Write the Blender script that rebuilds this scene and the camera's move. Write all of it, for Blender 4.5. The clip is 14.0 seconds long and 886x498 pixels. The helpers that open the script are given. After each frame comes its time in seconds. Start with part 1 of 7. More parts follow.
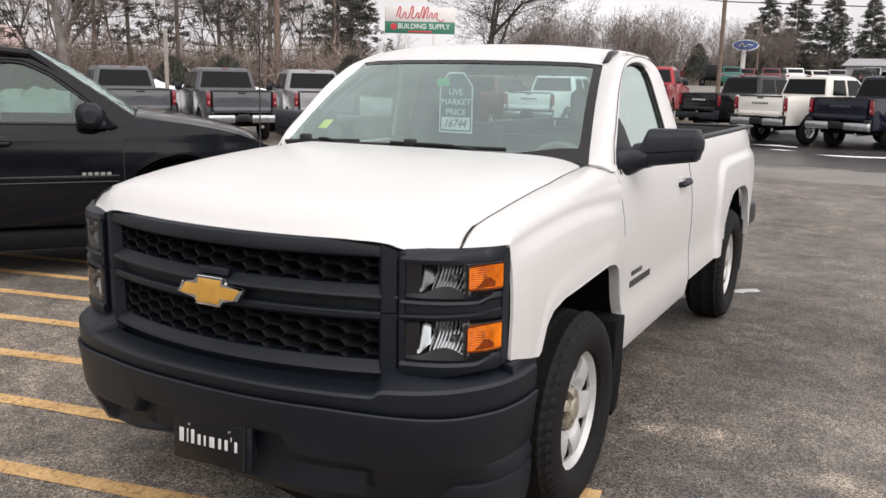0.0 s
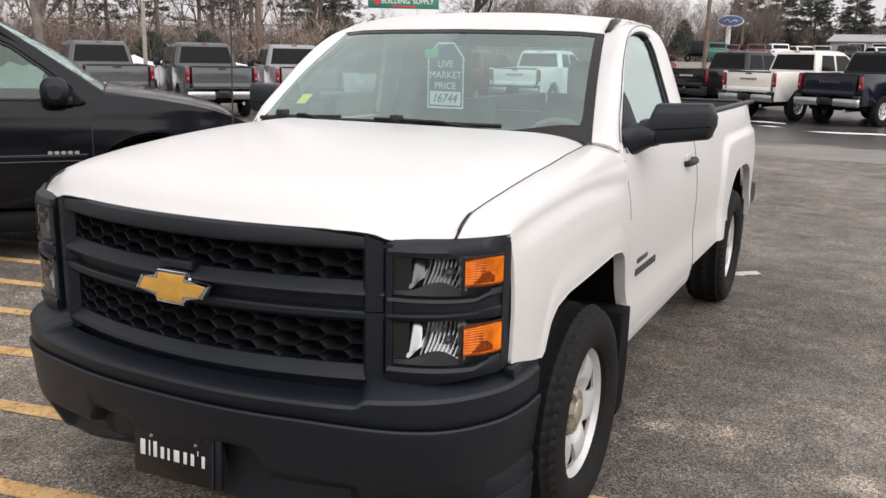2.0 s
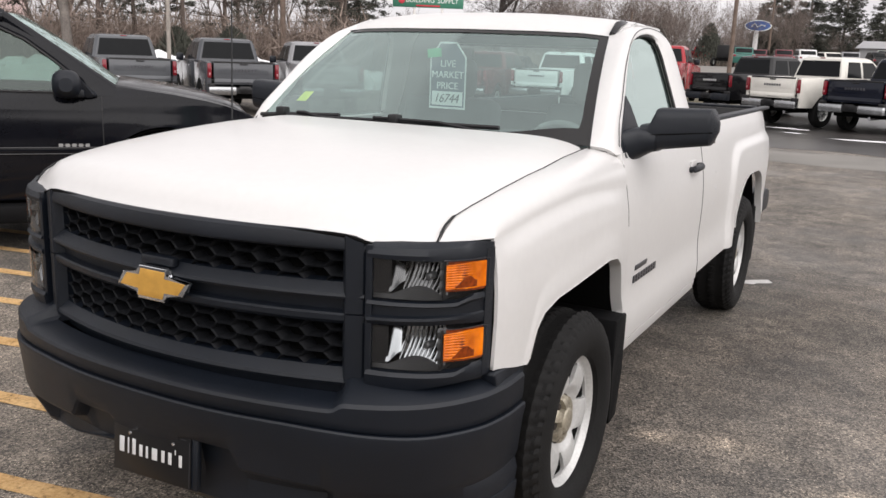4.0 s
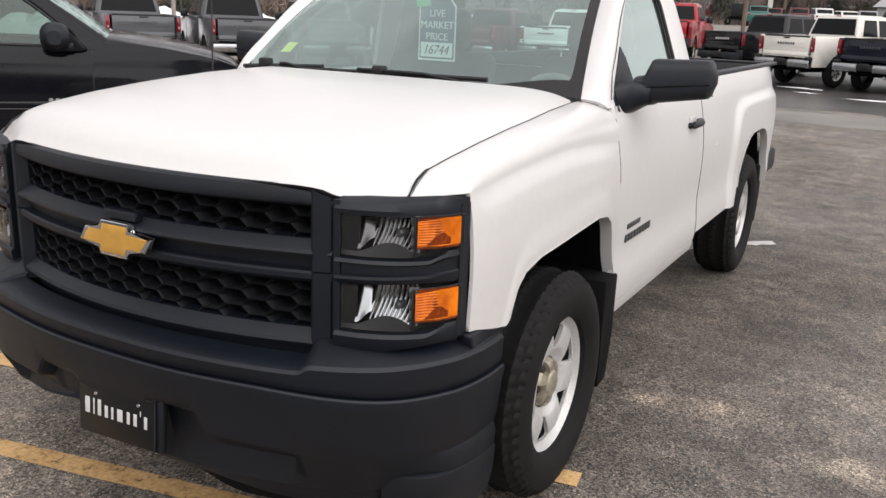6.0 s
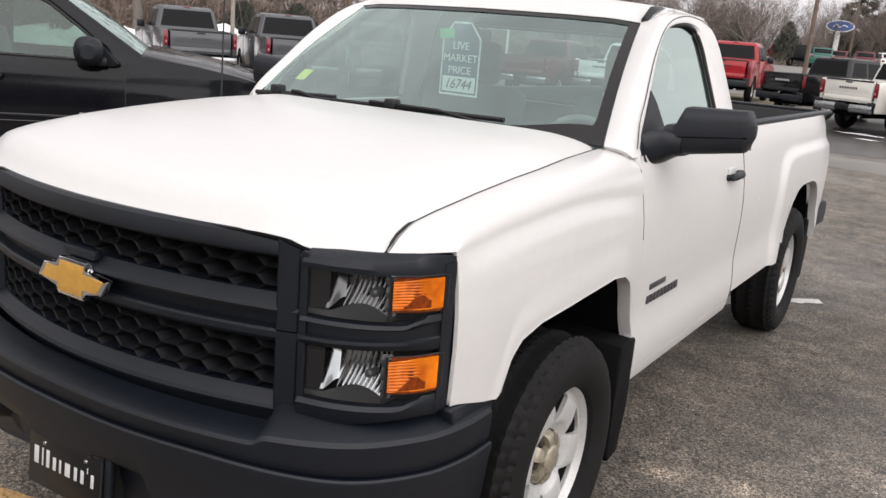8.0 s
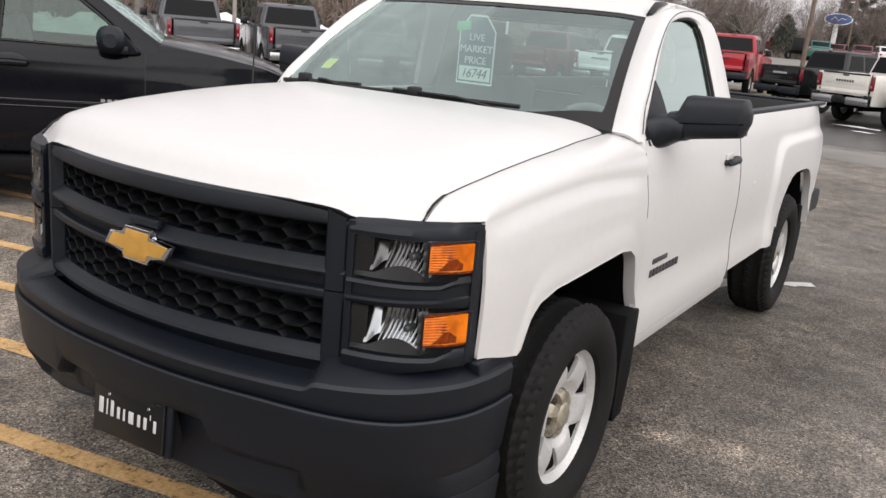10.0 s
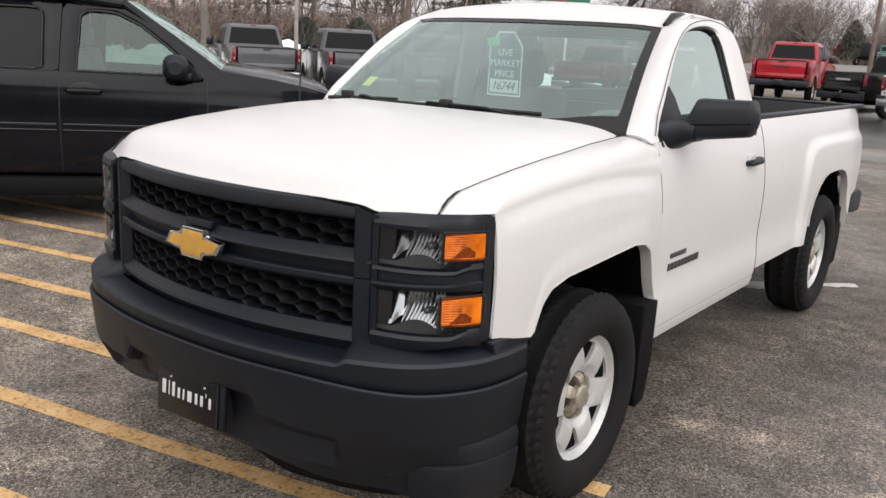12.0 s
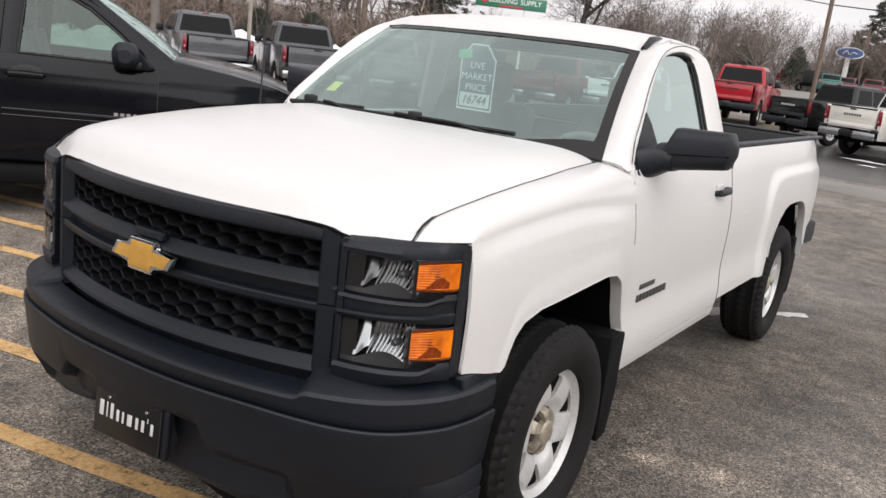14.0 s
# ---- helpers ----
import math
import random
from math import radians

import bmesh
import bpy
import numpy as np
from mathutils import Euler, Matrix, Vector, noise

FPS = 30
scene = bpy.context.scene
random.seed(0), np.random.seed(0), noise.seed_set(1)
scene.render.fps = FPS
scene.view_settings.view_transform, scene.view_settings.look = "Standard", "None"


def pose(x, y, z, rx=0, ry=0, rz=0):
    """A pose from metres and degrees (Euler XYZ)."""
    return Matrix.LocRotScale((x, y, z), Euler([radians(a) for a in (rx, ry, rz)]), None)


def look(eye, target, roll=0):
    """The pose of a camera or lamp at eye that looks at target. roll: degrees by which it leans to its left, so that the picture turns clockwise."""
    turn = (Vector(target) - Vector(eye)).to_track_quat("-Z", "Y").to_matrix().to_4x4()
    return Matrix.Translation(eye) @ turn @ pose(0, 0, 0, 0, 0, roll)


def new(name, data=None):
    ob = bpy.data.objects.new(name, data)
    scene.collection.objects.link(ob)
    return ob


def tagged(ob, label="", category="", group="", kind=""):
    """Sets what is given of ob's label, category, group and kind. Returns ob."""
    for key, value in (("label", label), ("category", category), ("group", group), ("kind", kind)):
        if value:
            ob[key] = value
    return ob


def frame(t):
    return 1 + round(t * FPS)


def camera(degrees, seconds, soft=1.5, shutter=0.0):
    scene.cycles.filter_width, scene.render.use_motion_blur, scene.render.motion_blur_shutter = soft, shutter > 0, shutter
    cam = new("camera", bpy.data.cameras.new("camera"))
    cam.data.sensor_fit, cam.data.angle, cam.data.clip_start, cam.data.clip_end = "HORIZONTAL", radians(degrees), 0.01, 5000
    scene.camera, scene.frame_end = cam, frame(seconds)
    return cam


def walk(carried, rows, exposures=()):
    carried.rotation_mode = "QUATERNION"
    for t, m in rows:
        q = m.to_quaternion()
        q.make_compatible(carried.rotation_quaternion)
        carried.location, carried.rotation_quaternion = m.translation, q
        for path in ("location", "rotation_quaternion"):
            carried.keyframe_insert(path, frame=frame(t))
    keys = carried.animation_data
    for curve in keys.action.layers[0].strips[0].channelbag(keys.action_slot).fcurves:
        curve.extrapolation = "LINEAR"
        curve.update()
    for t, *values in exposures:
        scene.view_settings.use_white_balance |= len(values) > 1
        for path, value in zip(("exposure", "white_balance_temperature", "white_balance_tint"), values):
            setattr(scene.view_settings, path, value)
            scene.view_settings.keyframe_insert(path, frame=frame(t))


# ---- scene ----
cam = camera(54.3, 14.0)
PATH = [
    (0, (2.045, -3.137, 1.683), (1.123, -1.405, 1.298), 1.1),
    (0.5, (2.048, -3.122, 1.679), (1.106, -1.4, 1.295), 1.1),
    (1, (2.008, -3.065, 1.663), (1.049, -1.357, 1.259), 1.0),
    (1.5, (1.946, -2.959, 1.659), (1.014, -1.241, 1.236), 0.3),
    (2, (1.872, -2.86, 1.657), (0.987, -1.12, 1.221), 1.1),
    (4.5, (1.955, -2.751, 1.66), (1.019, -1.039, 1.221), 2.1),
    (5, (1.955, -2.722, 1.639), (1.015, -1.018, 1.177), 1.5),
    (5.5, (1.995, -2.702, 1.639), (1.038, -1.016, 1.144), 1.1),
    (6, (1.979, -2.62, 1.623), (1.046, -0.931, 1.096), 2.3),
    (6.5, (1.897, -2.465, 1.639), (0.978, -0.77, 1.109), 4.2),
    (7, (1.864, -2.352, 1.645), (0.886, -0.679, 1.148), 4.3),
    (7.5, (1.927, -2.288, 1.654), (0.891, -0.644, 1.18), 4.6),
    (10, (2.048, -2.578, 1.654), (1.022, -0.935, 1.158), 5.1),
    (10.5, (2.172, -2.656, 1.655), (1.128, -1.026, 1.153), 5.6),
    (11, (2.309, -2.721, 1.655), (1.197, -1.135, 1.157), 4.3),
    (11.5, (2.355, -2.748, 1.659), (1.209, -1.182, 1.174), 2.9),
    (12, (2.33, -2.738, 1.651), (1.174, -1.173, 1.187), 3.0),
    (12.5, (2.252, -2.711, 1.662), (1.11, -1.131, 1.218), 4.3),
    (13, (2.195, -2.698, 1.675), (1.091, -1.09, 1.236), 5.8),
    (13.5, (2.176, -2.703, 1.691), (1.111, -1.07, 1.245), 7.0),
    (14, (2.154, -2.649, 1.684), (1.104, -1.007, 1.233), 6.7),
]
walk(cam, [(t, look(eye, target, roll)) for t, eye, target, roll in PATH])

# ---------------------------------------------------------------- light
world = bpy.data.worlds.new("overcast_sky")
scene.world = world
world.use_nodes = True
wn, wl = world.node_tree.nodes, world.node_tree.links
wn.clear()
sky = wn.new("ShaderNodeTexSky")
sky.sky_type, sky.sun_disc = "NISHITA", False
sky.sun_elevation, sky.sun_rotation = radians(38), radians(150)
sky.air_density, sky.dust_density, sky.ozone_density = 1.0, 4.0, 1.0
grey = wn.new("ShaderNodeHueSaturation")
grey.inputs["Saturation"].default_value = 0.10
coords = wn.new("ShaderNodeTexCoord")
stretch = wn.new("ShaderNodeMapping")
stretch.inputs["Scale"].default_value = (1.0, 1.0, 4.0)
cloud = wn.new("ShaderNodeTexNoise")
cloud.inputs["Scale"].default_value, cloud.inputs["Detail"].default_value = 2.3, 6
ramp = wn.new("ShaderNodeValToRGB")
ramp.color_ramp.elements[0].position, ramp.color_ramp.elements[0].color = 0.35, (5.3, 5.05, 5.2, 1)
ramp.color_ramp.elements[1].position, ramp.color_ramp.elements[1].color = 0.68, (7.4, 7.15, 7.25, 1)
mix = wn.new("ShaderNodeMix")
mix.data_type = "RGBA"
mix.inputs[0].default_value = 0.86
back = wn.new("ShaderNodeBackground")
back.inputs["Strength"].default_value = 0.077
wout = wn.new("ShaderNodeOutputWorld")
wl.new(sky.outputs[0], grey.inputs["Color"])
wl.new(coords.outputs["Generated"], stretch.inputs[0])
wl.new(stretch.outputs[0], cloud.inputs["Vector"])
wl.new(cloud.outputs[0], ramp.inputs[0])
wl.new(grey.outputs[0], mix.inputs[6])
wl.new(ramp.outputs[0], mix.inputs[7])
split = wn.new("ShaderNodeSeparateXYZ")
rise_up = wn.new("ShaderNodeMath")
rise_up.operation, rise_up.use_clamp = "MAXIMUM", False
rise_up.inputs[1].default_value = 0.0
gain = wn.new("ShaderNodeMath")
gain.operation = "MULTIPLY_ADD"
gain.inputs[1].default_value, gain.inputs[2].default_value = -0.16, 1.0
scaled = wn.new("ShaderNodeVectorMath")
scaled.operation = "SCALE"
wl.new(coords.outputs["Generated"], split.inputs[0])
wl.new(split.outputs["Z"], rise_up.inputs[0])
wl.new(rise_up.outputs[0], gain.inputs[0])
wl.new(mix.outputs[2], scaled.inputs[0])
wl.new(gain.outputs[0], scaled.inputs["Scale"])
wl.new(scaled.outputs[0], back.inputs["Color"])
wl.new(back.outputs[0], wout.inputs[0])
sun = new("sun", bpy.data.lights.new("sun", "SUN"))
sun.data.energy, sun.data.angle, sun.data.color = 2.2, radians(140), (1.0, 0.955, 0.94)
sun.matrix_world = look((18, -12.5, 8.8), (0, 0, 0))
scene.view_settings.exposure = 1.05


# ---------------------------------------------------------------- materials
def material(name, colour, rough=0.5, metal=0.0, vary=0.12, scale=6.0, fine=120.0, bump=0.0, coat=0.0, second=None, coarse=0.5, spec=0.5):
    """A principled surface whose colour varies at two scales, with optional relief."""
    m = bpy.data.materials.new(name)
    m.use_nodes = True
    n, k = m.node_tree.nodes, m.node_tree.links
    b = n["Principled BSDF"]
    b.inputs["Roughness"].default_value, b.inputs["Metallic"].default_value = rough, metal
    b.inputs["Coat Weight"].default_value, b.inputs["Coat Roughness"].default_value = coat, 0.04
    b.inputs["Specular IOR Level"].default_value = spec
    pos = n.new("ShaderNodeTexCoord")
    big, small = n.new("ShaderNodeTexNoise"), n.new("ShaderNodeTexNoise")
    big.inputs["Scale"].default_value, big.inputs["Detail"].default_value = scale, 5
    small.inputs["Scale"].default_value, small.inputs["Detail"].default_value = fine, 3
    blend = n.new("ShaderNodeMix")
    blend.inputs[0].default_value = 1 - coarse
    k.new(pos.outputs["Object"], big.inputs["Vector"])
    k.new(pos.outputs["Object"], small.inputs["Vector"])
    k.new(big.outputs[0], blend.inputs[2])
    k.new(small.outputs[0], blend.inputs[3])
    shade = n.new("ShaderNodeValToRGB")
    lo = tuple(c * (1 - vary) for c in colour)
    hi = second or tuple(min(1.0, c * (1 + vary)) for c in colour)
    shade.color_ramp.elements[0].position, shade.color_ramp.elements[0].color = 0.36, (*lo, 1)
    shade.color_ramp.elements[1].position, shade.color_ramp.elements[1].color = 0.64, (*hi, 1)
    k.new(blend.outputs[0], shade.inputs[0])
    k.new(shade.outputs[0], b.inputs["Base Color"])
    if bump:
        rel = n.new("ShaderNodeBump")
        rel.inputs["Strength"].default_value, rel.inputs["Distance"].default_value = min(1.0, bump), 0.004
        k.new(small.outputs[0], rel.inputs["Height"])
        k.new(rel.outputs[0], b.inputs["Normal"])
    return m


def glass(name, tint, mixed=0.5, rough=0.0, sheen=(1, 1, 1)):
    """A thin pane: tinted see-through with a glossy face."""
    m = bpy.data.materials.new(name)
    m.use_nodes = True
    n, k = m.node_tree.nodes, m.node_tree.links
    n.clear()
    clear, gloss, both = n.new("ShaderNodeBsdfTransparent"), n.new("ShaderNodeBsdfGlossy"), n.new("ShaderNodeMixShader")
    clear.inputs[0].default_value = (*tint, 1)
    gloss.inputs["Roughness"].default_value = rough
    facing = n.new("ShaderNodeLayerWeight")
    facing.inputs["Blend"].default_value = 0.5
    steep = n.new("ShaderNodeMath")
    steep.operation = "POWER"
    steep.inputs[1].default_value = 4.0
    gain = n.new("ShaderNodeMath")
    gain.operation, gain.use_clamp = "MULTIPLY_ADD", True
    gain.inputs[1].default_value, gain.inputs[2].default_value = 0.75, mixed
    gloss.inputs["Color"].default_value = (*sheen, 1)
    out = n.new("ShaderNodeOutputMaterial")
    k.new(facing.outputs["Facing"], steep.inputs[0])
    k.new(steep.outputs[0], gain.inputs[0])
    k.new(gain.outputs[0], both.inputs[0])
    k.new(clear.outputs[0], both.inputs[1])
    k.new(gloss.outputs[0], both.inputs[2])
    k.new(both.outputs[0], out.inputs[0])
    return m


WHITE = material("white_paint", (0.65, 0.641, 0.631), 0.30, vary=0.02, scale=1.5, fine=30, coat=0.25)
WHITE.node_tree.nodes["Principled BSDF"].inputs["Coat Roughness"].default_value = 0.16
BLACK_PLASTIC = material("textured_black_plastic", (0.0045, 0.0068, 0.0115), 0.42, vary=0.25, scale=4, fine=900, bump=0.25, spec=0.40)
MESH_BLACK = material("grille_black_plastic", (0.0075, 0.0082, 0.0100), 0.65, vary=0.2, scale=4, fine=600, bump=0.1, spec=0.2)
DARK_PLASTIC = material("deep_black_plastic", (0.008, 0.008, 0.009), 0.6, vary=0.2, bump=0.1)
GLOSS_BLACK = material("gloss_black_trim", (0.008, 0.008, 0.009), 0.18, vary=0.2)
RUBBER = material("tyre_rubber", (0.0100, 0.0098, 0.0098), 0.74, spec=0.20, vary=0.25, scale=10, fine=200, bump=0.4)
RUBBER_FLAP = material("flap_rubber", (0.0045, 0.0045, 0.005), 0.7, spec=0.14, vary=0.25, fine=300, bump=0.2)
WELL = material("wheel_well_liner", (0.0035, 0.0035, 0.0035), 0.9, vary=0.3, spec=0.1)
STEEL_RIM = material("silver_painted_steel", (0.56, 0.56, 0.55), 0.38, metal=0.25, vary=0.10, scale=8, fine=90)
NUT_DARK = material("rusty_lug_nut", (0.045, 0.036, 0.030), 0.6, metal=0.3, vary=0.4, scale=60)
HUB = material("worn_hub_cap", (0.36, 0.325, 0.255), 0.40, metal=0.5, vary=0.35, scale=14, fine=80)
CHROME = material("chrome", (0.75, 0.76, 0.78), 0.08, metal=1.0, vary=0.03)
FAR_CHROME = material("weathered_chrome", (0.42, 0.43, 0.44), 0.22, metal=1.0, vary=0.15, scale=5)
SEAM_GREY = material("shaded_seam", (0.10, 0.095, 0.09), 0.8, vary=0.3)
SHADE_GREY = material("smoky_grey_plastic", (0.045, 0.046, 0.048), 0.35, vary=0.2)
REFLECTOR = material("lamp_reflector", (0.27, 0.28, 0.29), 0.16, metal=1.0, vary=0.02)
# Darker copy of lamp_reflector; the upper lamps' dimmer look is in its colour.
REFLECTOR_DIM = material("dim_reflector", (0.105, 0.105, 0.107), 0.20, metal=1.0, vary=0.05)
GOLD = material("gold_badge", (0.62, 0.34, 0.07), 0.42, metal=0.2, vary=0.12, scale=25, fine=300)
AMBER = material("amber_lens", (0.74, 0.15, 0.004), 0.16, vary=0.22, scale=14, fine=60, bump=0.05, coat=0.0, spec=0.3, second=(0.95, 0.25, 0.006), coarse=0.8)
AMBER_DARK = material("amber_shade", (0.20, 0.034, 0.003), 0.3, vary=0.4, scale=60, spec=0.3)
FAR_GLASS = material("tinted_rear_glass", (0.008, 0.009, 0.010), 0.12, vary=0.1, spec=0.10)
RED_LENS = material("red_tail_lens", (0.165, 0.005, 0.013), 0.15, vary=0.35, scale=30, coat=0.3)
PALE_LENS = material("pale_lamp_strip", (0.40, 0.20, 0.21), 0.3, vary=0.1)
LAMP_GLASS = glass("lamp_cover", (0.97, 0.98, 0.98), 0.02)
WINDSCREEN = glass("windscreen_glass", (0.74, 0.91, 0.88), 0.36, sheen=(0.82, 0.98, 0.94))
FRIT = material("printed_glass_border", (0.013, 0.0125, 0.0125), 0.24, vary=0.15, spec=0.5)
SIDE_GLASS = glass("side_glass", (0.32, 0.42, 0.39), 0.48, 0.08, sheen=(0.82, 0.95, 0.91))
SUV_GLASS = glass("suv_side_glass", (0.33, 0.43, 0.39), 0.06, sheen=(0.85, 0.97, 0.93))
DARK_GLASS = material("privacy_glass", (0.006, 0.007, 0.008), 0.06, vary=0.1, spec=0.16)
SEAT = material("grey_seat_cloth", (0.13, 0.135, 0.14), 0.9, vary=0.25, fine=400, bump=0.3)
DASH = material("grey_dashboard", (0.27, 0.275, 0.27), 0.7, vary=0.2, fine=300, bump=0.2)
HEADLINER = material("grey_headliner", (0.30, 0.30, 0.29), 0.95, vary=0.08)
SUV_PAINT = material("black_paint", (0.0052, 0.0056, 0.0080), 0.10, vary=0.15, coat=0.02, spec=0.20)
TAG_BLUE = material("tag_blue", (0.055, 0.085, 0.12), 0.6, vary=0.1)
PAPER = material("paper_white", (0.72, 0.76, 0.74), 0.7, vary=0.04)
INK = material("ink", (0.02, 0.05, 0.05), 0.6)
GREEN_TAG = material("green_sticker", (0.02, 0.42, 0.16), 0.5)
YELLOW_TAG = material("yellow_sticker", (0.60, 0.66, 0.05), 0.5)
PLATE_BLACK = material("plate_black", (0.005, 0.005, 0.006), 0.3, vary=0.2)
LETTER = material("letter_white", (0.62, 0.62, 0.62), 0.5, vary=0.05)
BADGE_DARK = material("badge_dark", (0.10, 0.10, 0.11), 0.3, metal=0.7, vary=0.2)
BARK = material("bark", (0.105, 0.083, 0.070), 0.95, vary=0.35, scale=3, fine=25, bump=0.6)
BARK_GREY = material("bark_grey", (0.15, 0.132, 0.118), 0.95, vary=0.35, scale=3, fine=25)
BARK_DARK = material("dark_bark", (0.060, 0.050, 0.045), 0.95, vary=0.35, scale=3, fine=25)
TWIG = material("bare_twigs", (0.145, 0.116, 0.102), 0.95, vary=0.4, scale=1.5, fine=12)
NEEDLE = material("pine_needles", (0.055, 0.057, 0.045), 0.9, vary=0.5, scale=1.2, fine=14)
BRUSH = material("brown_brush", (0.190, 0.148, 0.124), 0.95, vary=0.45, scale=0.8, fine=9)
POLE_WOOD = material("weathered_pole_wood", (0.13, 0.095, 0.075), 0.9, vary=0.3, scale=4, fine=40)
GALV = material("galvanised_steel", (0.35, 0.35, 0.35), 0.5, metal=0.5, vary=0.15)
SNOW = material("old_snow", (0.72, 0.72, 0.73), 0.8, vary=0.2, scale=2, fine=30, bump=0.4)
GRASS = material("winter_grass", (0.12, 0.105, 0.065), 0.95, vary=0.45, scale=0.5, fine=14)


def asphalt():
    """Worn asphalt: fine pale stones, broad dark and dusty patches, a wet sheen where it is darkest."""
    m = bpy.data.materials.new("worn_asphalt")
    m.use_nodes = True
    n, k = m.node_tree.nodes, m.node_tree.links
    b = n["Principled BSDF"]
    pos = n.new("ShaderNodeTexCoord")

    def noise_at(scale, detail=5, rough=0.6):
        t = n.new("ShaderNodeTexNoise")
        t.inputs["Scale"].default_value, t.inputs["Detail"].default_value, t.inputs["Roughness"].default_value = scale, detail, rough
        k.new(pos.outputs["Object"], t.inputs["Vector"])
        return t

    def ramp_of(source, a, ca, c, cc):
        r = n.new("ShaderNodeValToRGB")
        r.color_ramp.elements[0].position, r.color_ramp.elements[0].color = a, (*ca, 1)
        r.color_ramp.elements[1].position, r.color_ramp.elements[1].color = c, (*cc, 1)
        k.new(source, r.inputs[0])
        return r

    def mixed(kind, fac, a, c):
        x = n.new("ShaderNodeMix")
        x.data_type, x.blend_type = "RGBA", kind
        x.inputs[0].default_value = fac
        k.new(a, x.inputs[6])
        k.new(c, x.inputs[7])
        return x

    base = ramp_of(noise_at(0.55, 6).outputs[0], 0.34, (0.092, 0.084, 0.077), 0.70, (0.198, 0.180, 0.164))
    stones = n.new("ShaderNodeTexVoronoi")
    stones.inputs["Scale"].default_value = 122
    k.new(pos.outputs["Object"], stones.inputs["Vector"])
    grain = ramp_of(stones.outputs["Color"], 0.22, (0.36, 0.36, 0.36), 0.92, (2.15, 2.12, 2.05))
    speck = ramp_of(noise_at(210, 2).outputs[0], 0.40, (0.70, 0.70, 0.70), 0.68, (1.50, 1.47, 1.42))
    dust = ramp_of(noise_at(1.7, 7, 0.7).outputs[0], 0.42, (0.84, 0.84, 0.84), 0.72, (1.45, 1.40, 1.34))
    col = mixed("MULTIPLY", 1.0, mixed("MULTIPLY", 1.0, mixed("MULTIPLY", 1.0, base.outputs[0], grain.outputs[0]).outputs[2], speck.outputs[0]).outputs[2], dust.outputs[0])
    flecks = n.new("ShaderNodeTexVoronoi")
    flecks.inputs["Scale"].default_value = 80
    k.new(pos.outputs["Object"], flecks.inputs["Vector"])
    pale = ramp_of(flecks.outputs["Distance"], 0.12, (3.6, 3.52, 3.38), 0.24, (0.84, 0.84, 0.84))
    blots = ramp_of(noise_at(5.0, 8, 0.72).outputs[0], 0.40, (0.70, 0.70, 0.70), 0.62, (1.26, 1.25, 1.23))
    col = mixed("MULTIPLY", 1.0, mixed("MULTIPLY", 0.7, col.outputs[2], pale.outputs[0]).outputs[2], blots.outputs[0])
    DUST_AND_FILL, DARKER = (1.75, 1.70, 1.62), (0.62, 0.60, 0.58)
    # Pale stains, darker ellipses; the wide pale one paints light into shaded asphalt.
    for cx, cy, rx, ry, shade in ((1.06, 0.93, 0.16, 0.10, DUST_AND_FILL), (1.42, 1.02, 0.34, 0.16, DUST_AND_FILL), (1.95, 0.75, 0.30, 0.16, DUST_AND_FILL), (2.3, 1.5, 0.4, 0.2, DUST_AND_FILL), (-2.6, -0.9, 3.0, 2.4, DUST_AND_FILL), (1.25, 2.3, 0.75, 1.5, DARKER), (1.5, 3.9, 0.9, 1.0, DARKER)):
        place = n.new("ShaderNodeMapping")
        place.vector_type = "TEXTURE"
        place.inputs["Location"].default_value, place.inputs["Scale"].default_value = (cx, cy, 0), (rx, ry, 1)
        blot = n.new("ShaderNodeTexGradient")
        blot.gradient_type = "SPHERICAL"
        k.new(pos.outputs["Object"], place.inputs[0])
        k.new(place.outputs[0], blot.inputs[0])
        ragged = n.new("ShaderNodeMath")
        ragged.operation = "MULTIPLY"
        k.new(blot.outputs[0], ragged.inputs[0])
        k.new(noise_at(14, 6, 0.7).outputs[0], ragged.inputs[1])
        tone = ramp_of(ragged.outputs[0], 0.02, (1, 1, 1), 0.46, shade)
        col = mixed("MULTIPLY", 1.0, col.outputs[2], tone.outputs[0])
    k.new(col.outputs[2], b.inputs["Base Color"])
    wet = ramp_of(noise_at(0.35, 5).outputs[0], 0.40, (0.45, 0.45, 0.45), 0.56, (0.85, 0.85, 0.85))
    k.new(wet.outputs[0], b.inputs["Roughness"])
    rel = n.new("ShaderNodeBump")
    rel.inputs["Strength"].default_value, rel.inputs["Distance"].default_value = 0.7, 0.004
    k.new(stones.outputs["Distance"], rel.inputs["Height"])
    k.new(rel.outputs[0], b.inputs["Normal"])
    return m


def road_paint():
    """Worn yellow-orange paint, with the asphalt showing through where it is rubbed off."""
    m = material("worn_yellow_paint", (0.56, 0.33, 0.12), 0.8, vary=0.25, scale=5, fine=70, bump=0.4, second=(0.70, 0.46, 0.22))
    n, k = m.node_tree.nodes, m.node_tree.links
    b = n["Principled BSDF"]
    pos = n.new("ShaderNodeTexCoord")
    worn = n.new("ShaderNodeTexNoise")
    worn.inputs["Scale"].default_value, worn.inputs["Detail"].default_value, worn.inputs["Roughness"].default_value = 22, 7, 0.75
    k.new(pos.outputs["Object"], worn.inputs["Vector"])
    cut = n.new("ShaderNodeValToRGB")
    cut.color_ramp.elements[0].position, cut.color_ramp.elements[1].position = 0.30, 0.46
    k.new(worn.outputs[0], cut.inputs[0])
    k.new(cut.outputs[0], b.inputs["Alpha"])
    return m


ASPHALT, ROAD_PAINT = asphalt(), road_paint()


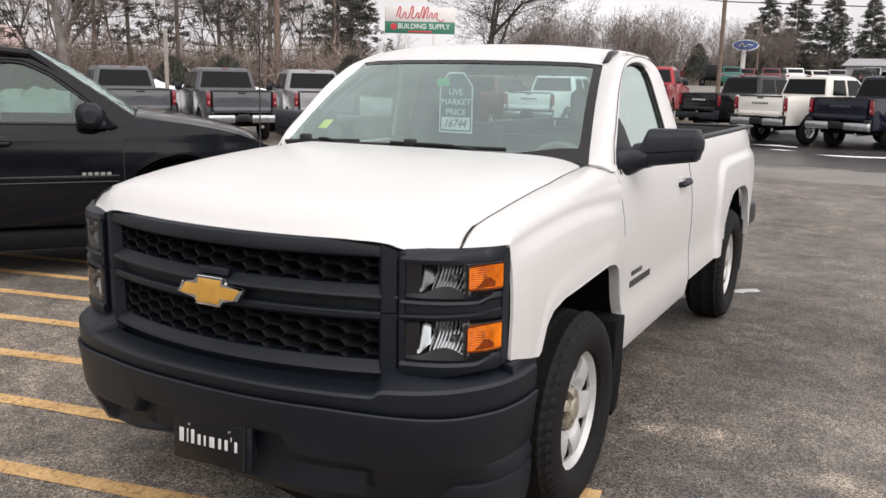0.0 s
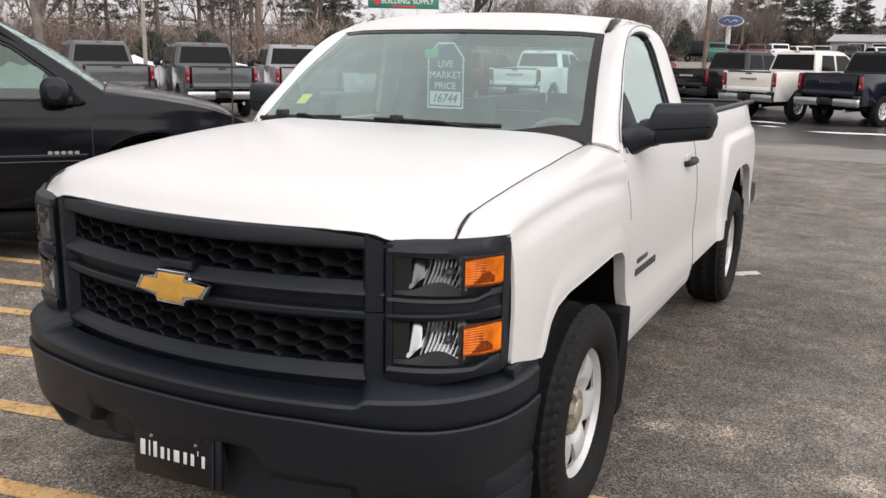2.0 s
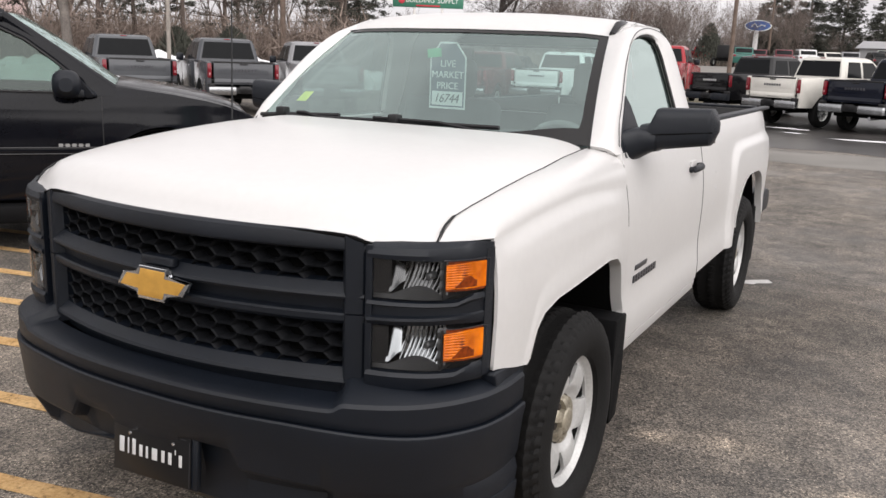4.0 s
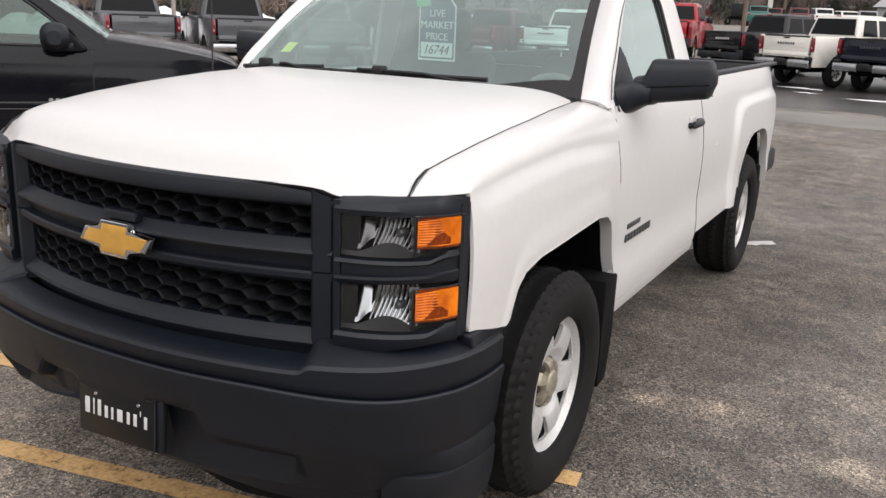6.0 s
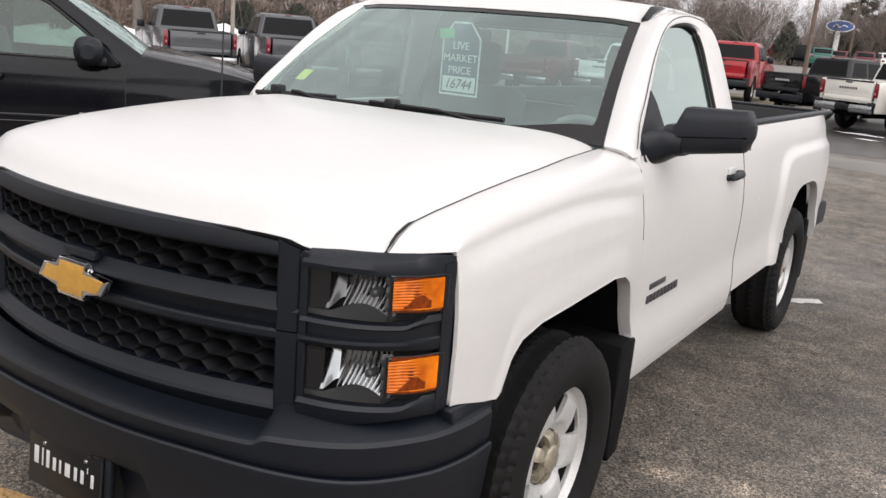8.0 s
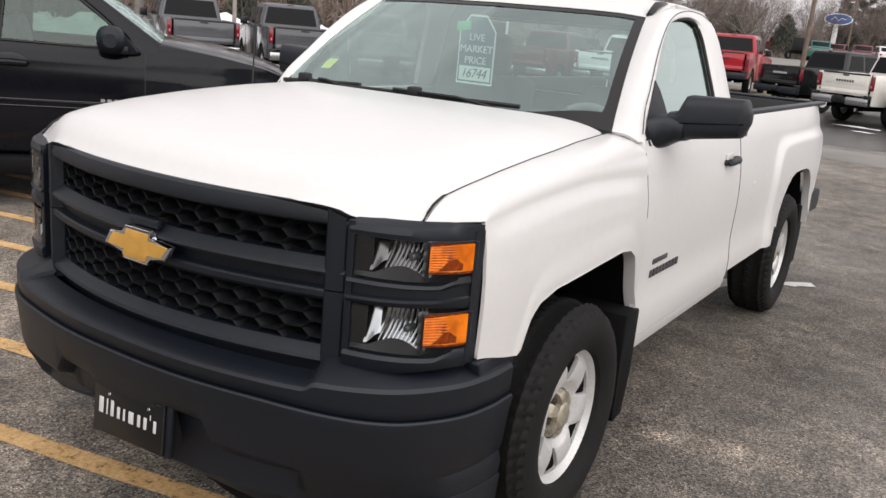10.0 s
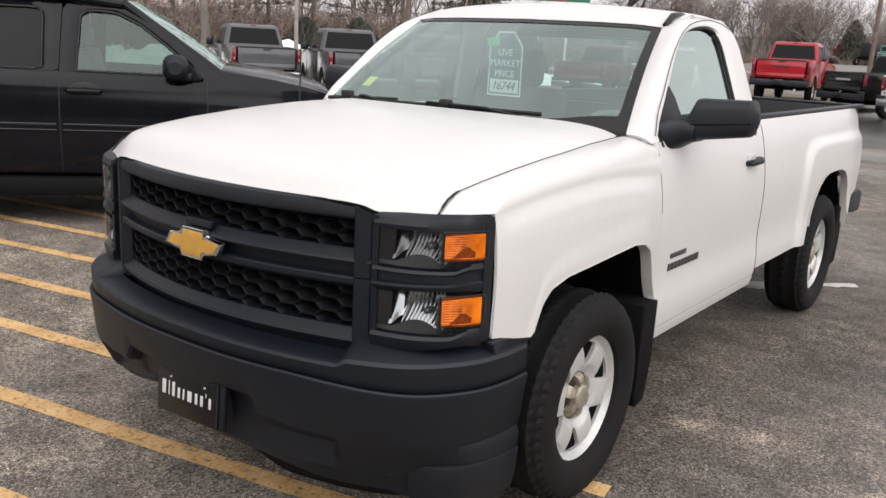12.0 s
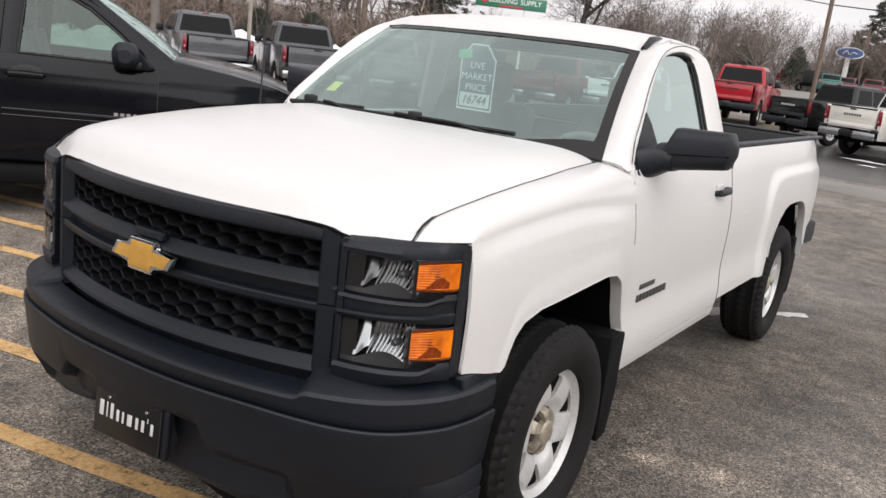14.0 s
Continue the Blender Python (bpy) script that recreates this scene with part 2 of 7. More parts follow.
# ---------------------------------------------------------------- mesh tools
def thing(name, label, category, at=(0, 0, 0), turn=0.0, group=""):
    ob = new(name)
    ob.empty_display_size = 0.2
    ob.matrix_basis = pose(*at, 0, 0, turn)
    return tagged(ob, label, category, group)


def finish(name, bm, mat, sharp=35.0):
    bmesh.ops.recalc_face_normals(bm, faces=bm.faces)
    lim = radians(sharp)
    for f in bm.faces:
        f.smooth = True
    for e in bm.edges:
        if len(e.link_faces) == 1 or (len(e.link_faces) == 2 and e.calc_face_angle(0) > lim):
            e.smooth = False
    me = bpy.data.meshes.new(name)
    bm.to_mesh(me)
    bm.free()
    if mat:
        me.materials.append(mat)
    return me


def part(name, bm, mat, parent, label="", solid=0.0, inward=True, sharp=35.0):
    ob = new(name, finish(name, bm, mat, sharp))
    if parent:
        ob.parent = parent
    if label:
        ob["label"] = label
    if solid:
        s = ob.modifiers.new("thickness", "SOLIDIFY")
        s.thickness, s.offset = solid, -1.0 if inward else 0.0
    return ob


def whole(name, bm, mat, label, category, kind="", group="", at=None, sharp=35.0):
    ob = part(name, bm, mat, None, sharp=sharp)
    if at:
        ob.matrix_basis = at
    return tagged(ob, label, category, group, kind)


def add_box(bm, size, at, bevel=0.0, turn=None, segments=2):
    """A box of that size round a middle, with rounded edges, added to bm."""
    m = Matrix.Translation(at) @ (turn or Matrix()) @ Matrix.Diagonal((*size, 1))
    made = bmesh.ops.create_cube(bm, size=1.0, matrix=m)
    if bevel:
        edges = list({e for v in made["verts"] for e in v.link_edges})
        bmesh.ops.bevel(bm, geom=edges, offset=bevel, segments=segments, profile=0.5, affect="EDGES", clamp_overlap=True)
    return bm


def box(size, at=(0, 0, 0), bevel=0.0, turn=None, segments=2):
    return add_box(bmesh.new(), size, at, bevel, turn, segments)


def add_grid(bm, rows, close=False, flip=False):
    """Quads over rows of points of equal length."""
    vs = [[bm.verts.new(p) for p in row] for row in rows]
    for a, b in zip(vs, vs[1:]):
        n = len(a)
        for i in range(n if close else n - 1):
            j = (i + 1) % n
            q = [a[i], a[j], b[j], b[i]]
            bm.faces.new(q[::-1] if flip else q)
    return vs


def grid(fn, us, vs):
    bm = bmesh.new()
    add_grid(bm, [[fn(u, v) for u in us] for v in vs])
    return bm


def add_tube(bm, path, radius, sides=6, caps=True):
    """A tube along points; radius a number or one for each point."""
    path = [Vector(p) for p in path]
    rows = []
    for i, p in enumerate(path):
        d = (path[min(i + 1, len(path) - 1)] - path[max(i - 1, 0)]).normalized()
        a = d.orthogonal().normalized()
        b = d.cross(a)
        r = radius[i] if isinstance(radius, (list, tuple)) else radius
        rows.append([p + r * (math.cos(2 * math.pi * k / sides) * a + math.sin(2 * math.pi * k / sides) * b) for k in range(sides)])
    vs = add_grid(bm, rows, close=True)
    if caps:
        bm.faces.new(vs[0][::-1])
        bm.faces.new(vs[-1])
    return bm


def tube(path, radius, sides=8):
    return add_tube(bmesh.new(), path, radius, sides)


def add_lathe(bm, profile, axis_at=(0, 0, 0), steps=48, axis="x"):
    """A turned shape: profile of (radius, along) round the x or z axis."""
    rows = []
    for i in range(steps + 1):
        a = 2 * math.pi * (i % steps) / steps
        if axis == "x":
            rows.append([(axis_at[0] + t, axis_at[1] + r * math.cos(a), axis_at[2] + r * math.sin(a)) for r, t in profile])
        else:
            rows.append([(axis_at[0] + r * math.cos(a), axis_at[1] + r * math.sin(a), axis_at[2] + t) for r, t in profile])
    add_grid(bm, rows)
    bmesh.ops.remove_doubles(bm, verts=bm.verts, dist=1e-5)
    return bm


def lathe(profile, axis_at=(0, 0, 0), steps=48, axis="x"):
    return add_lathe(bmesh.new(), profile, axis_at, steps, axis)


def add_prism(bm, outline, lo, hi, axis="x", bevel=0.0):
    """An outline of two coordinates carried along an axis from lo to hi."""
    def place(p, t):
        return {"x": (t, p[0], p[1]), "y": (p[0], t, p[1]), "z": (p[0], p[1], t)}[axis]
    a = [bm.verts.new(place(p, lo)) for p in outline]
    b = [bm.verts.new(place(p, hi)) for p in outline]
    bm.faces.new(a[::-1])
    bm.faces.new(b)
    for i in range(len(a)):
        j = (i + 1) % len(a)
        bm.faces.new([a[i], a[j], b[j], b[i]])
    if bevel:
        edges = list({e for v in a + b for e in v.link_edges})
        bmesh.ops.bevel(bm, geom=edges, offset=bevel, segments=2, profile=0.5, affect="EDGES", clamp_overlap=True)
    return bm


def prism(outline, lo, hi, axis="x", bevel=0.0):
    return add_prism(bmesh.new(), outline, lo, hi, axis, bevel)


def lerp(a, b, t):
    return a + (b - a) * t


def step(a, b, x):
    t = min(1.0, max(0.0, (x - a) / (b - a)))
    return t * t * (3 - 2 * t)


def table(xs, ys, x):
    return float(np.interp(x, xs, ys))


def curve_through(points, per=8):
    """A smooth line through points (Catmull-Rom)."""
    p = [Vector(q) for q in points]
    p = [2 * p[0] - p[1], *p, 2 * p[-1] - p[-2]]
    out = []
    for i in range(1, len(p) - 2):
        for s in range(per):
            t = s / per
            out.append(0.5 * ((2 * p[i]) + (p[i + 1] - p[i - 1]) * t + (2 * p[i - 1] - 5 * p[i] + 4 * p[i + 1] - p[i + 2]) * t * t + (3 * p[i] - p[i - 1] - 3 * p[i + 1] + p[i + 2]) * t ** 3))
    return out + [p[-2]]


def even(points, n):
    """n points evenly spaced along a line of points."""
    p = [Vector(q) for q in points]
    at = [0.0]
    for a, b in zip(p, p[1:]):
        at.append(at[-1] + (b - a).length)
    out = []
    for i in range(n):
        d = at[-1] * i / (n - 1)
        j = min(max(int(np.searchsorted(at, d)), 1), len(p) - 1)
        out.append(p[j - 1].lerp(p[j], (d - at[j - 1]) / max(1e-9, at[j] - at[j - 1])))
    return out


def comb(widths, heights, gap, thread=0.003):
    """An outline of bars in a row, joined by a thin thread: a wordmark that spells nothing."""
    total = sum(widths) + gap * (len(widths) - 1)
    x, top, low = -total / 2, [], []
    for w, h in zip(widths, heights):
        top += [(x, h), (x + w, h)]
        low += [(x, -h), (x + w, -h)]
        if x + w < total / 2 - 1e-6:
            top += [(x + w, thread / 2), (x + w + gap, thread / 2)]
            low += [(x + w, -thread / 2), (x + w + gap, -thread / 2)]
        x += w + gap
    return top + low[::-1]


def words(name, text, size, mat, parent, m, label="", depth=0.001):
    """Lettering in the built-in font, as a mesh."""
    cu = bpy.data.curves.new(name, "FONT")
    cu.body, cu.size, cu.extrude, cu.align_x, cu.align_y = text, size, depth, "CENTER", "CENTER"
    tmp = bpy.data.objects.new(name, cu)
    scene.collection.objects.link(tmp)
    bpy.context.view_layer.update()
    me = bpy.data.meshes.new_from_object(tmp.evaluated_get(bpy.context.evaluated_depsgraph_get()))
    bpy.data.objects.remove(tmp)
    me.materials.clear()
    me.materials.append(mat)
    ob = new(name, me)
    ob.parent = parent
    ob.matrix_basis = m
    if label:
        ob["label"] = label
    return ob


# ---------------------------------------------------------------- ground
bm = bmesh.new()
xs_ = [-900, -400, -200, -100, -60, -40, -32] + list(range(-28, -4)) + [-3, 0, 3, 6, 12, 25, 50, 100, 200, 400, 900]
ys_ = [-900, -400, -200, -100, -50, -25, -12, -6, -3, 0, 3] + list(range(5, 32)) + [36, 50, 100, 200, 400, 900]


def ground_z(x, y):
    """The lot drains towards a shallow dip under one row of vehicles."""
    return -0.15 * step(7.5, 11, -x) * (1 - step(22, 27, -x)) * step(8, 12, y) * (1 - step(24, 29, y))


add_grid(bm, [[(x, y, ground_z(x, y)) for x in xs_] for y in ys_])
whole("ground", bm, ASPHALT, "worn grey asphalt of a car dealer's lot", "ground", "structure")


def stripe(a, b, width=0.10):
    a, b = Vector((*a, 0)), Vector((*b, 0))
    side = Vector((-(b - a).y, (b - a).x, 0)).normalized() * width / 2
    bm = bmesh.new()
    n = max(2, int((b - a).length / 0.25))
    add_grid(bm, [[a.lerp(b, i / n) - side * (1 + 0.08 * random.uniform(-1, 1)), a.lerp(b, i / n) + side * (1 + 0.08 * random.uniform(-1, 1))] for i in range(n + 1)])
    for v in bm.verts:
        v.co.z = 0.004
    return whole("parking_line", bm, ROAD_PAINT, "worn yellow painted line on the asphalt", "road marking", "structure", "hatched lines")


for a, b in (((-5.2, -1.70), (1.9, -0.35)), ((-6.0, -1.14), (1.08, 0.105)), ((-6.6, -0.72), (0.6, 0.72)), ((-7.2, -0.20), (0.2, 1.28)), ((-7.7, 0.30), (-0.2, 1.80)), ((-8.2, 0.77), (-1.0, 2.21)), ((-8.6, 1.25), (-1.5, 2.67)), ((-4.6, -2.20), (2.6, -0.83))):
    stripe(a, b)
# ---------------------------------------------------------------- the white pickup
# Its axis lies along y, nose towards -y, front axle over the origin.
WHEELBASE, REAR = 3.32, 4.42
truck = thing("pickup_truck", "white regular-cab work pickup with black plastic front and steel wheels", "pickup truck")

SIDE_Z = (0.40, 0.46, 0.50, 0.56, 0.62, 0.68, 0.74, 0.82, 0.92, 1.00, 1.08, 1.16, 1.23, 1.29, 1.345)
SIDE_X = (0.950, 0.974, 0.985, 0.993, 0.993, 0.986, 0.982, 0.985, 0.988, 0.986, 0.979, 0.966, 0.952, 0.936, 0.918)
FRONT_ARCH = ((-0.420, 0.66), (-0.408, 0.70), (-0.384, 0.78), (-0.358, 0.842), (-0.312, 0.882), (-0.21, 0.908), (0.05, 0.925), (0.30, 0.938), (0.39, 0.928), (0.46, 0.890), (0.50, 0.825), (0.54, 0.74), (0.582, 0.645))


def arch_top(y, mid):
    """Height of the squared wheel opening over y, or nothing beside it."""
    if mid == 0.0:
        return table([p[0] for p in FRONT_ARCH], [p[1] for p in FRONT_ARCH], y) if -0.42 <= y <= 0.582 else 0.0
    d = abs(y - mid - 0.03)
    if d > 0.53:
        return 0.0
    return table((0, 0.16, 0.27, 0.36, 0.42, 0.47, 0.50, 0.53), (0.968, 0.965, 0.944, 0.894, 0.828, 0.74, 0.66, 0.52), d)


def fender_crease(y):
    """Height of the soft edge along the top of the front wheel's bulge."""
    return table((-0.75, -0.60, -0.53, -0.36, -0.18, 0.03, 0.26, 0.47, 0.60), (1.148, 1.150, 1.157, 1.176, 1.190, 1.199, 1.192, 1.177, 1.164), y)


def flare(y, z):
    """How far the fender swells round the wheels."""
    front = 0.009 * step(-0.004, 0.060, fender_crease(y) - z) * step(-0.64, -0.46, y) * (1 - step(0.34, 0.62, y))
    front += 0.006 * (1 - step(0.02, 0.10, abs(z - arch_top(y, 0.0)))) * (1 - step(0.40, 0.58, y)) if -0.41 <= y <= 0.582 else 0.0
    dy, dz = (y - WHEELBASE - 0.03) / 0.72, (z - 0.55) / 0.66
    if y > WHEELBASE:
        dy *= 0.5
    r = (abs(dy) ** 6 + abs(max(0.0, dz)) ** 6) ** (1 / 6)
    return max(front, 0.024 * (1 - step(0.90, 0.985, r)))


def side_x(y, z):
    """Half width of the body at a height."""
    x = table(SIDE_Z, SIDE_X, z)
    if y < 0.1:
        x -= 0.028 * ((0.1 - y) / 0.72) ** 2
    if y > 3.9:
        x -= 0.05 * ((y - 3.9) / 0.55) ** 2
    if y > 3.72:
        x -= 0.026 * step(3.72, 4.30, y)
    return x + flare(y, z)


def mirrored(bm):
    for v in bm.verts:
        v.co.x = -v.co.x
    return bm


def both(name, make, mat, label="", **more):
    """The part on the driver's side and its mirror image."""
    a = part(name, make(), mat, truck, label, **more)
    b = part(name, mirrored(make()), mat, truck, label, **more)
    return a, b


def gap_x(y):
    return table((-0.745, -0.4, 0.0, 0.53), (0.831, 0.838, 0.832, 0.795), y)


def gap_z(y):
    return table((-0.745, -0.71, -0.664, -0.55, -0.376, -0.15, 0.03, 0.2, 0.45, 0.53), (1.158, 1.195, 1.217, 1.236, 1.260, 1.283, 1.297, 1.309, 1.319, 1.321), y)


def hood_front(x):
    a = abs(x)
    return -0.935 + 0.11 * (a / 0.67) ** 2 if a < 0.67 else table((0.67, 0.72, 0.831), (-0.825, -0.806, -0.745), a)


def hood_front_z(x):
    return table((0.0, 0.56, 0.625, 0.655, 0.68, 0.73, 0.831), (1.175, 1.173, 1.168, 1.156, 1.151, 1.149, 1.158), abs(x))


def hood_point(u, v):
    """u across from -1 to 1, v from the nose to the cowl."""
    y_edge = lerp(-0.745, 0.53, v)
    x = u * gap_x(y_edge)
    front, rear = hood_front(x), 0.365 + 0.135 * abs(u) ** 4
    y = lerp(front, rear, v)
    rim = gap_z(lerp(-0.745, 0.53, v))
    crown = 0.050 * (1 - abs(u) ** 10) - 0.006 * u * u
    bulge = 0.007 * (1 - step(0.15, 0.78, abs(x))) * step(0.05, 0.55, v) * (1 - step(0.75, 1.0, v))
    top = rim + crown + bulge
    k = 1 - math.exp(-(y - front) / 0.032)
    z = lerp(hood_front_z(x), top, k)
    return (x, y, z)


us = [math.copysign(1 - (1 - abs(t)) ** 1.25, t) for t in np.linspace(-1, 1, 57)]
vs = [t ** 1.9 for t in np.linspace(0, 1, 48)]
part("hood", grid(hood_point, us, vs), WHITE, truck, solid=0.018)


def fender():
    cols, rows_side, rows_top = 72, 34, 16
    bm = bmesh.new()
    lines = []
    for r in range(rows_side + rows_top):
        line = []
        top = r >= rows_side
        a = (r - rows_side + 1) / rows_top if top else 0.0
        start = lerp(-0.602, -0.742, a ** 1.6)
        for c in range(cols + 1):
            y = lerp(start, 0.5645, (c / cols) ** 1.3)
            blunt = 1 - math.exp(-(y - start) / 0.030)
            full = fender_crease(y) + 0.006
            shoulder = lerp(1.156, max(full, 1.156), blunt)
            low = max(arch_top(y, 0.0), lerp(0.770, 0.733, step(-0.62, -0.39, y)) if y < -0.2 else 0.645)
            if not top:
                z = lerp(low, shoulder, 1 - (1 - r / (rows_side - 1)) ** 1.3)
                line.append((side_x(y, z), y, z))
            else:
                xs, xh = side_x(y, shoulder), gap_x(y) + 0.004
                t = a * math.pi / 2
                z = full + (gap_z(y) - 0.002 - full) * math.sin(t) ** 0.80
                z = lerp(lerp(1.162, 1.158, a), z, blunt)
                line.append((xh + (xs - xh) * math.cos(t) ** 0.85, y, z))
        lines.append(line)
    add_grid(bm, lines)
    return bm


both("fender", fender, WHITE, solid=0.012)
both("hood_seam", lambda: tube([(gap_x(y) + 0.002, y, gap_z(y) - 0.0005) for y in np.linspace(-0.744, 0.50, 60)], [0.0040 if k < 5 else 0.0017 for k in range(60)], 5), DARK_PLASTIC)


def arch_lip(mid):
    """The white turned-in edge of a wheel opening."""
    def make():
        ys = [mid + t for t in np.linspace(-0.47, 0.555, 40)] if mid else list(np.linspace(-0.394, 0.580, 60))
        rows = []
        for y in ys:
            z = arch_top(y, mid)
            x = side_x(y, z)
            rows.append([(x + 0.001, y, z), (x - 0.020, y, z - 0.003), (x - 0.045, y, z - 0.002)])
        bm = bmesh.new()
        add_grid(bm, rows)
        return bm
    return make


both("arch_lip", arch_lip(0.0), WHITE, solid=0.004)
both("arch_lip", arch_lip(WHEELBASE), WHITE, solid=0.004)


def panel(y0, y1, low, high, cols=24, rows=26, shrink=0.0):
    def make():
        bm = bmesh.new()
        lines = []
        for r in range(rows + 1):
            line = []
            for c in range(cols + 1):
                y = lerp(y0, y1, c / cols)
                z = lerp(low(y), high(y), r / rows)
                line.append((side_x(y, z) - shrink, y, z))
            lines.append(line)
        add_grid(bm, lines)
        return bm
    return make


def belt(y):
    return table((0.5, 1.0, 1.9), (1.306, 1.305, 1.312), y)


both("door", panel(0.5655, 1.897, lambda y: 0.525, belt), WHITE, solid=0.025)
both("rocker", panel(0.545, 1.895, lambda y: 0.466, lambda y: 0.519), WHITE, solid=0.03)
both("bed_side", panel(1.906, REAR, lambda y: max(arch_top(y + (0.045 if y < WHEELBASE + 0.03 else 0.0), WHEELBASE), 0.555 if y < WHEELBASE else 0.60 + 0.13 * step(WHEELBASE + 0.56, WHEELBASE + 0.72, y)), lambda y: 1.345, cols=84), WHITE, solid=0.02)

both("door_gap", lambda: tube([(side_x(0.565, z) + 0.0005, 0.565, z) for z in np.linspace(1.02, 1.262, 16)], 0.0014, 5), SEAM_GREY)
both("door_gap", lambda: tube([(side_x(1.9015, z) + 0.0005, 1.9015, z) for z in np.linspace(0.525, 1.31, 24)], 0.0022, 5), SEAM_GREY)

# greenhouse: the pillars and door frames round each side window
GREEN_Z = (1.28, 1.32, 1.45, 1.58, 1.70, 1.77, 1.82, 1.85)
GREEN_X = (0.925, 0.908, 0.868, 0.828, 0.788, 0.758, 0.722, 0.680)


def green_x(z):
    return table(GREEN_Z, GREEN_X, z)


FRAME_OUT = [(0.545, 1.300), (0.590, 1.390), (0.705, 1.492), (0.865, 1.635), (1.030, 1.742), (1.19, 1.797), (1.36, 1.826), (1.52, 1.837), (1.68, 1.832), (1.765, 1.800), (1.815, 1.720), (1.850, 1.580), (1.880, 1.440), (1.896, 1.312)]
FRAME_IN = [(0.640, 1.312), (0.715, 1.400), (0.835, 1.530), (0.912, 1.606), (0.998, 1.684), (1.095, 1.735), (1.22, 1.766), (1.36, 1.781), (1.467, 1.782), (1.545, 1.762), (1.582, 1.700), (1.598, 1.620), (1.620, 1.503), (1.640, 1.400), (1.655, 1.320)]


def pillar_ring():
    outer = even(curve_through([(y, z, 0) for y, z in FRAME_OUT]), 60)
    inner = even(curve_through([(y, z, 0) for y, z in FRAME_IN]), 60)
    rows = []
    for k in range(7):
        row = []
        for o, i in zip(outer, inner):
            p = o.lerp(i, k / 6)
            bulge = 0.012 * math.sin(math.pi * k / 6)
            row.append((green_x(p.y) + bulge - (0.016 if k == 6 else 0), p.x, p.y))
        rows.append(row)
    bm = bmesh.new()
    add_grid(bm, rows)
    return bm


both("door_frame", pillar_ring, WHITE, solid=0.03)


def door_cut():
    """The dark seam that runs over the top of the door."""
    line = [(0.575, 1.330), (0.640, 1.420), (0.725, 1.492), (0.880, 1.630), (1.040, 1.732), (1.19, 1.784), (1.36, 1.812), (1.52, 1.822), (1.66, 1.812), (1.735, 1.785)]
    pts = even(curve_through([(green_x(z) + 0.0125, y, z) for y, z in line]), 50)
    return tube(pts, 0.0018, 5)


both("door_seam", door_cut, DARK_PLASTIC)


def window_seal():
    pts = even(curve_through([(green_x(z) - 0.012, y, z) for y, z in FRAME_IN]), 60)
    return tube(pts, [lerp(0.002, 0.009, step(0.38, 0.62, k / 59)) for k in range(60)], 6)


both("window_seal", window_seal, DARK_PLASTIC)
both("belt_moulding", lambda: tube([(side_x(y, 1.30) + 0.004, y, 1.312) for y in np.linspace(0.80, 1.80, 12)], 0.011, 6), DARK_PLASTIC)


def side_window():
    loop = even(curve_through([(y, z, 0) for y, z in FRAME_IN]), 40)
    rows = []
    for p in loop:
        rows.append([(green_x(lerp(1.306, p.y, k / 6)) - 0.022, lerp(p.x, 1.22, 0.02), lerp(1.306, p.y, k / 6)) for k in range(7)])
    bm = bmesh.new()
    add_grid(bm, rows)
    return bm


for ob in both("side_window", side_window, SIDE_GLASS, "lightly tinted side window"):
    ob.visible_shadow = False

# windscreen
SCREEN_LOW = ((0.0, 0.435, 1.338), (0.40, 0.455, 1.335), (0.66, 0.480, 1.333), (0.835, 0.510, 1.327))
SCREEN_TOP = ((0.0, 1.045, 1.782), (0.40, 1.060, 1.779), (0.60, 1.082, 1.774), (0.702, 1.112, 1.764))


def screen_point(u, v, grow=0.0):
    a, s = abs(u), math.copysign(1, u)
    xl, xt = (0.835 if u > 0 else 0.866) * a, (0.702 if u > 0 else 0.712) * a
    low = Vector((s * xl, table([p[0] for p in SCREEN_LOW], [p[1] for p in SCREEN_LOW], xl), table([p[0] for p in SCREEN_LOW], [p[2] for p in SCREEN_LOW], xl)))
    top = Vector((s * xt, table([p[0] for p in SCREEN_TOP], [p[1] for p in SCREEN_TOP], xt), table([p[0] for p in SCREEN_TOP], [p[2] for p in SCREEN_TOP], xt)))
    p = low.lerp(top, v)
    swell = 0.022 * math.sin(math.pi * v)
    return p + Vector((0, -0.58, 0.82)) * (swell + grow)


screen = part("windscreen", grid(screen_point, np.linspace(-1, 1, 41), np.linspace(0, 1, 21)), WINDSCREEN, truck, "greenish see-through windscreen")
screen.visible_shadow = False


def frit():
    """The black printed border on the inner face of the windscreen, wider in its lower corner."""
    bm = bmesh.new()
    n = 60
    for side in (-1, 1):
        inner = 0.945 if side > 0 else 0.985
        add_grid(bm, [[screen_point(side * lerp(inner - 0.06 * max(0.0, 1 - v / 0.20) ** 2, 1.0, k / 2), v, 0.0030) for k in range(3)] for v in np.linspace(0, 1, 40)])
    add_grid(bm, [[screen_point(u, lerp(0.962, 1.0, k / 2), 0.0034) for k in range(3)] for u in np.linspace(-0.95, 0.95, n)])
    add_grid(bm, [[screen_point(u, lerp(0.0, 0.040 + 0.080 * step(0.50, 0.95, u), k / 2), 0.0038) for k in range(3)] for u in np.linspace(-0.96, 0.96, n)])
    return bm


part("frit_border", frit(), FRIT, truck, "black border of the windscreen", solid=0.001)
part("windscreen_seal", tube([screen_point(1, v, 0.002) for v in np.linspace(0, 1, 16)], 0.0032, 6), DARK_PLASTIC, truck)
part("windscreen_seal", tube([screen_point(-1, v, 0.002) for v in np.linspace(0, 1, 16)], 0.0032, 6), DARK_PLASTIC, truck)
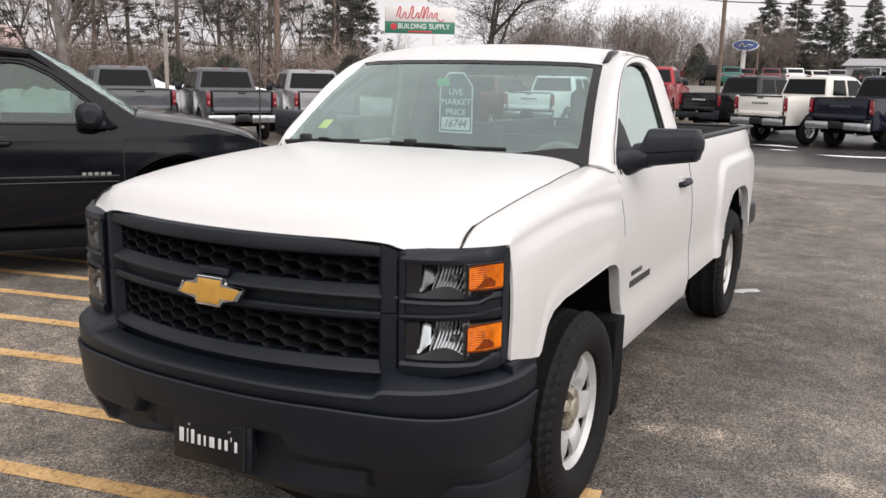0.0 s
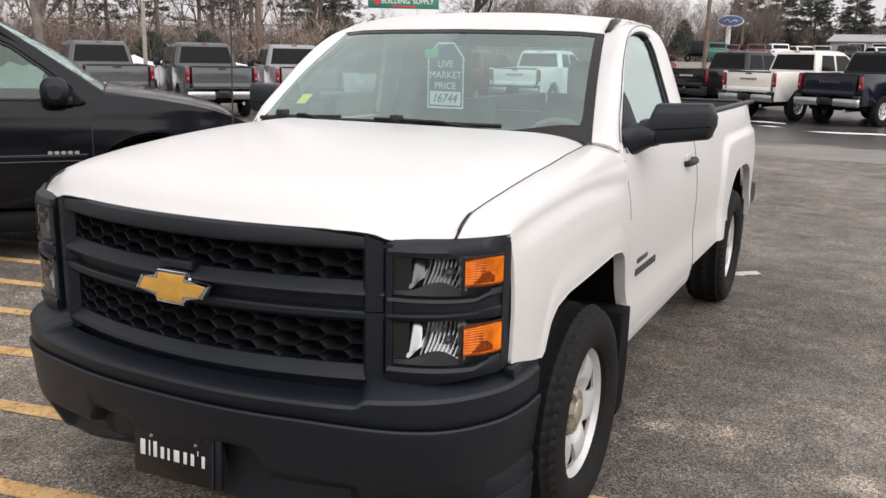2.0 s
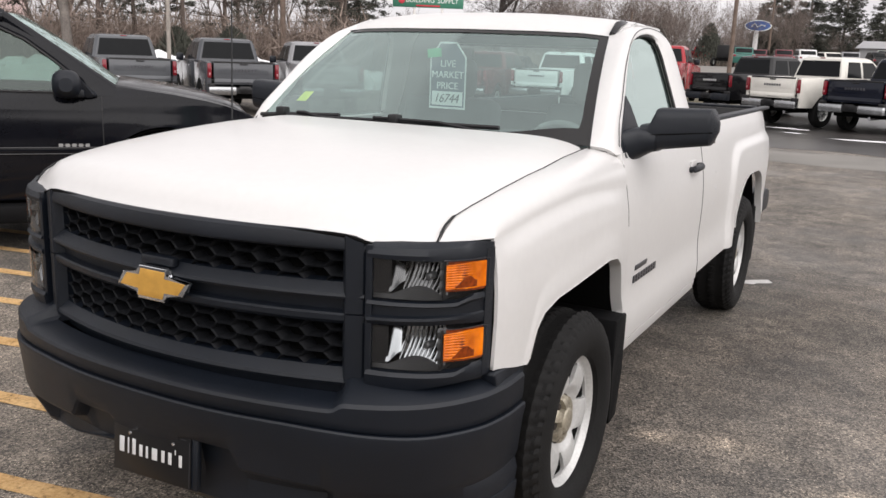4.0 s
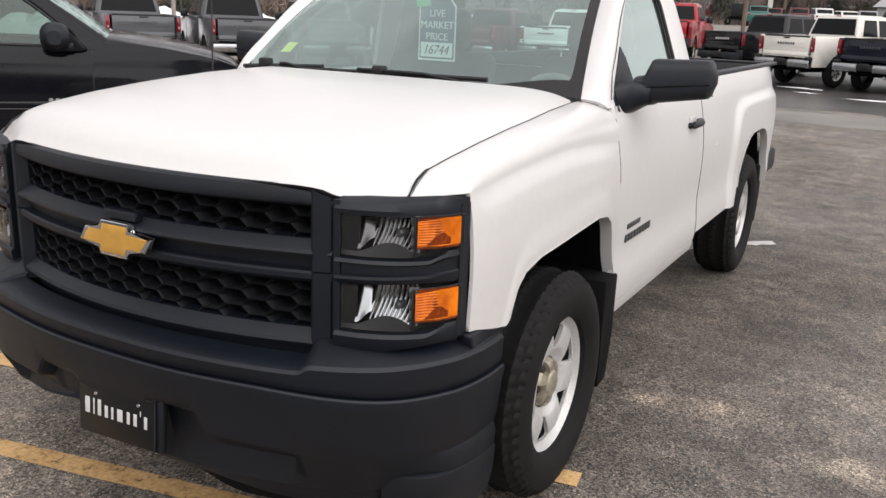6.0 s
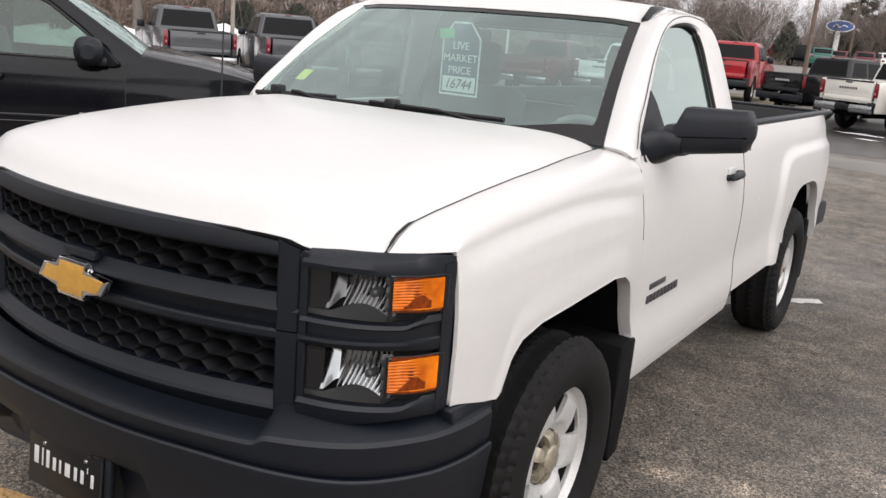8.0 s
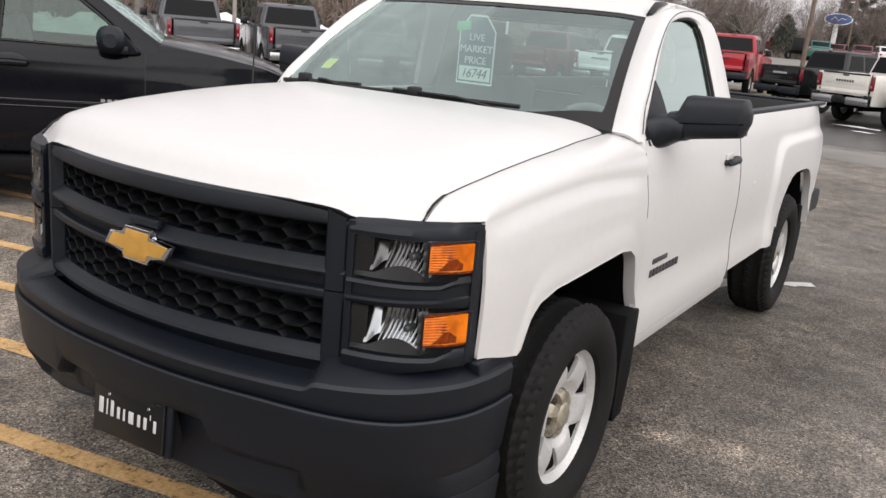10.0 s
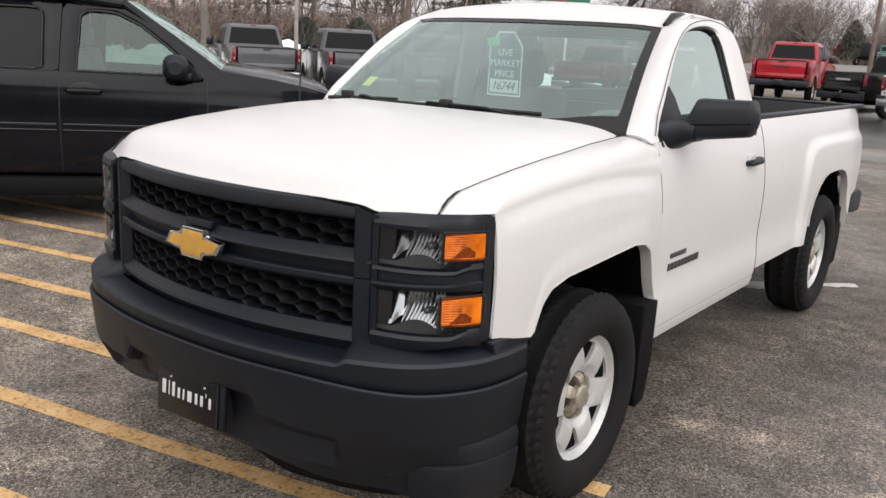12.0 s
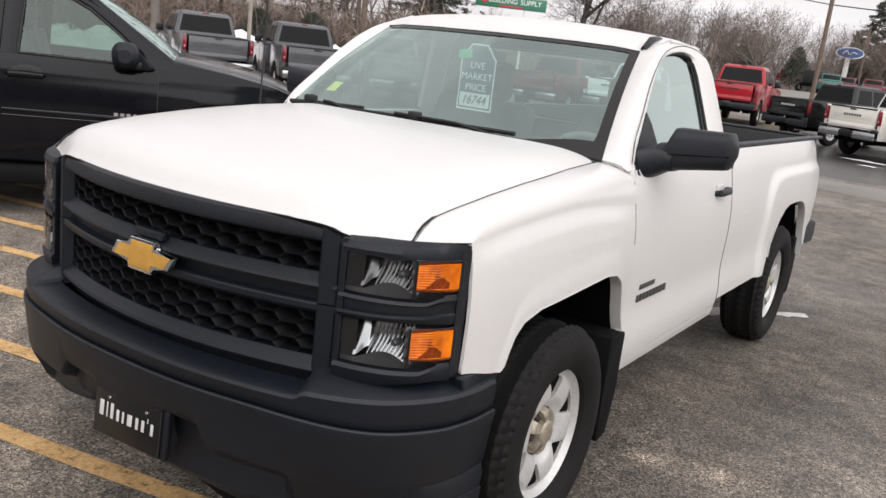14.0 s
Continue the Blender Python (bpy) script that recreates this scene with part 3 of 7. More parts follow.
part("windscreen_seal", tube([screen_point(u, 1, 0.002) for u in np.linspace(-1, 1, 24)], 0.0032, 6), DARK_PLASTIC, truck)


# roof
def roof_point(u, v):
    a = abs(u)
    xt = 0.715 * a
    front = table([p[0] for p in SCREEN_TOP], [p[1] for p in SCREEN_TOP], xt) + 0.006
    front_z = table([p[0] for p in SCREEN_TOP], [p[2] for p in SCREEN_TOP], xt) + 0.006
    y = lerp(front, 1.80 - 0.03 * a ** 4, v)
    edge = 0.715 + 0.010 * math.sin(math.pi * min(1, v * 1.2))
    top = 1.886 - 0.045 * a ** 2.6 - 0.018 * (v - 0.55) ** 2 * 4
    edge_z = 1.832 if v > 0.2 else lerp(front_z, 1.832, step(0, 0.2, v))
    z = lerp(front_z, top, 1 - math.exp(-v / 0.13))
    z = lerp(z, min(z, edge_z), step(0.93, 1.0, a))
    return (math.copysign(edge * a, u), y, z)


part("roof", grid(roof_point, [math.copysign(1 - (1 - abs(t)) ** 1.6, t) for t in np.linspace(-1, 1, 49)], np.linspace(0, 1, 36)), WHITE, truck, solid=0.03)
def screen_pillar():
    """The painted post between the windscreen and the door frame."""
    outer = even(curve_through([(y, z, 0) for y, z in FRAME_OUT[:7]]), 30)
    rows = []
    for k in range(6):
        row = []
        for i, o in enumerate(outer):
            g = screen_point(1.0, min(1.0, i / 26), 0.004)
            if i > 26:
                g = Vector((0.705, 1.13 + (i - 26) * 0.06, 1.775 + (i - 26) * 0.018))
            p = g.lerp(Vector((green_x(o.y), o.x, o.y)), k / 5)
            p += Vector((0.5, -0.6, 0.5)).normalized() * 0.018 * math.sin(math.pi * k / 5)
            row.append(tuple(p))
        rows.append(row)
    bm = bmesh.new()
    add_grid(bm, rows)
    return bm


both("screen_pillar", screen_pillar, WHITE, solid=0.02)
both("cowl_corner", lambda: grid(lambda u, v: (lerp(0.802, 0.925, u), lerp(0.505, 0.60, v) + 0.02 * (1 - u), lerp(1.312, 1.314, v) - 0.034 * u * u - 0.006 * step(0.7, 1, u)), np.linspace(0, 1, 12), np.linspace(0, 1, 5)), WHITE, solid=0.006)
part("roof_ditch", tube([(0.712, 1.125, 1.778), (0.716, 1.19, 1.822), (0.718, 1.27, 1.836), (0.712, 1.36, 1.838)], [0.015, 0.017, 0.013, 0.004], 6), GLOSS_BLACK, truck)

# back of the cab, with its window
bm = bmesh.new()
outer = [(-0.90, 0.55), (-0.93, 1.31), (-0.86, 1.47), (-0.78, 1.72), (-0.70, 1.83), (0.70, 1.83), (0.78, 1.72), (0.86, 1.47), (0.93, 1.31), (0.90, 0.55)]
inner = [(-0.62, 1.36), (-0.66, 1.40), (-0.64, 1.50), (-0.60, 1.69), (-0.56, 1.73), (0.56, 1.73), (0.60, 1.69), (0.64, 1.50), (0.66, 1.40), (0.62, 1.36)]


def back_y(z):
    return table((0.5, 1.31, 1.85), (1.885, 1.885, 1.790), z)


rows = rows_back = [[(lerp(a[0], b[0], k / 3), back_y(lerp(a[1], b[1], k / 3)), lerp(a[1], b[1], k / 3)) for a, b in zip(outer, inner)] for k in range(4)]
add_grid(bm, rows, close=True)
part("cab_back", bm, WHITE, truck, solid=0.03)
bm = bmesh.new()
bm.faces.new([bm.verts.new((x, back_y(z) + 0.004, z)) for x, z in inner])
rear_pane = part("rear_window", bm, glass("rear_glass", (0.72, 0.82, 0.80), 0.03), truck, "see-through rear window")
rear_pane.visible_shadow = False
part("rear_window_frame", add_tube(bmesh.new(), [(x, back_y(z) + 0.006, z) for x, z in inner + inner[:1]], 0.014, 6), DARK_PLASTIC, truck)

GREENHOUSE = {"windscreen", "frit_border", "windscreen_seal", "roof", "door_frame", "door_seam", "window_seal", "side_window", "screen_pillar", "roof_ditch", "cab_back", "rear_window", "rear_window_frame"}
for ob in truck.children:
    if ob.name.split(".")[0] in GREENHOUSE:
        door_side = ob.name.split(".")[0] in ("door_frame", "door_seam", "window_seal", "side_window")
        for v in ob.data.vertices:
            share = 1.0
            if v.co.x > 0:
                if door_side:
                    continue
                if ob.name.startswith("screen_pillar"):
                    inner_x = lerp(0.835, 0.702, min(1.0, max(0.0, (v.co.z - 1.327) / 0.437)))
                    share = 1 - step(inner_x, green_x(v.co.z), v.co.x)
                if ob.name == "roof":
                    share = 1 - step(0.45, 0.715, v.co.x) * step(1.12, 1.30, v.co.y)
            v.co.x -= share * (0.018 * step(1.26, 1.34, v.co.z) + 0.050 * max(0.0, v.co.z - 1.34))

# bed
both("rail_cap", lambda: box((0.062, REAR - 1.95, 0.022), (0.878, (REAR + 1.91) / 2, 1.353), 0.008), BLACK_PLASTIC, "black plastic cap along the bed rail")
both("bed_wall", lambda: box((0.04, REAR - 2.0, 0.50), (0.85, (REAR + 1.95) / 2, 1.10), 0.01), DARK_PLASTIC)
part("bed_floor", box((1.72, REAR - 1.98, 0.04), (0, (REAR + 1.95) / 2, 0.86), 0.005), DARK_PLASTIC, truck)
part("bed_front", box((1.78, 0.05, 0.50), (0, 1.95, 1.10), 0.01), DARK_PLASTIC, truck)
part("tailgate", box((1.66, 0.06, 0.53), (0, REAR - 0.03, 1.075), 0.015), WHITE, truck)
part("tailgate_liner", box((1.60, 0.03, 0.50), (0, REAR - 0.074, 1.09), 0.008), DARK_PLASTIC, truck)
part("tailgate_cap", box((1.62, 0.075, 0.02), (0, REAR - 0.03, 1.35), 0.006), BLACK_PLASTIC, truck)
both("tail_lamp", lambda: box((0.07, 0.06, 0.44), (0.826, REAR - 0.025, 1.08), 0.015), RED_LENS)
bm = box((1.86, 0.16, 0.17), (0, REAR + 0.09, 0.62), 0.03)
part("rear_bumper", bm, BLACK_PLASTIC, truck, "dark rear bumper")
both("bumper_end", lambda: prism([(REAR - 0.30, 0.60), (REAR - 0.10, 0.555), (REAR + 0.12, 0.54), (REAR + 0.17, 0.60), (REAR + 0.15, 0.70), (REAR + 0.02, 0.725), (REAR - 0.28, 0.715)], 0.84, 0.958, "x", 0.018), BLACK_PLASTIC)
part("fuel_door", box((0.004, 0.15, 0.15), (-side_x(2.4, 1.05) - 0.001, 2.4, 1.05), 0.002), WHITE, truck)

# underside
part("frame_rails", add_box(box((0.10, 4.6, 0.16), (0.42, 1.75, 0.52), 0.01), (0.10, 4.6, 0.16), (-0.42, 1.75, 0.52), 0.01), WELL, truck)
part("cab_floor", box((1.74, 1.75, 0.06), (0, 1.05, 0.50), 0.01), WELL, truck)
part("engine_bay", box((1.36, 1.10, 0.50), (0, -0.15, 0.82), 0.03), WELL, truck)
part("fuel_tank", box((0.42, 1.0, 0.26), (-0.62, 2.2, 0.52), 0.05), WELL, truck)
part("rear_axle", tube([(-0.85, WHEELBASE, 0.40), (-0.14, WHEELBASE, 0.40), (0, WHEELBASE, 0.40), (0.14, WHEELBASE, 0.40), (0.85, WHEELBASE, 0.40)], [0.045, 0.05, 0.15, 0.05, 0.045], 12), WELL, truck)
part("front_axle", tube([(-0.85, 0, 0.38), (0.85, 0, 0.38)], 0.05, 8), WELL, truck)


def well_liner(mid):
    def make():
        prof = [(mid + t, (arch_top(mid + t, mid) or 0.5) + 0.004) for t in (np.linspace(-0.495, 0.555, 28) if mid else np.linspace(-0.405, 0.580, 40))]
        bm = bmesh.new()
        add_grid(bm, [[(x, y, z) for y, z in prof] for x in (0.945, 0.80, 0.62)])
        bm.faces.new([bm.verts.new((0.62, y, z)) for y, z in prof])
        return bm
    return make


both("wheel_liner", well_liner(0.0), WELL, solid=0.004)
both("wheel_liner", well_liner(WHEELBASE), WELL, solid=0.004)
both("mud_flap", lambda: prism([(0.455, 0.655), (0.545, 0.662), (0.592, 0.655), (0.578, 0.40), (0.545, 0.225), (0.46, 0.212), (0.445, 0.26), (0.45, 0.45)], 0.70, 1.002, "x", 0.008), RUBBER_FLAP, "black rubber mud flap")
both("mud_flap", lambda: prism([(WHEELBASE + 0.46, 0.66), (WHEELBASE + 0.60, 0.66), (WHEELBASE + 0.61, 0.42), (WHEELBASE + 0.57, 0.25), (WHEELBASE + 0.45, 0.24), (WHEELBASE + 0.45, 0.45)], 0.70, 0.975, "x", 0.008), RUBBER_FLAP, "black rubber mud flap")


# wheels
def tyre_mesh():
    """Tyre with a blocky all-terrain tread, all in one surface."""
    R = 0.398
    wall_in = [(0.235, 0.085), (0.243, 0.110), (0.270, 0.127), (0.31, 0.134), (0.340, 0.130)]
    tread = [(0.362, 0.122), (0.366, 0.120), (0.380, 0.108), (0.384, 0.096), (R, 0.082), (R, 0.062), (R, 0.058), (R, 0.030), (R, 0.026), (R, 0.012)]
    half = wall_in + tread
    prof = half + [(r, -t) for r, t in half[::-1]]
    n = 324
    rows = []
    for i in range(n):
        a = 2 * math.pi * i / n
        ring = []
        for k, (r, t) in enumerate(prof):
            edge = abs(t)
            if r > 0.36 and edge < 0.121:
                lane = 0 if edge > 0.06 else (1 if edge > 0.028 else 2)
                phase = (i + (0, 3, 6)[lane] + int(90 * t)) % 6
                groove = phase < (2 if lane == 0 else 1) or (0.057 < edge < 0.0625) or (0.0255 < edge < 0.031)
                long_lug = 0.0025 if (i // 6) % 2 and edge > 0.10 else 0.0
                sipe = 0.0025 if phase == 3 and lane else 0.0
                r = r - ((0.0062 if lane == 0 else 0.008) if groove else sipe) + (0.0 if groove else long_lug)
            ring.append((t, r * math.cos(a), r * math.sin(a)))
        rows.append(ring)
    rows.append(rows[0])
    bm = bmesh.new()
    add_grid(bm, rows)
    bmesh.ops.remove_doubles(bm, verts=bm.verts, dist=1e-5)
    return bm


WIN_R = (0.116, 0.118, 0.122, 0.130, 0.140, 0.154, 0.168, 0.180, 0.190, 0.197, 0.201, 0.2025)
WIN_W = (0.0, 0.045, 0.075, 0.105, 0.142, 0.180, 0.218, 0.248, 0.262, 0.252, 0.200, 0.0)


def disc_x(r):
    return table((0.06, 0.09, 0.104, 0.125, 0.16, 0.19, 0.208), (0.042, 0.052, 0.062, 0.073, 0.078, 0.076, 0.068), r)


def rim_mesh():
    """Pressed steel disc with six windows, and its barrel. The outer face looks along +x."""
    bm = bmesh.new()
    half = math.pi / 6

    def at(r, a, sink=0.0):
        return (disc_x(r) - sink, r * math.cos(a), r * math.sin(a))

    for h in range(6):
        mid = 2 * half * h + 0.30
        for s in (-1, 1):
            radii = (0.060, 0.075, 0.090) + WIN_R + (0.205, 0.208)
            wide = (0.0, 0.0, 0.0) + WIN_W + (0.0, 0.0)
            rows = []
            for r, w in zip(radii, wide):
                row = []
                for k in range(7):
                    a = lerp(w, half, k / 6)
                    ridge = 0.006 * math.sin(math.pi / 2 * (a - w) / (half - w)) ** 0.6 * step(0.095, 0.12, r) * (1 - step(0.185, 0.20, r)) if a > w else 0.0
                    x, y, z = at(r, mid + s * a)
                    row.append((x + ridge, y, z))
                rows.append(row)
            add_grid(bm, rows)
            add_grid(bm, [[at(r, mid + s * w, d) for r, w in zip(WIN_R, WIN_W)] for d in (0.0, 0.004, 0.018)])
    add_lathe(bm, [(0.208, 0.068), (0.213, 0.071), (0.219, 0.082), (0.228, 0.093), (0.236, 0.096), (0.240, 0.090), (0.238, 0.070), (0.222, 0.05), (0.215, -0.10), (0.205, -0.10), (0.204, 0.046)], steps=60)
    bmesh.ops.remove_doubles(bm, verts=bm.verts, dist=1e-5)
    bmesh.ops.scale(bm, vec=(1, 1.045, 1.045), verts=bm.verts)
    return bm


def hub_mesh():
    """A domed cap with six pockets cut into its rim for the nuts."""
    bm = bmesh.new()
    prof = ((0.0, 0.088), (0.030, 0.0875), (0.042, 0.085), (0.047, 0.080), (0.049, 0.080), (0.050, 0.080), (0.066, 0.077), (0.080, 0.072), (0.086, 0.066), (0.090, 0.056), (0.092, 0.044))
    rows = []
    for i in range(145):
        a = 2 * math.pi * i / 144
        off = abs((math.degrees(a) + 30) % 60 - 30)
        ring = []
        for r, x in prof:
            ribbed = x + (0.0012 * math.sin(900 * r) if r > 0.05 else 0)
            ring.append((0.046 if off < 13.6 and r > 0.0485 else ribbed, r * math.cos(a), r * math.sin(a)))
        rows.append(ring)
    add_grid(bm, rows)
    bmesh.ops.remove_doubles(bm, verts=bm.verts, dist=1e-5)
    return bm


NUT_WELL = finish("nut_well", lathe([(0.046, 0.0535), (0.091, 0.0535), (0.092, 0.046), (0.046, 0.040)], steps=40), NUT_DARK)
TYRE, RIM, CAP = finish("tyre", tyre_mesh(), RUBBER), finish("rim", rim_mesh(), STEEL_RIM, 25), finish("hub_cap", hub_mesh(), HUB)
NUT = finish("lug_nut", lathe([(0.0, 0.066), (0.010, 0.065), (0.013, 0.060), (0.013, 0.048), (0.019, 0.046), (0.019, 0.034)], (0, 0, 0), 8), NUT_DARK)
BACKING = finish("brake_disc", lathe([(0.0, 0.028), (0.105, 0.046), (0.15, 0.062), (0.208, 0.061), (0.208, -0.05), (0.0, -0.05)], steps=32), WELL)


def wheel(parent, at, flip=False, spin=0.0):
    tyre = new("wheel")
    tyre.parent = parent
    tyre.matrix_basis = pose(*at, spin, 0, 180 if flip else 0)
    for name, me, label in (("tyre", TYRE, "black all-terrain tyre"), ("rim", RIM, "silver painted steel rim"), ("hub_cap", CAP, "worn gold-grey hub"), ("nut_well", NUT_WELL, "dark pockets round the wheel nuts"), ("brake_disc", BACKING, "")):
        ob = new(name, me)
        ob.parent = tyre
        if label:
            ob["label"] = label
    for i in range(6):
        ob = new("lug_nut", NUT)
        ob.parent = tyre
        ob.location = (0, 0.070 * math.cos(math.pi * i / 3), 0.070 * math.sin(math.pi * i / 3))
    return tyre


wheel(truck, (0.903, 0.0, 0.398), spin=3)
wheel(truck, (0.872, WHEELBASE, 0.398), spin=31)
wheel(truck, (-0.903, 0.0, 0.398), True, 12)
wheel(truck, (-0.872, WHEELBASE, 0.398), True, 50)

# front bumper
BUMPER_PLAN = even(curve_through([(-0.985, -0.43, 0), (-0.982, -0.56, 0), (-0.945, -0.70, 0), (-0.83, -0.855, 0), (-0.62, -0.965, 0), (-0.31, -1.035, 0), (0, -1.052, 0), (0.31, -1.035, 0), (0.62, -0.965, 0), (0.83, -0.855, 0), (0.945, -0.70, 0), (0.982, -0.56, 0), (0.985, -0.43, 0)]), 193)


def along_bumper(i, out, z):
    p = BUMPER_PLAN[i]
    d = (BUMPER_PLAN[min(i + 1, 192)] - BUMPER_PLAN[max(i - 1, 0)]).normalized()
    return (p.x + d.y * out, p.y - d.x * out, z)


def bumper_rows(profile):
    rows = []
    for i in range(193):
        a = abs(BUMPER_PLAN[i].x)
        outer = step(0.635, 0.668, a)
        low = table((-0.97, -0.83, -0.60, -0.46, -0.28, -0.13, 0.0, 0.10), (0.23, 0.29, 0.345, 0.355, 0.390, 0.410, 0.38, 0.20), BUMPER_PLAN[i].x)
        rows.append([along_bumper(i, out, max(z, low)) for out, z in profile(a, outer)])
    bm = bmesh.new()
    add_grid(bm, rows)
    return bm


def crease(a):
    return lerp(0.643, 0.621, step(0.45, 0.93, a))


def upper_profile(a, outer):
    top, c = lerp(0.706, 0.766, outer), crease(a)
    back = lerp(-0.10, -0.19, outer * (1 - step(0.90, 0.97, a)))
    return [(back, top + 0.004), (lerp(-0.055, -0.130, outer), top), (lerp(-0.014, -0.020, outer), lerp(0.702, 0.724, outer)), (lerp(-0.004, -0.006, outer), lerp(0.697, 0.717, outer)), (0.001, lerp(0.688, 0.706, outer)), (0.000, c + 0.030), (-0.003, c + 0.010), (-0.006, c + 0.004), (-0.030, c - 0.002)]


def lower_profile(a, outer):
    bottom, c = 0.275 - 0.03 * step(0.2, 0.6, a) - 0.045 * step(0.75, 0.95, a), crease(a)
    in_ = 1 - 0.80 * step(0.86, 0.97, a)
    rec = step(0.14, 0.18, a) * (1 - step(0.60, 0.65, a))
    edge = table((0.18, 0.325, 0.355, 0.60), (0.520, 0.518, 0.460, 0.446), a)
    return [(-0.030, c), (0.004, c + 0.0015), (0.009, c - 0.003), (0.010, c - 0.012), (0.003, 0.572), (-0.008, edge + 0.014), (-0.011 - 0.006 * rec, edge + 0.002), (-0.016 - 0.046 * rec, edge - 0.014), (-0.034 * in_ - 0.050 * rec, 0.400), (-0.056 * in_ - 0.022 * rec, 0.355), (-0.074 * in_, 0.318), (-0.088 * in_, 0.306), (-0.120 * in_, bottom), (-0.17, bottom - 0.01)]


bumper = part("front_bumper", bumper_rows(upper_profile), BLACK_PLASTIC, truck, "textured black plastic front bumper", solid=0.012, sharp=22)
part("lower_fascia", bumper_rows(lower_profile), BLACK_PLASTIC, bumper, solid=0.012, sharp=22)


def air_dam():
    rows = []
    for i in range(12, 181):
        a = abs(BUMPER_PLAN[i].x)
        if BUMPER_PLAN[i].x < 0.12:
            continue
        d = lerp(0.06, 0.0, step(0.90, 0.985, a))
        low = lerp(0.250, 0.195, step(0.12, 0.40, a))
        rows.append([along_bumper(i, -0.085 - d, 0.262), along_bumper(i, -0.09 - d, lerp(low, 0.262, 0.6)), along_bumper(i, -0.10 - d, low + 0.008), along_bumper(i, -0.12 - d, low)])
    bm = bmesh.new()
    add_grid(bm, rows)
    return bm


def corner_valance():
    """The separate lower lip of the bumper's corner, ahead of the wheel."""
    rows = []
    for i in range(193):
        p = BUMPER_PLAN[i]
        if p.x > 0.84:
            near = step(0.84, 0.945, p.x)
            top, foot, back = table((-0.90, -0.65, -0.43), (0.366, 0.364, 0.356), p.y), lerp(0.250, 0.208, near), lerp(-0.070, -0.005, near)
            rows.append([along_bumper(i, back - 0.020, top + 0.006), along_bumper(i, back - 0.002, top), along_bumper(i, back, top - 0.006), along_bumper(i, back - 0.006, lerp(foot, top, 0.4)), along_bumper(i, back - 0.018, foot), along_bumper(i, back - 0.045, foot - 0.007)])
    bm = bmesh.new()
    add_grid(bm, rows)
    return bm


part("corner_valance", corner_valance(), BLACK_PLASTIC, bumper, solid=0.008, sharp=25)
part("air_dam", air_dam(), RUBBER_FLAP, bumper, solid=0.01)
both("bumper_filler", lambda: prism([(-0.61, 0.755), (-0.60, 0.766), (-0.50, 0.754), (-0.392, 0.728), (-0.405, 0.66), (-0.43, 0.615), (-0.56, 0.62)], 0.915, 0.968, "x", 0.006), BLACK_PLASTIC)


# grille
def grille_y(x):
    return -0.958 + 0.138 * (abs(x) / 0.68) ** 2


def bar(profile, half=0.672, n=49, z_of=lambda x, z: z):
    """A moulding across the nose; profile of (forward, z)."""
    rows = [[(x, grille_y(x) - f, z_of(x, z)) for f, z in profile] for x in np.linspace(-half, half, n)]
    bm = bmesh.new()
    add_grid(bm, rows)
    return bm


def arched(x, z):
    """The grille's top corners turn down towards the lamps."""
    return z - max(0.0, z - 1.115) * 0.40 * step(0.585, 0.672, abs(x))


grille = new("grille")
grille.parent = truck
grille["label"] = "matt black grille with honeycomb mesh"
part("top_bar", bar([(-0.05, 1.176), (-0.012, 1.175), (0.000, 1.168), (0.008, 1.142), (0.007, 1.128), (0.000, 1.121), (-0.022, 1.117), (-0.060, 1.114)], 0.660, z_of=arched), BLACK_PLASTIC, grille, solid=0.01, sharp=25)
part("centre_bar", bar([(-0.060, 1.030), (-0.024, 1.026), (0.008, 1.000), (0.011, 0.992), (0.008, 0.985), (-0.024, 0.978), (-0.026, 0.946), (0.002, 0.942), (0.008, 0.937), (0.008, 0.922), (-0.002, 0.911), (-0.024, 0.906), (-0.060, 0.903)], 0.660), BLACK_PLASTIC, grille, solid=0.01, sharp=22)
part("bottom_bar", bar([(-0.060, 0.778), (-0.024, 0.773), (0.006, 0.748), (0.010, 0.738), (0.006, 0.730), (-0.030, 0.722), (-0.030, 0.685)], 0.660), BLACK_PLASTIC, grille, solid=0.01, sharp=22)
for s in (-1, 1):
    for z0, z1 in ((0.700, 0.9405), (0.9445, 1.168)):
        rows = []
        for z in np.linspace(z0, z1, 14):
            rows.append([(s * x, grille_y(x) - f, arched(x, z)) for x, f in ((0.578, -0.060), (0.584, -0.026), (0.604, 0.005), (0.612, 0.012), (0.640, 0.012), (0.656, 0.008), (0.662, 0.000), (0.663, -0.03))])
        bm = bmesh.new()
        add_grid(bm, rows)
        part("side_post", bm, BLACK_PLASTIC, grille, solid=0.01, sharp=22)


def honeycomb(z0, z1):
    """Flat six-sided cells, each a small frame with depth."""
    bm = bmesh.new()
    wide, high = 0.096, 0.0455
    for i in range(-9, 10):
        x = i * 0.75 * wide
        z = z0 - 0.3 * high + (0.5 if i % 2 else 0.0) * high
        while z < z1 + 0.6 * high:
            def hexa(s, f):
                out = []
                for a, c in ((-0.5, 0), (-0.27, 0.5), (0.27, 0.5), (0.5, 0), (0.27, -0.5), (-0.27, -0.5)):
                    px = max(-0.60, min(0.60, x + a * wide * s))
                    pz = max(z0 - 0.012, min(z1 + 0.012, z + c * high * s))
                    out.append((px, grille_y(px) - f, pz))
                return out
            add_grid(bm, [hexa(1.0, -0.030), hexa(0.95, -0.026), hexa(0.88, -0.029), hexa(0.83, -0.078)], close=True)
            z += high
    bmesh.ops.dissolve_degenerate(bm, dist=1e-4, edges=bm.edges)
    bmesh.ops.remove_doubles(bm, verts=bm.verts, dist=1e-4)
    return bm


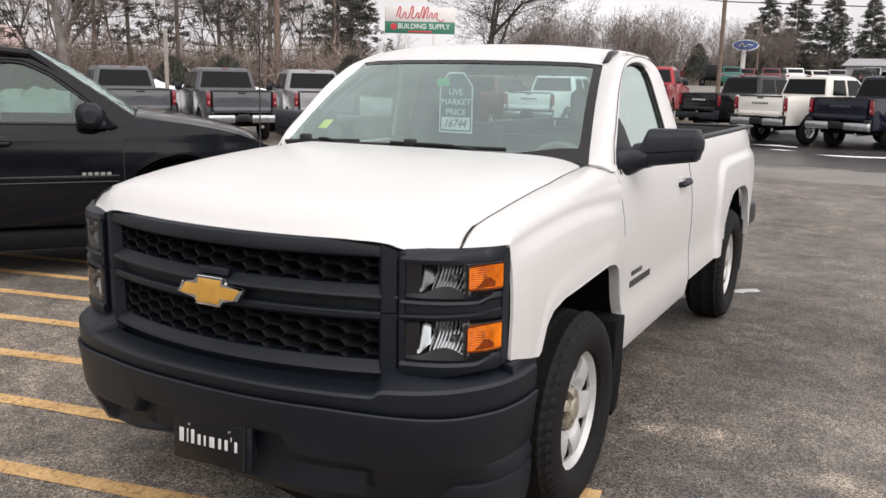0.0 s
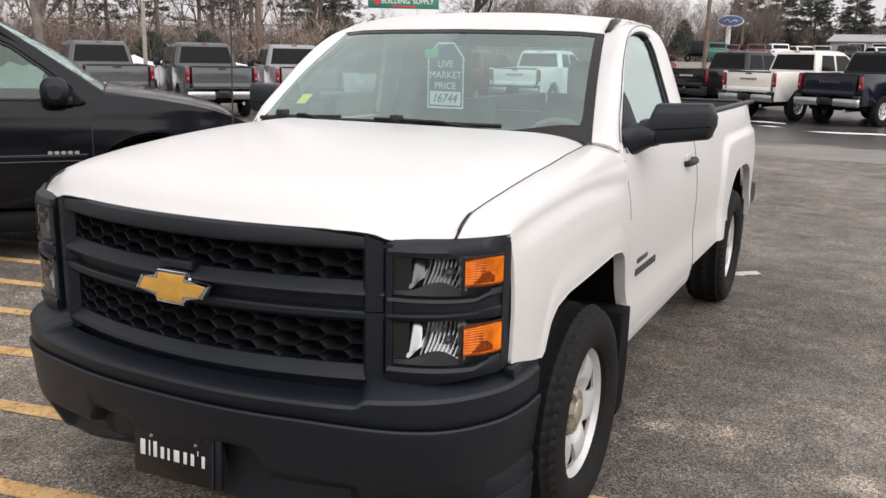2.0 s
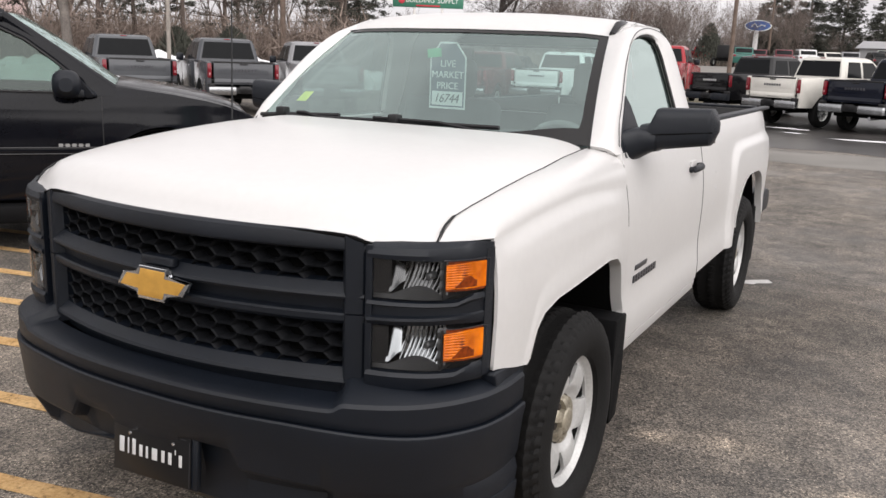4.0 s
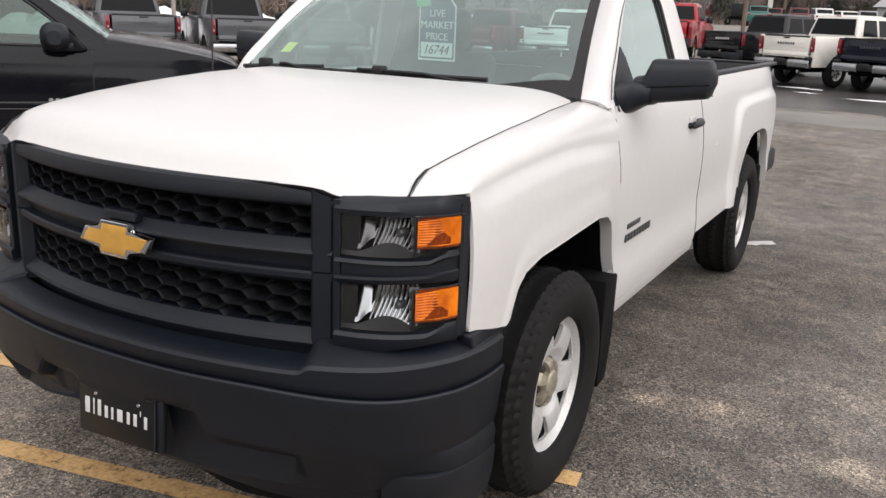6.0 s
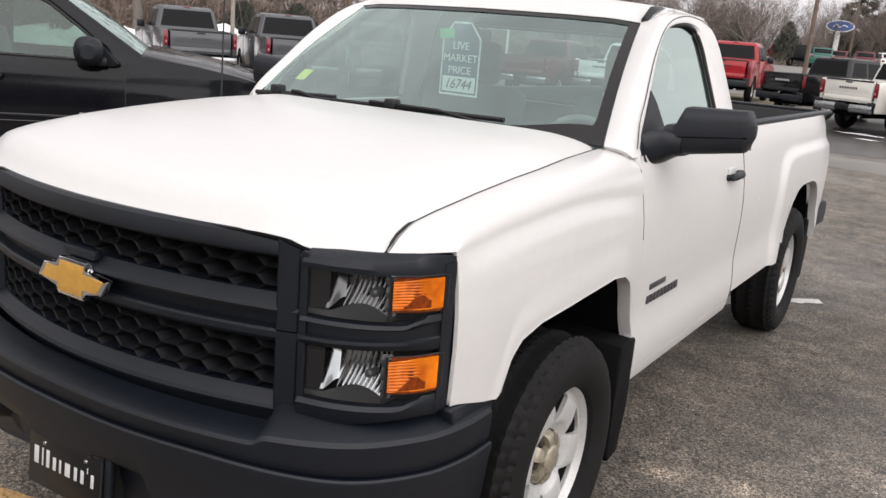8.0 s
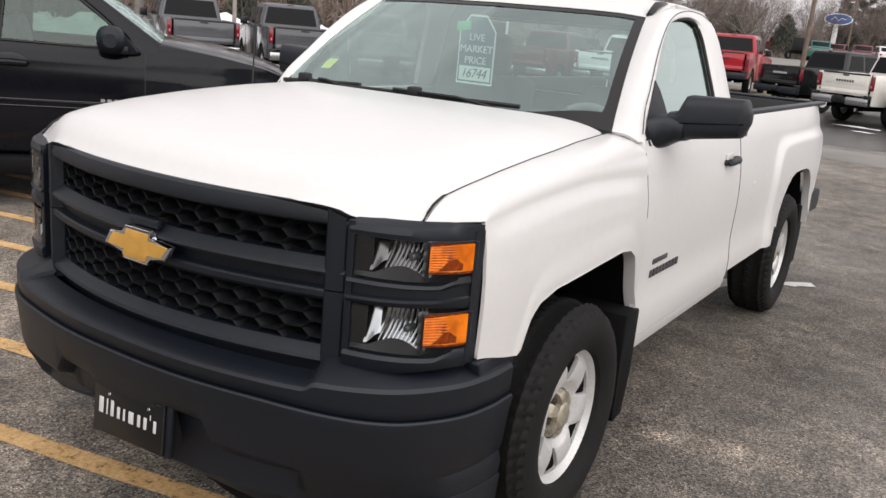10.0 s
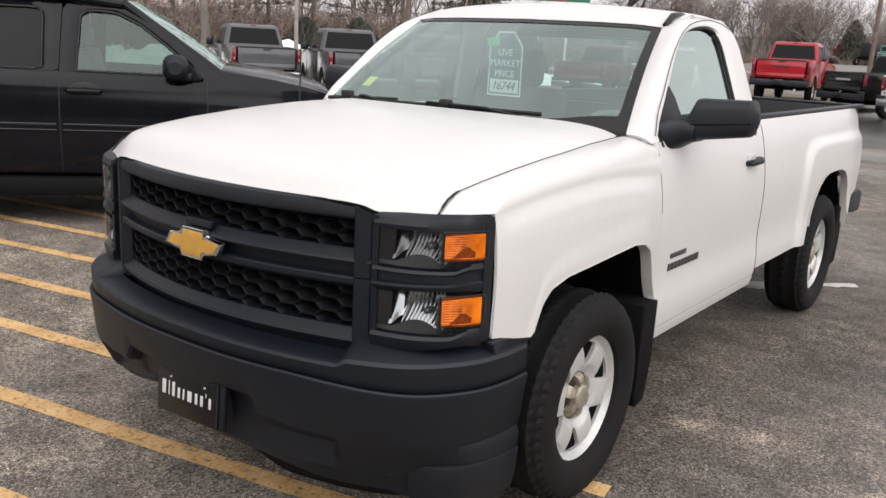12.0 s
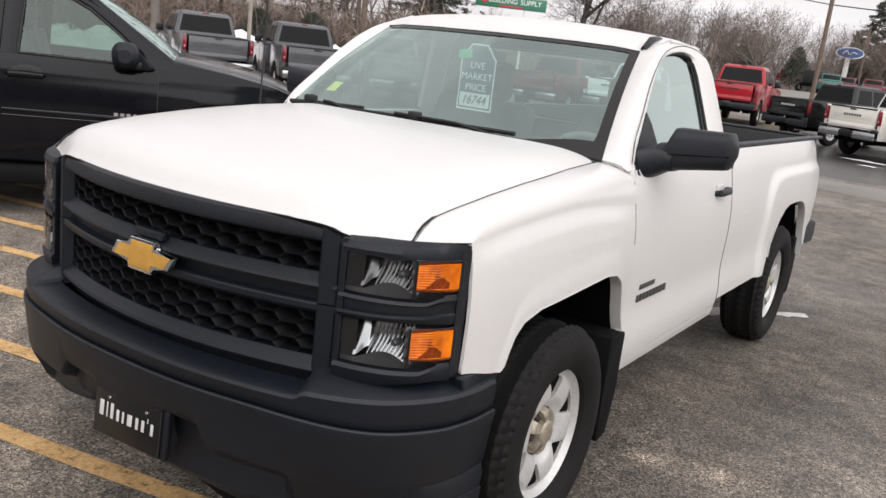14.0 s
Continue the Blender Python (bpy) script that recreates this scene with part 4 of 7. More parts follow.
part("upper_mesh", honeycomb(1.032, 1.112), MESH_BLACK, grille, "honeycomb mesh")
part("lower_mesh", honeycomb(0.780, 0.902), MESH_BLACK, grille, "honeycomb mesh")
part("grille_backing", bar([(-0.082, 1.16), (-0.082, 0.70)], 0.66), WELL, grille, solid=0.004)

# badge: a plain gold cross-bar shape with a chrome rim
SHAPE = [(-0.150, -0.026), (-0.121, 0.030), (-0.060, 0.030), (-0.054, 0.062), (0.060, 0.062), (0.054, 0.030), (0.152, 0.026), (0.121, -0.030), (0.056, -0.030), (0.050, -0.062), (-0.066, -0.062), (-0.060, -0.030)]


def badge_at(z):
    return Matrix.Translation((0.004, grille_y(0) - 0.012, z)) @ Matrix.Rotation(radians(90), 4, "X")


SHAPE = [(x, 0.86 * y) for x, y in SHAPE]
bm = add_prism(bmesh.new(), SHAPE, 0.0, 0.022, "z", 0.006)
bm.transform(badge_at(0.962))
badge = part("badge", bm, CHROME, grille, "plain gold bow-shaped badge with a chrome rim")
bm = add_prism(bmesh.new(), [(x * 0.88 + (0.002 if y > 0 else -0.002), y * 0.80) for x, y in SHAPE], 0.019, 0.0235, "z", 0.001)
bm.transform(badge_at(0.962))
part("badge_face", bm, GOLD, badge)
part("hood_gap", tube([(x, hood_front(x) - 0.004, hood_front_z(x) - 0.006) for x in np.linspace(-0.70, 0.70, 50)], 0.0055, 6), WELL, grille)
part("badge_mount", box((0.13, 0.03, 0.03), (0.0, grille_y(0) + 0.006, 1.028), 0.008), BLACK_PLASTIC, grille)

# number-plate carrier: a dealer's plate with an unlettered wordmark
plate = new("dealer_plate")
plate.parent = truck
plate["label"] = "black dealer plate with a white wordmark"
plate.matrix_basis = pose(0.026, -1.034, 0.438, -6, -2.5, 0)
part("plate_bracket", box((0.352, 0.02, 0.175), (0.008, 0.010, 0.004), 0.006), BLACK_PLASTIC, plate)
part("plate", box((0.325, 0.004, 0.158), (0, -0.004, 0), 0.0015), PLATE_BLACK, plate)
part("plate_edge", box((0.0016, 0.001, 0.140), (0.1585, -0.0066, -0.004)), BADGE_DARK, plate)
part("plate_edge", box((0.28, 0.001, 0.0012), (0.004, -0.0066, 0.0705)), BADGE_DARK, plate)
GLYPHS = ((0.031, 0.050, 0.0), (0.009, 0.050, 0.0), (0.022, 0.050, 0.0), (0.021, 0.037, 0.0), (0.014, 0.037, 0.0), (0.034, 0.037, 0.0), (0.020, 0.037, 0.0), (0.021, 0.037, 0.0), (0.006, 0.016, 0.034), (0.019, 0.037, 0.0))
x = -0.142
for w, h, up in GLYPHS:
    part("wordmark_bar", box((w * 0.66, 0.0012, h), (x + w / 2, -0.0068, -0.018 + up + h / 2), 0.0004), LETTER, plate, "white bar of a wordmark")
    x += w + 0.0085
for s in (-0.0915, 0.0915):
    part("plate_screw", lathe([(0, 0.0035), (0.005, 0.0025), (0.006, 0)], steps=10, axis="z"), CHROME, plate).matrix_basis = pose(s, -0.006, 0.048, 90, 0, 0)


# headlamps: two lamps a side in a stepped black bezel
LAMP_PLAN = curve_through([(0.676, -0.850, 0), (0.76, -0.826, 0), (0.84, -0.784, 0), (0.905, -0.720, 0), (0.938, -0.655, 0), (0.948, -0.600, 0)], 10)


def lamp_at(x, back=0.0):
    xs, ys = [p.x for p in LAMP_PLAN], [p.y for p in LAMP_PLAN]
    return table(xs, ys, x) + back


def lamp_sheet(x0, x1, z0, z1, back, n=14, rows=6, shape=None):
    """A patch of the lamp's face between two widths and heights (heights as functions of x)."""
    def make():
        bm = bmesh.new()
        out = []
        for k in range(rows + 1):
            row = []
            for i in range(n + 1):
                x = lerp(x0, x1, i / n)
                z = lerp(z0(x), z1(x), k / rows)
                b = back + (shape(i / n, k / rows) if shape else 0.0)
                row.append((x, lamp_at(x, b), z))
            out.append(row)
        add_grid(bm, out)
        return bm
    return make


def lamp_strip(profile, x0=0.678, x1=0.946):
    """A bezel moulding round the corner; profile of (back, height as a function of x)."""
    def make():
        bm = bmesh.new()
        add_grid(bm, [[(x, lamp_at(x, b * (1 - 0.9 * step(0.885, 0.94, x)) if b > 0.02 else b), z(x)) for b, z in profile] for x in np.linspace(x0, x1, 24)])
        return bm
    return make


def rise(z0, z1):
    return lambda x: lerp(z0, z1, (x - 0.676) / 0.269)


def rounded(z0, z1):
    return lambda x: lerp(z0, z1, (x - 0.676) / 0.269) - 0.012 * step(0.925, 0.950, x) ** 2


def stepped(z0, z1):
    return lambda x: lerp(z0, z1, step(0.893, 0.925, x))


for s in (1, -1):
    lamp = new("headlamp")
    lamp.parent = truck
    lamp["label"] = "double headlamp with amber corner and black bezel"

    def put(name, make, mat, label="", solid=0.0, sharp=30):
        bm = make() if s > 0 else mirrored(make())
        return part(name, bm, mat, lamp, label, solid=solid, sharp=sharp)

    put("bezel_top", lamp_strip([(0.045, rounded(1.156, 1.164)), (0.030, rounded(1.154, 1.160)), (0.006, rounded(1.144, 1.148)), (-0.002, rise(1.126, 1.128)), (0.000, rise(1.114, 1.112)), (0.03, rise(1.110, 1.108))]), BLACK_PLASTIC, solid=0.006, sharp=25)
    put("bezel_middle", lamp_strip([(0.03, stepped(1.000, 1.016)), (0.000, stepped(0.994, 1.009)), (-0.006, stepped(0.985, 1.000)), (0.010, stepped(0.979, 0.991)), (0.010, rise(0.950, 0.961)), (-0.004, rise(0.946, 0.957)), (-0.006, rise(0.938, 0.949)), (0.002, rise(0.926, 0.934)), (0.03, rise(0.921, 0.929))]), BLACK_PLASTIC, solid=0.006, sharp=25)
    put("bezel_bottom", lamp_strip([(0.03, stepped(0.796, 0.812)), (0.000, stepped(0.791, 0.807)), (-0.008, stepped(0.780, 0.796)), (-0.004, rise(0.752, 0.768)), (0.004, rise(0.720, 0.764)), (0.06, rise(0.716, 0.762))]), BLACK_PLASTIC, solid=0.006, sharp=25)
    put("bezel_inner", lamp_sheet(0.671, 0.690, lambda x: 0.72, lambda x: 1.148, 0.002, 3, 10), BLACK_PLASTIC, solid=0.06)
    put("bezel_outer", lamp_sheet(0.941, 0.947, lambda x: 0.768, lambda x: 1.138, 0.000, 3, 10), BLACK_PLASTIC, solid=0.01)
    put("housing", lamp_sheet(0.68, 0.944, lambda x: 0.74, lambda x: 1.14, 0.085, 14, 8), DARK_PLASTIC, solid=0.01)
    for z0, z1, clear0 in ((1.000, 1.120, 0.736), (0.796, 0.924, 0.731)):
        low, high = (lambda x, z0=z0: z0 + 0.014 * step(0.89, 0.925, x)), (lambda x, z1=z1: z1 - 0.003)
        h = z1 - z0

        chrome = REFLECTOR if z0 < 0.9 else REFLECTOR_DIM

        def bowl(u, v):
            """Depth of the hollow reflector, with bent flutes over its width."""
            deep = 0.050 * (1 - abs(2 * u - 1.0) ** 5 * 0.60) * (1 - ((1.05 - v) / 1.05) ** 2 * 0.92)
            bent = 10 * math.pi * (u + 0.12 * (1 - v) ** 2)
            return deep + 0.0032 * abs(math.sin(bent)) * (0.25 + 0.75 * step(0.62, 0.30, abs(u - 0.42)))

        def facet_foot(x, z0=z0, c=clear0):
            return z0 + 0.022 + 0.030 * step(c, c + 0.034, x)

        put("reflector", lamp_sheet(clear0 + 0.030, 0.866, lambda x, z0=z0: z0 + 0.012, high, 0.012, 120, 30, bowl), chrome, "fluted chrome reflector")
        put("side_facet", lamp_sheet(clear0 - 0.004, clear0 + 0.034, facet_foot, high, 0.010, 12, 10, lambda u, v: 0.012 * u * u + 0.046 * v), chrome, "smooth chrome side facet of the lamp", solid=0.001)

        def shade_top(x, z0=z0, h=h, c=clear0):
            t = min(1.0, max(0.0, (x - c) / (0.866 - c)))
            return z0 + 0.010 + h * (0.04 + 0.22 * math.sin(min(1.0, t ** 1.3 * 1.04) * math.pi) ** 0.9)

        put("lamp_floor", lamp_sheet(0.690, 0.868, lambda x, z0=z0: z0 + 0.002, shade_top, 0.008, 40, 8, lambda u, v: 0.010 * math.sin(math.pi * u) * v), DARK_PLASTIC, "dark lower shade of the lamp", solid=0.002)
        put("inner_cheek", lamp_sheet(0.688, clear0 + 0.001, lambda x, z0=z0: z0 + 0.002, high, 0.012, 6, 4, lambda u, v: 0.004 * u), GLOSS_BLACK, "smooth black inner cheek")
        put("bulb_shield", lambda z0=z0, z1=z1: tube([(0.828, lamp_at(0.828, 0.050), lerp(z0, z1, 0.56)), (0.826, lamp_at(0.826, 0.024), lerp(z0, z1, 0.56)), (0.826, lamp_at(0.826, 0.018), lerp(z0, z1, 0.56))], [0.011, 0.011, 0.007], 14), SHADE_GREY, "small grey bulb shield")
        put("reflector_edge", lamp_sheet(0.856, 0.874, lambda x, z0=z0: z0 + 0.016, high, 0.010, 4, 10, lambda u, v: 0.004 * math.sin(20 * v)), SHADE_GREY, solid=0.001)
        put("divider", lambda z0=z0, z1=z1: grid(lambda u, v: (0.869, lamp_at(0.869, lerp(-0.003, 0.075, u)), lerp(z0 + 0.004, z1 - 0.004, v)), (0, 0.5, 1), (0, 0.5, 1)), DARK_PLASTIC, "dark wall between the clear and amber lamps", solid=0.002)
        put("amber_border", lamp_sheet(0.866, 0.944, lambda x, z0=z0: z0 + 0.025, lambda x, z1=z1: z1 - 0.010, 0.010, 16, 6), AMBER_DARK, "dark red-brown border of the amber lens", solid=0.003)
        put("amber_corner", lamp_sheet(0.874, 0.9415, lambda x, z0=z0: z0 + 0.033, lambda x, z1=z1: z1 - 0.013 - 0.006 * step(0.93, 0.86, x), 0.004, 24, 48, lambda u, v: 0.012 * math.sin(math.pi * u) * math.sin(math.pi * v) - 0.006 + 0.0022 * math.sin(62 * v + 5 * u) * (1 - step(0.45, 0.8, u)) + 0.0015 * math.sin(30 * u)), AMBER, "amber turn-signal lens", solid=0.003)
        # Dark reflection low in the amber lens, laid over it as a darker sheet.
        put("amber_shade", lamp_sheet(0.893, 0.930, lambda x, z0=z0: z0 + 0.037, lambda x, z0=z0: z0 + 0.039 + 0.030 * step(0.890, 0.918, x) - 0.014 * step(0.920, 0.930, x), -0.004, 12, 4), AMBER_DARK, "dark reflection laid as colour on the amber lens", solid=0.002)
        put("lens_rim", lambda z0=z0, z1=z1: tube([(x, lamp_at(x, -0.001), z1 - 0.005) for x in np.linspace(0.868, 0.940, 12)] + [(0.944, lamp_at(0.944, -0.001), z) for z in np.linspace(z1 - 0.010, z0 + 0.026, 6)], 0.0015, 5), BADGE_DARK)
        put("lens", lamp_sheet(0.690, 0.944, lambda x, z0=z0: z0 + 0.014 * step(0.89, 0.925, x), high, -0.004, 16, 4), LAMP_GLASS, "clear lamp cover")


# mirrors, handles, small fittings on the sides
def mirror_shell():
    bm = bmesh.new()
    rows = []
    for i in range(33):
        t = i / 32
        x = lerp(0.955, 1.248, t)
        hz = lerp(0.090, 0.072, t) * (1 - 0.92 * step(0.90, 1.0, t)) ** 0.5
        hy = lerp(0.085, 0.060, t) * (1 - 0.92 * step(0.90, 1.0, t)) ** 0.5
        zc = lerp(1.392, 1.418, t)
        ring = []
        for k in range(24):
            a = 2 * math.pi * k / 24
            c, d = math.cos(a), math.sin(a)
            up = lerp(0.25, 1.0, step(0.10, 0.20, t)) if d > 0 else 1.0
            ring.append((x, 0.79 + hy * math.copysign(abs(c) ** 0.55, c) + 0.02 * t, zc + hz * up * math.copysign(abs(d) ** 0.55, d)))
        rows.append(ring)
    vs = add_grid(bm, rows, close=True)
    bm.faces.new(vs[0][::-1])
    bm.faces.new(vs[-1])
    return bm


for s in (1, -1):
    mirror = new("door_mirror")
    mirror.parent = truck
    mirror["label"] = "black plastic door mirror"
    flip = (lambda b: b) if s > 0 else mirrored
    part("housing", flip(mirror_shell()), BLACK_PLASTIC, mirror, sharp=40)
    part("seam", flip(tube([(lerp(0.965, 1.235, k / 12), 0.79 - lerp(0.085, 0.060, k / 12) + 0.02 * k / 12 + 0.001, lerp(1.372, 1.398, k / 12)) for k in range(13)], 0.0030, 5)), WELL, mirror)
    rings = []
    for x, y0, y1, z0, z1 in ((0.900, 0.612, 0.880, 1.258, 1.392), (0.930, 0.630, 0.872, 1.262, 1.400), (0.958, 0.668, 0.868, 1.280, 1.402), (0.990, 0.704, 0.870, 1.300, 1.402), (1.020, 0.712, 0.868, 1.306, 1.398)):
        ring = []
        for k in range(20):
            c, d = math.cos(2 * math.pi * k / 20), math.sin(2 * math.pi * k / 20)
            ring.append((x, (y0 + y1) / 2 + (y1 - y0) / 2 * math.copysign(abs(c) ** 0.6, c), (z0 + z1) / 2 + (z1 - z0) / 2 * math.copysign(abs(d) ** 0.6, d)))
        rings.append(ring)
    bm = bmesh.new()
    ends = add_grid(bm, rings, close=True)
    bm.faces.new(ends[0][::-1])
    bm.faces.new(ends[-1])
    part("arm", flip(bm), BLACK_PLASTIC, mirror, sharp=50)
    bm = bmesh.new()
    tri = [(0.598, 1.330), (0.606, 1.290), (0.636, 1.250), (0.740, 1.258), (0.850, 1.290), (0.905, 1.325), (0.868, 1.400), (0.830, 1.480), (0.790, 1.522), (0.722, 1.458), (0.640, 1.385)]
    a = [bm.verts.new((green_x(z) + 0.016, y, z)) for y, z in tri]
    b = [bm.verts.new((green_x(z) - 0.01, y, z)) for y, z in tri]
    bm.faces.new(a)
    for i in range(len(tri)):
        bm.faces.new([a[i], a[(i + 1) % len(tri)], b[(i + 1) % len(tri)], b[i]])
    part("sail", flip(bm), BLACK_PLASTIC, mirror)
    part("mirror_glass", flip(box((0.24, 0.004, 0.115), (1.105, 0.872, 1.405), 0.001)), CHROME, mirror)
    if s < 0:
        for ob in mirror.children:
            if ob.name.split(".")[0] in ("housing", "seam", "mirror_glass"):
                ob.data.transform(Matrix.Translation((0.11, 0, 0.014)))
    x = side_x(1.78, 1.14)
    handle = part("door_handle", flip(tube(even(curve_through([(x - 0.004, 1.612, 1.142), (x + 0.022, 1.627, 1.146), (x + 0.030, 1.692, 1.149), (x + 0.024, 1.754, 1.151), (x - 0.002, 1.770, 1.152)]), 14), [0.012, 0.016, 0.017, 0.017, 0.017, 0.017, 0.017, 0.017, 0.017, 0.018, 0.020, 0.020, 0.018, 0.012], 10)), BLACK_PLASTIC, truck, "black pull handle")
    part("handle_recess", flip(box((0.008, 0.12, 0.06), (x, 1.682, 1.155), 0.003)), WHITE, handle)

# the model name on the driver's door, kept as plain bars
bm = prism([(0.862 + x, 0.772 + z) for x, z in comb([0.026] * 9, [0.015] * 9, 0.013)], side_x(0.8, 0.77) - 0.002, side_x(0.8, 0.77) + 0.006, "x")
part("nameplate", bm, BADGE_DARK, truck, "dark raised wordmark bars")
bm = bmesh.new()
add_box(bm, (0.005, 0.17, 0.022), (side_x(0.75, 0.815) + 0.002, 0.79, 0.820), 0.002)
part("trim_badge", bm, BADGE_DARK, truck, "small dark trim badge")
for y, z, r in ((2.22, 0.985, 0.014), (2.22, 1.075, 0.006), (2.21, 0.90, 0.006)):
    part("dent_mark", lathe([(0, 0.004), (r, 0.002), (r * 1.2, 0)], (0, 0, 0), 10), LETTER, truck).matrix_basis = pose(side_x(y, z), y, z)

# wipers and cowl
part("cowl", grid(lambda u, v: (u * 0.80, lerp(0.355 + 0.135 * abs(u) ** 4, 0.45 + 0.115 * abs(u) ** 2.5, v), lerp(gap_z(0.53) + 0.028 * (1 - abs(u) ** 2.4), 1.326 - 0.022 * abs(u) ** 3, v)), np.linspace(-1, 1, 30), np.linspace(0, 1, 4)), DARK_PLASTIC, truck, solid=0.02)
for x0, x1 in ((-0.62, 0.42), (-1.05, -0.34)):
    wiper = new("wiper")
    wiper.parent = truck

    def on_glass(x, v, lift):
        return screen_point(max(-0.985, min(0.985, x / 0.80)), v, lift)

    part("blade", tube([on_glass(lerp(max(x0, -0.795), x1, k / 10), lerp(0.020, 0.055, k / 10), 0.016) for k in range(11)], 0.010, 6), DARK_PLASTIC, wiper)
    part("arm", tube([on_glass(x1 - 0.02, 0.0, 0.020), on_glass(lerp(x0, x1, 0.75), 0.035, 0.032), on_glass(lerp(max(x0, -0.75), x1, 0.45), 0.040, 0.028)], 0.008, 6), DARK_PLASTIC, wiper)
    part("pivot", box((0.05, 0.05, 0.04), on_glass(lerp(x0, x1, 0.55), 0.045, 0.026), 0.008), DARK_PLASTIC, wiper)
part("antenna", tube([(-0.845, 0.30, 1.28), (-0.845, 0.30, 1.31), (-0.845, 0.315, 2.08)], [0.012, 0.004, 0.0022], 6), DARK_PLASTIC, truck, "thin black whip antenna")

# inside the cab
part("dashboard", grid(lambda u, v: (u * 0.82, lerp(0.50 + 0.04 * abs(u) ** 3, 0.98, v), 1.285 - 0.02 * v + 0.025 * math.exp(-((u - 0.48) / 0.22) ** 2) * step(0.3, 0.8, v) - 0.22 * step(0.85, 1.0, v)), np.linspace(-1, 1, 30), np.linspace(0, 1, 14)), DASH, truck, solid=0.03)
both("door_card", panel(0.62, 1.87, lambda y: 0.60, lambda y: 1.300, 8, 8, 0.055), DASH, "dark inner door panel", solid=0.01)
bm = bmesh.new()
add_grid(bm, [[(0.96 * x, y - 0.045, z) for x, y, z in row] for row in rows_back], close=True)
part("rear_trim", bm, SEAT, truck, "dark inner trim of the cab", solid=0.008)
part("lower_dash", box((1.64, 0.10, 0.45), (0, 0.97, 0.92), 0.03), DASH, truck)
for x in (-0.45, 0.45):
    seat = new("seat")
    seat.parent = truck
    part("seat_back", box((0.60, 0.16, 0.70), (x, 1.66, 1.08), 0.06, Matrix.Rotation(radians(-12), 4, "X"), 4), SEAT, seat)
    part("seat_cushion", box((0.58, 0.55, 0.18), (x, 1.40, 0.80), 0.06, None, 4), SEAT, seat)
    part("headrest", box((0.31, 0.11, 0.22), (x, 1.70, 1.535), 0.05, None, 4), SEAT, seat)
part("centre_seat", box((0.30, 0.15, 0.50), (0, 1.66, 1.02), 0.05, None, 3), SEAT, truck)
wheel_rim = bmesh.new()
add_tube(wheel_rim, [(0.185 * math.cos(a), 0.185 * math.sin(a), 0) for a in np.linspace(0, 2 * math.pi, 33)], 0.016, 8, caps=False)
add_tube(wheel_rim, [(-0.17, 0, 0), (0.17, 0, 0)], 0.02, 8)
add_tube(wheel_rim, [(0, -0.17, 0), (0, 0, 0)], 0.022, 8)
add_box(wheel_rim, (0.16, 0.13, 0.05), (0, 0, 0), 0.02)
part("steering_wheel", wheel_rim, DASH, truck).matrix_basis = pose(0.45, 1.06, 1.20, 62, 0, 0)
part("headliner", grid(lambda u, v: (u * 0.68, lerp(1.16, 1.77, v), 1.812 + 0.02 * math.sin(math.pi * v) - 0.03 * u * u), np.linspace(-1, 1, 10), np.linspace(0, 1, 8)), HEADLINER, truck, solid=0.01)

# rear-view mirror with the dealer's tag on it
inner_mirror = new("rear_view_mirror")
inner_mirror.parent = truck
part("stem", tube([(-0.025, 1.065, 1.768), (-0.070, 1.020, 1.734), (-0.125, 0.985, 1.682)], [0.016, 0.019, 0.022], 8), DARK_PLASTIC, inner_mirror)
part("glass_housing", box((0.20, 0.03, 0.05), (-0.075, 1.03, 1.672), 0.012), DARK_PLASTIC, inner_mirror)

tag = thing("price_tag", "blue and white paper price tag hung on the mirror", "price tag", (-0.070, 0.950, 1.407), 0)
outline = [(-0.098, 0.0), (0.098, 0.0), (0.098, 0.245), (0.045, 0.315), (-0.045, 0.315), (-0.098, 0.245)]
part("card", prism(outline, 0, 0.0015, "y"), PAPER, tag)
part("blue_field", prism([(x * 0.93, 0.009 + z * 0.945) for x, z in outline], -0.0008, 0.0, "y"), TAG_BLUE, tag)
part("price_field", prism([(-0.084, 0.016), (0.084, 0.016), (0.084, 0.082), (-0.084, 0.082)], -0.0016, -0.0008, "y"), PAPER, tag)
for text, z, size in (("LIVE", 0.212, 0.046), ("MARKET", 0.160, 0.046), ("PRICE", 0.108, 0.046)):
    words("printed_words", text, size, PAPER, tag, pose(0, -0.0018, z, 90, 0, 0))
words("written_price", "16744", 0.060, INK, tag, pose(0, -0.0026, 0.048, 90, 0, 0)).data.transform(Matrix(((0.9, 0.28, 0, 0), (0, 1, 0, 0), (0, 0, 1, 0), (0, 0, 0, 1))))
part("green_sticker", box((0.075, 0.0015, 0.042), (-0.075, -0.004, 0.262), 0.0004, Matrix.Rotation(radians(-6), 4, "Y")), GREEN_TAG, tag)

sticker = bmesh.new()
add_grid(sticker, [[screen_point(u, v, -0.006) for u in (-0.845, -0.80, -0.77)] for v in (0.19, 0.235, 0.28)])
part("inspection_sticker", sticker, YELLOW_TAG, truck, "small yellow inspection sticker", solid=0.001)
# ---------------------------------------------------------------- marks, damp ground, snow
def patch(name, pts, mat, label, category, z=0.004, ragged=0.12, seed=1):
    """A flat patch with a ragged outline."""
    rng = random.Random(seed)
    loop = [Vector((*p, 0)) for p in pts]
    out = []
    for a, b in zip(loop, loop[1:] + loop[:1]):
        n = max(2, int((b - a).length / (ragged * 3)))
        for i in range(n):
            p = a.lerp(b, i / n)
            out.append((p.x + rng.uniform(-ragged, ragged), p.y + rng.uniform(-ragged, ragged), z))
    bm = bmesh.new()
    f = bm.faces.new([bm.verts.new(p) for p in out])
    bmesh.ops.triangulate(bm, faces=[f])
    return whole(name, bm, mat, label, category, "structure")


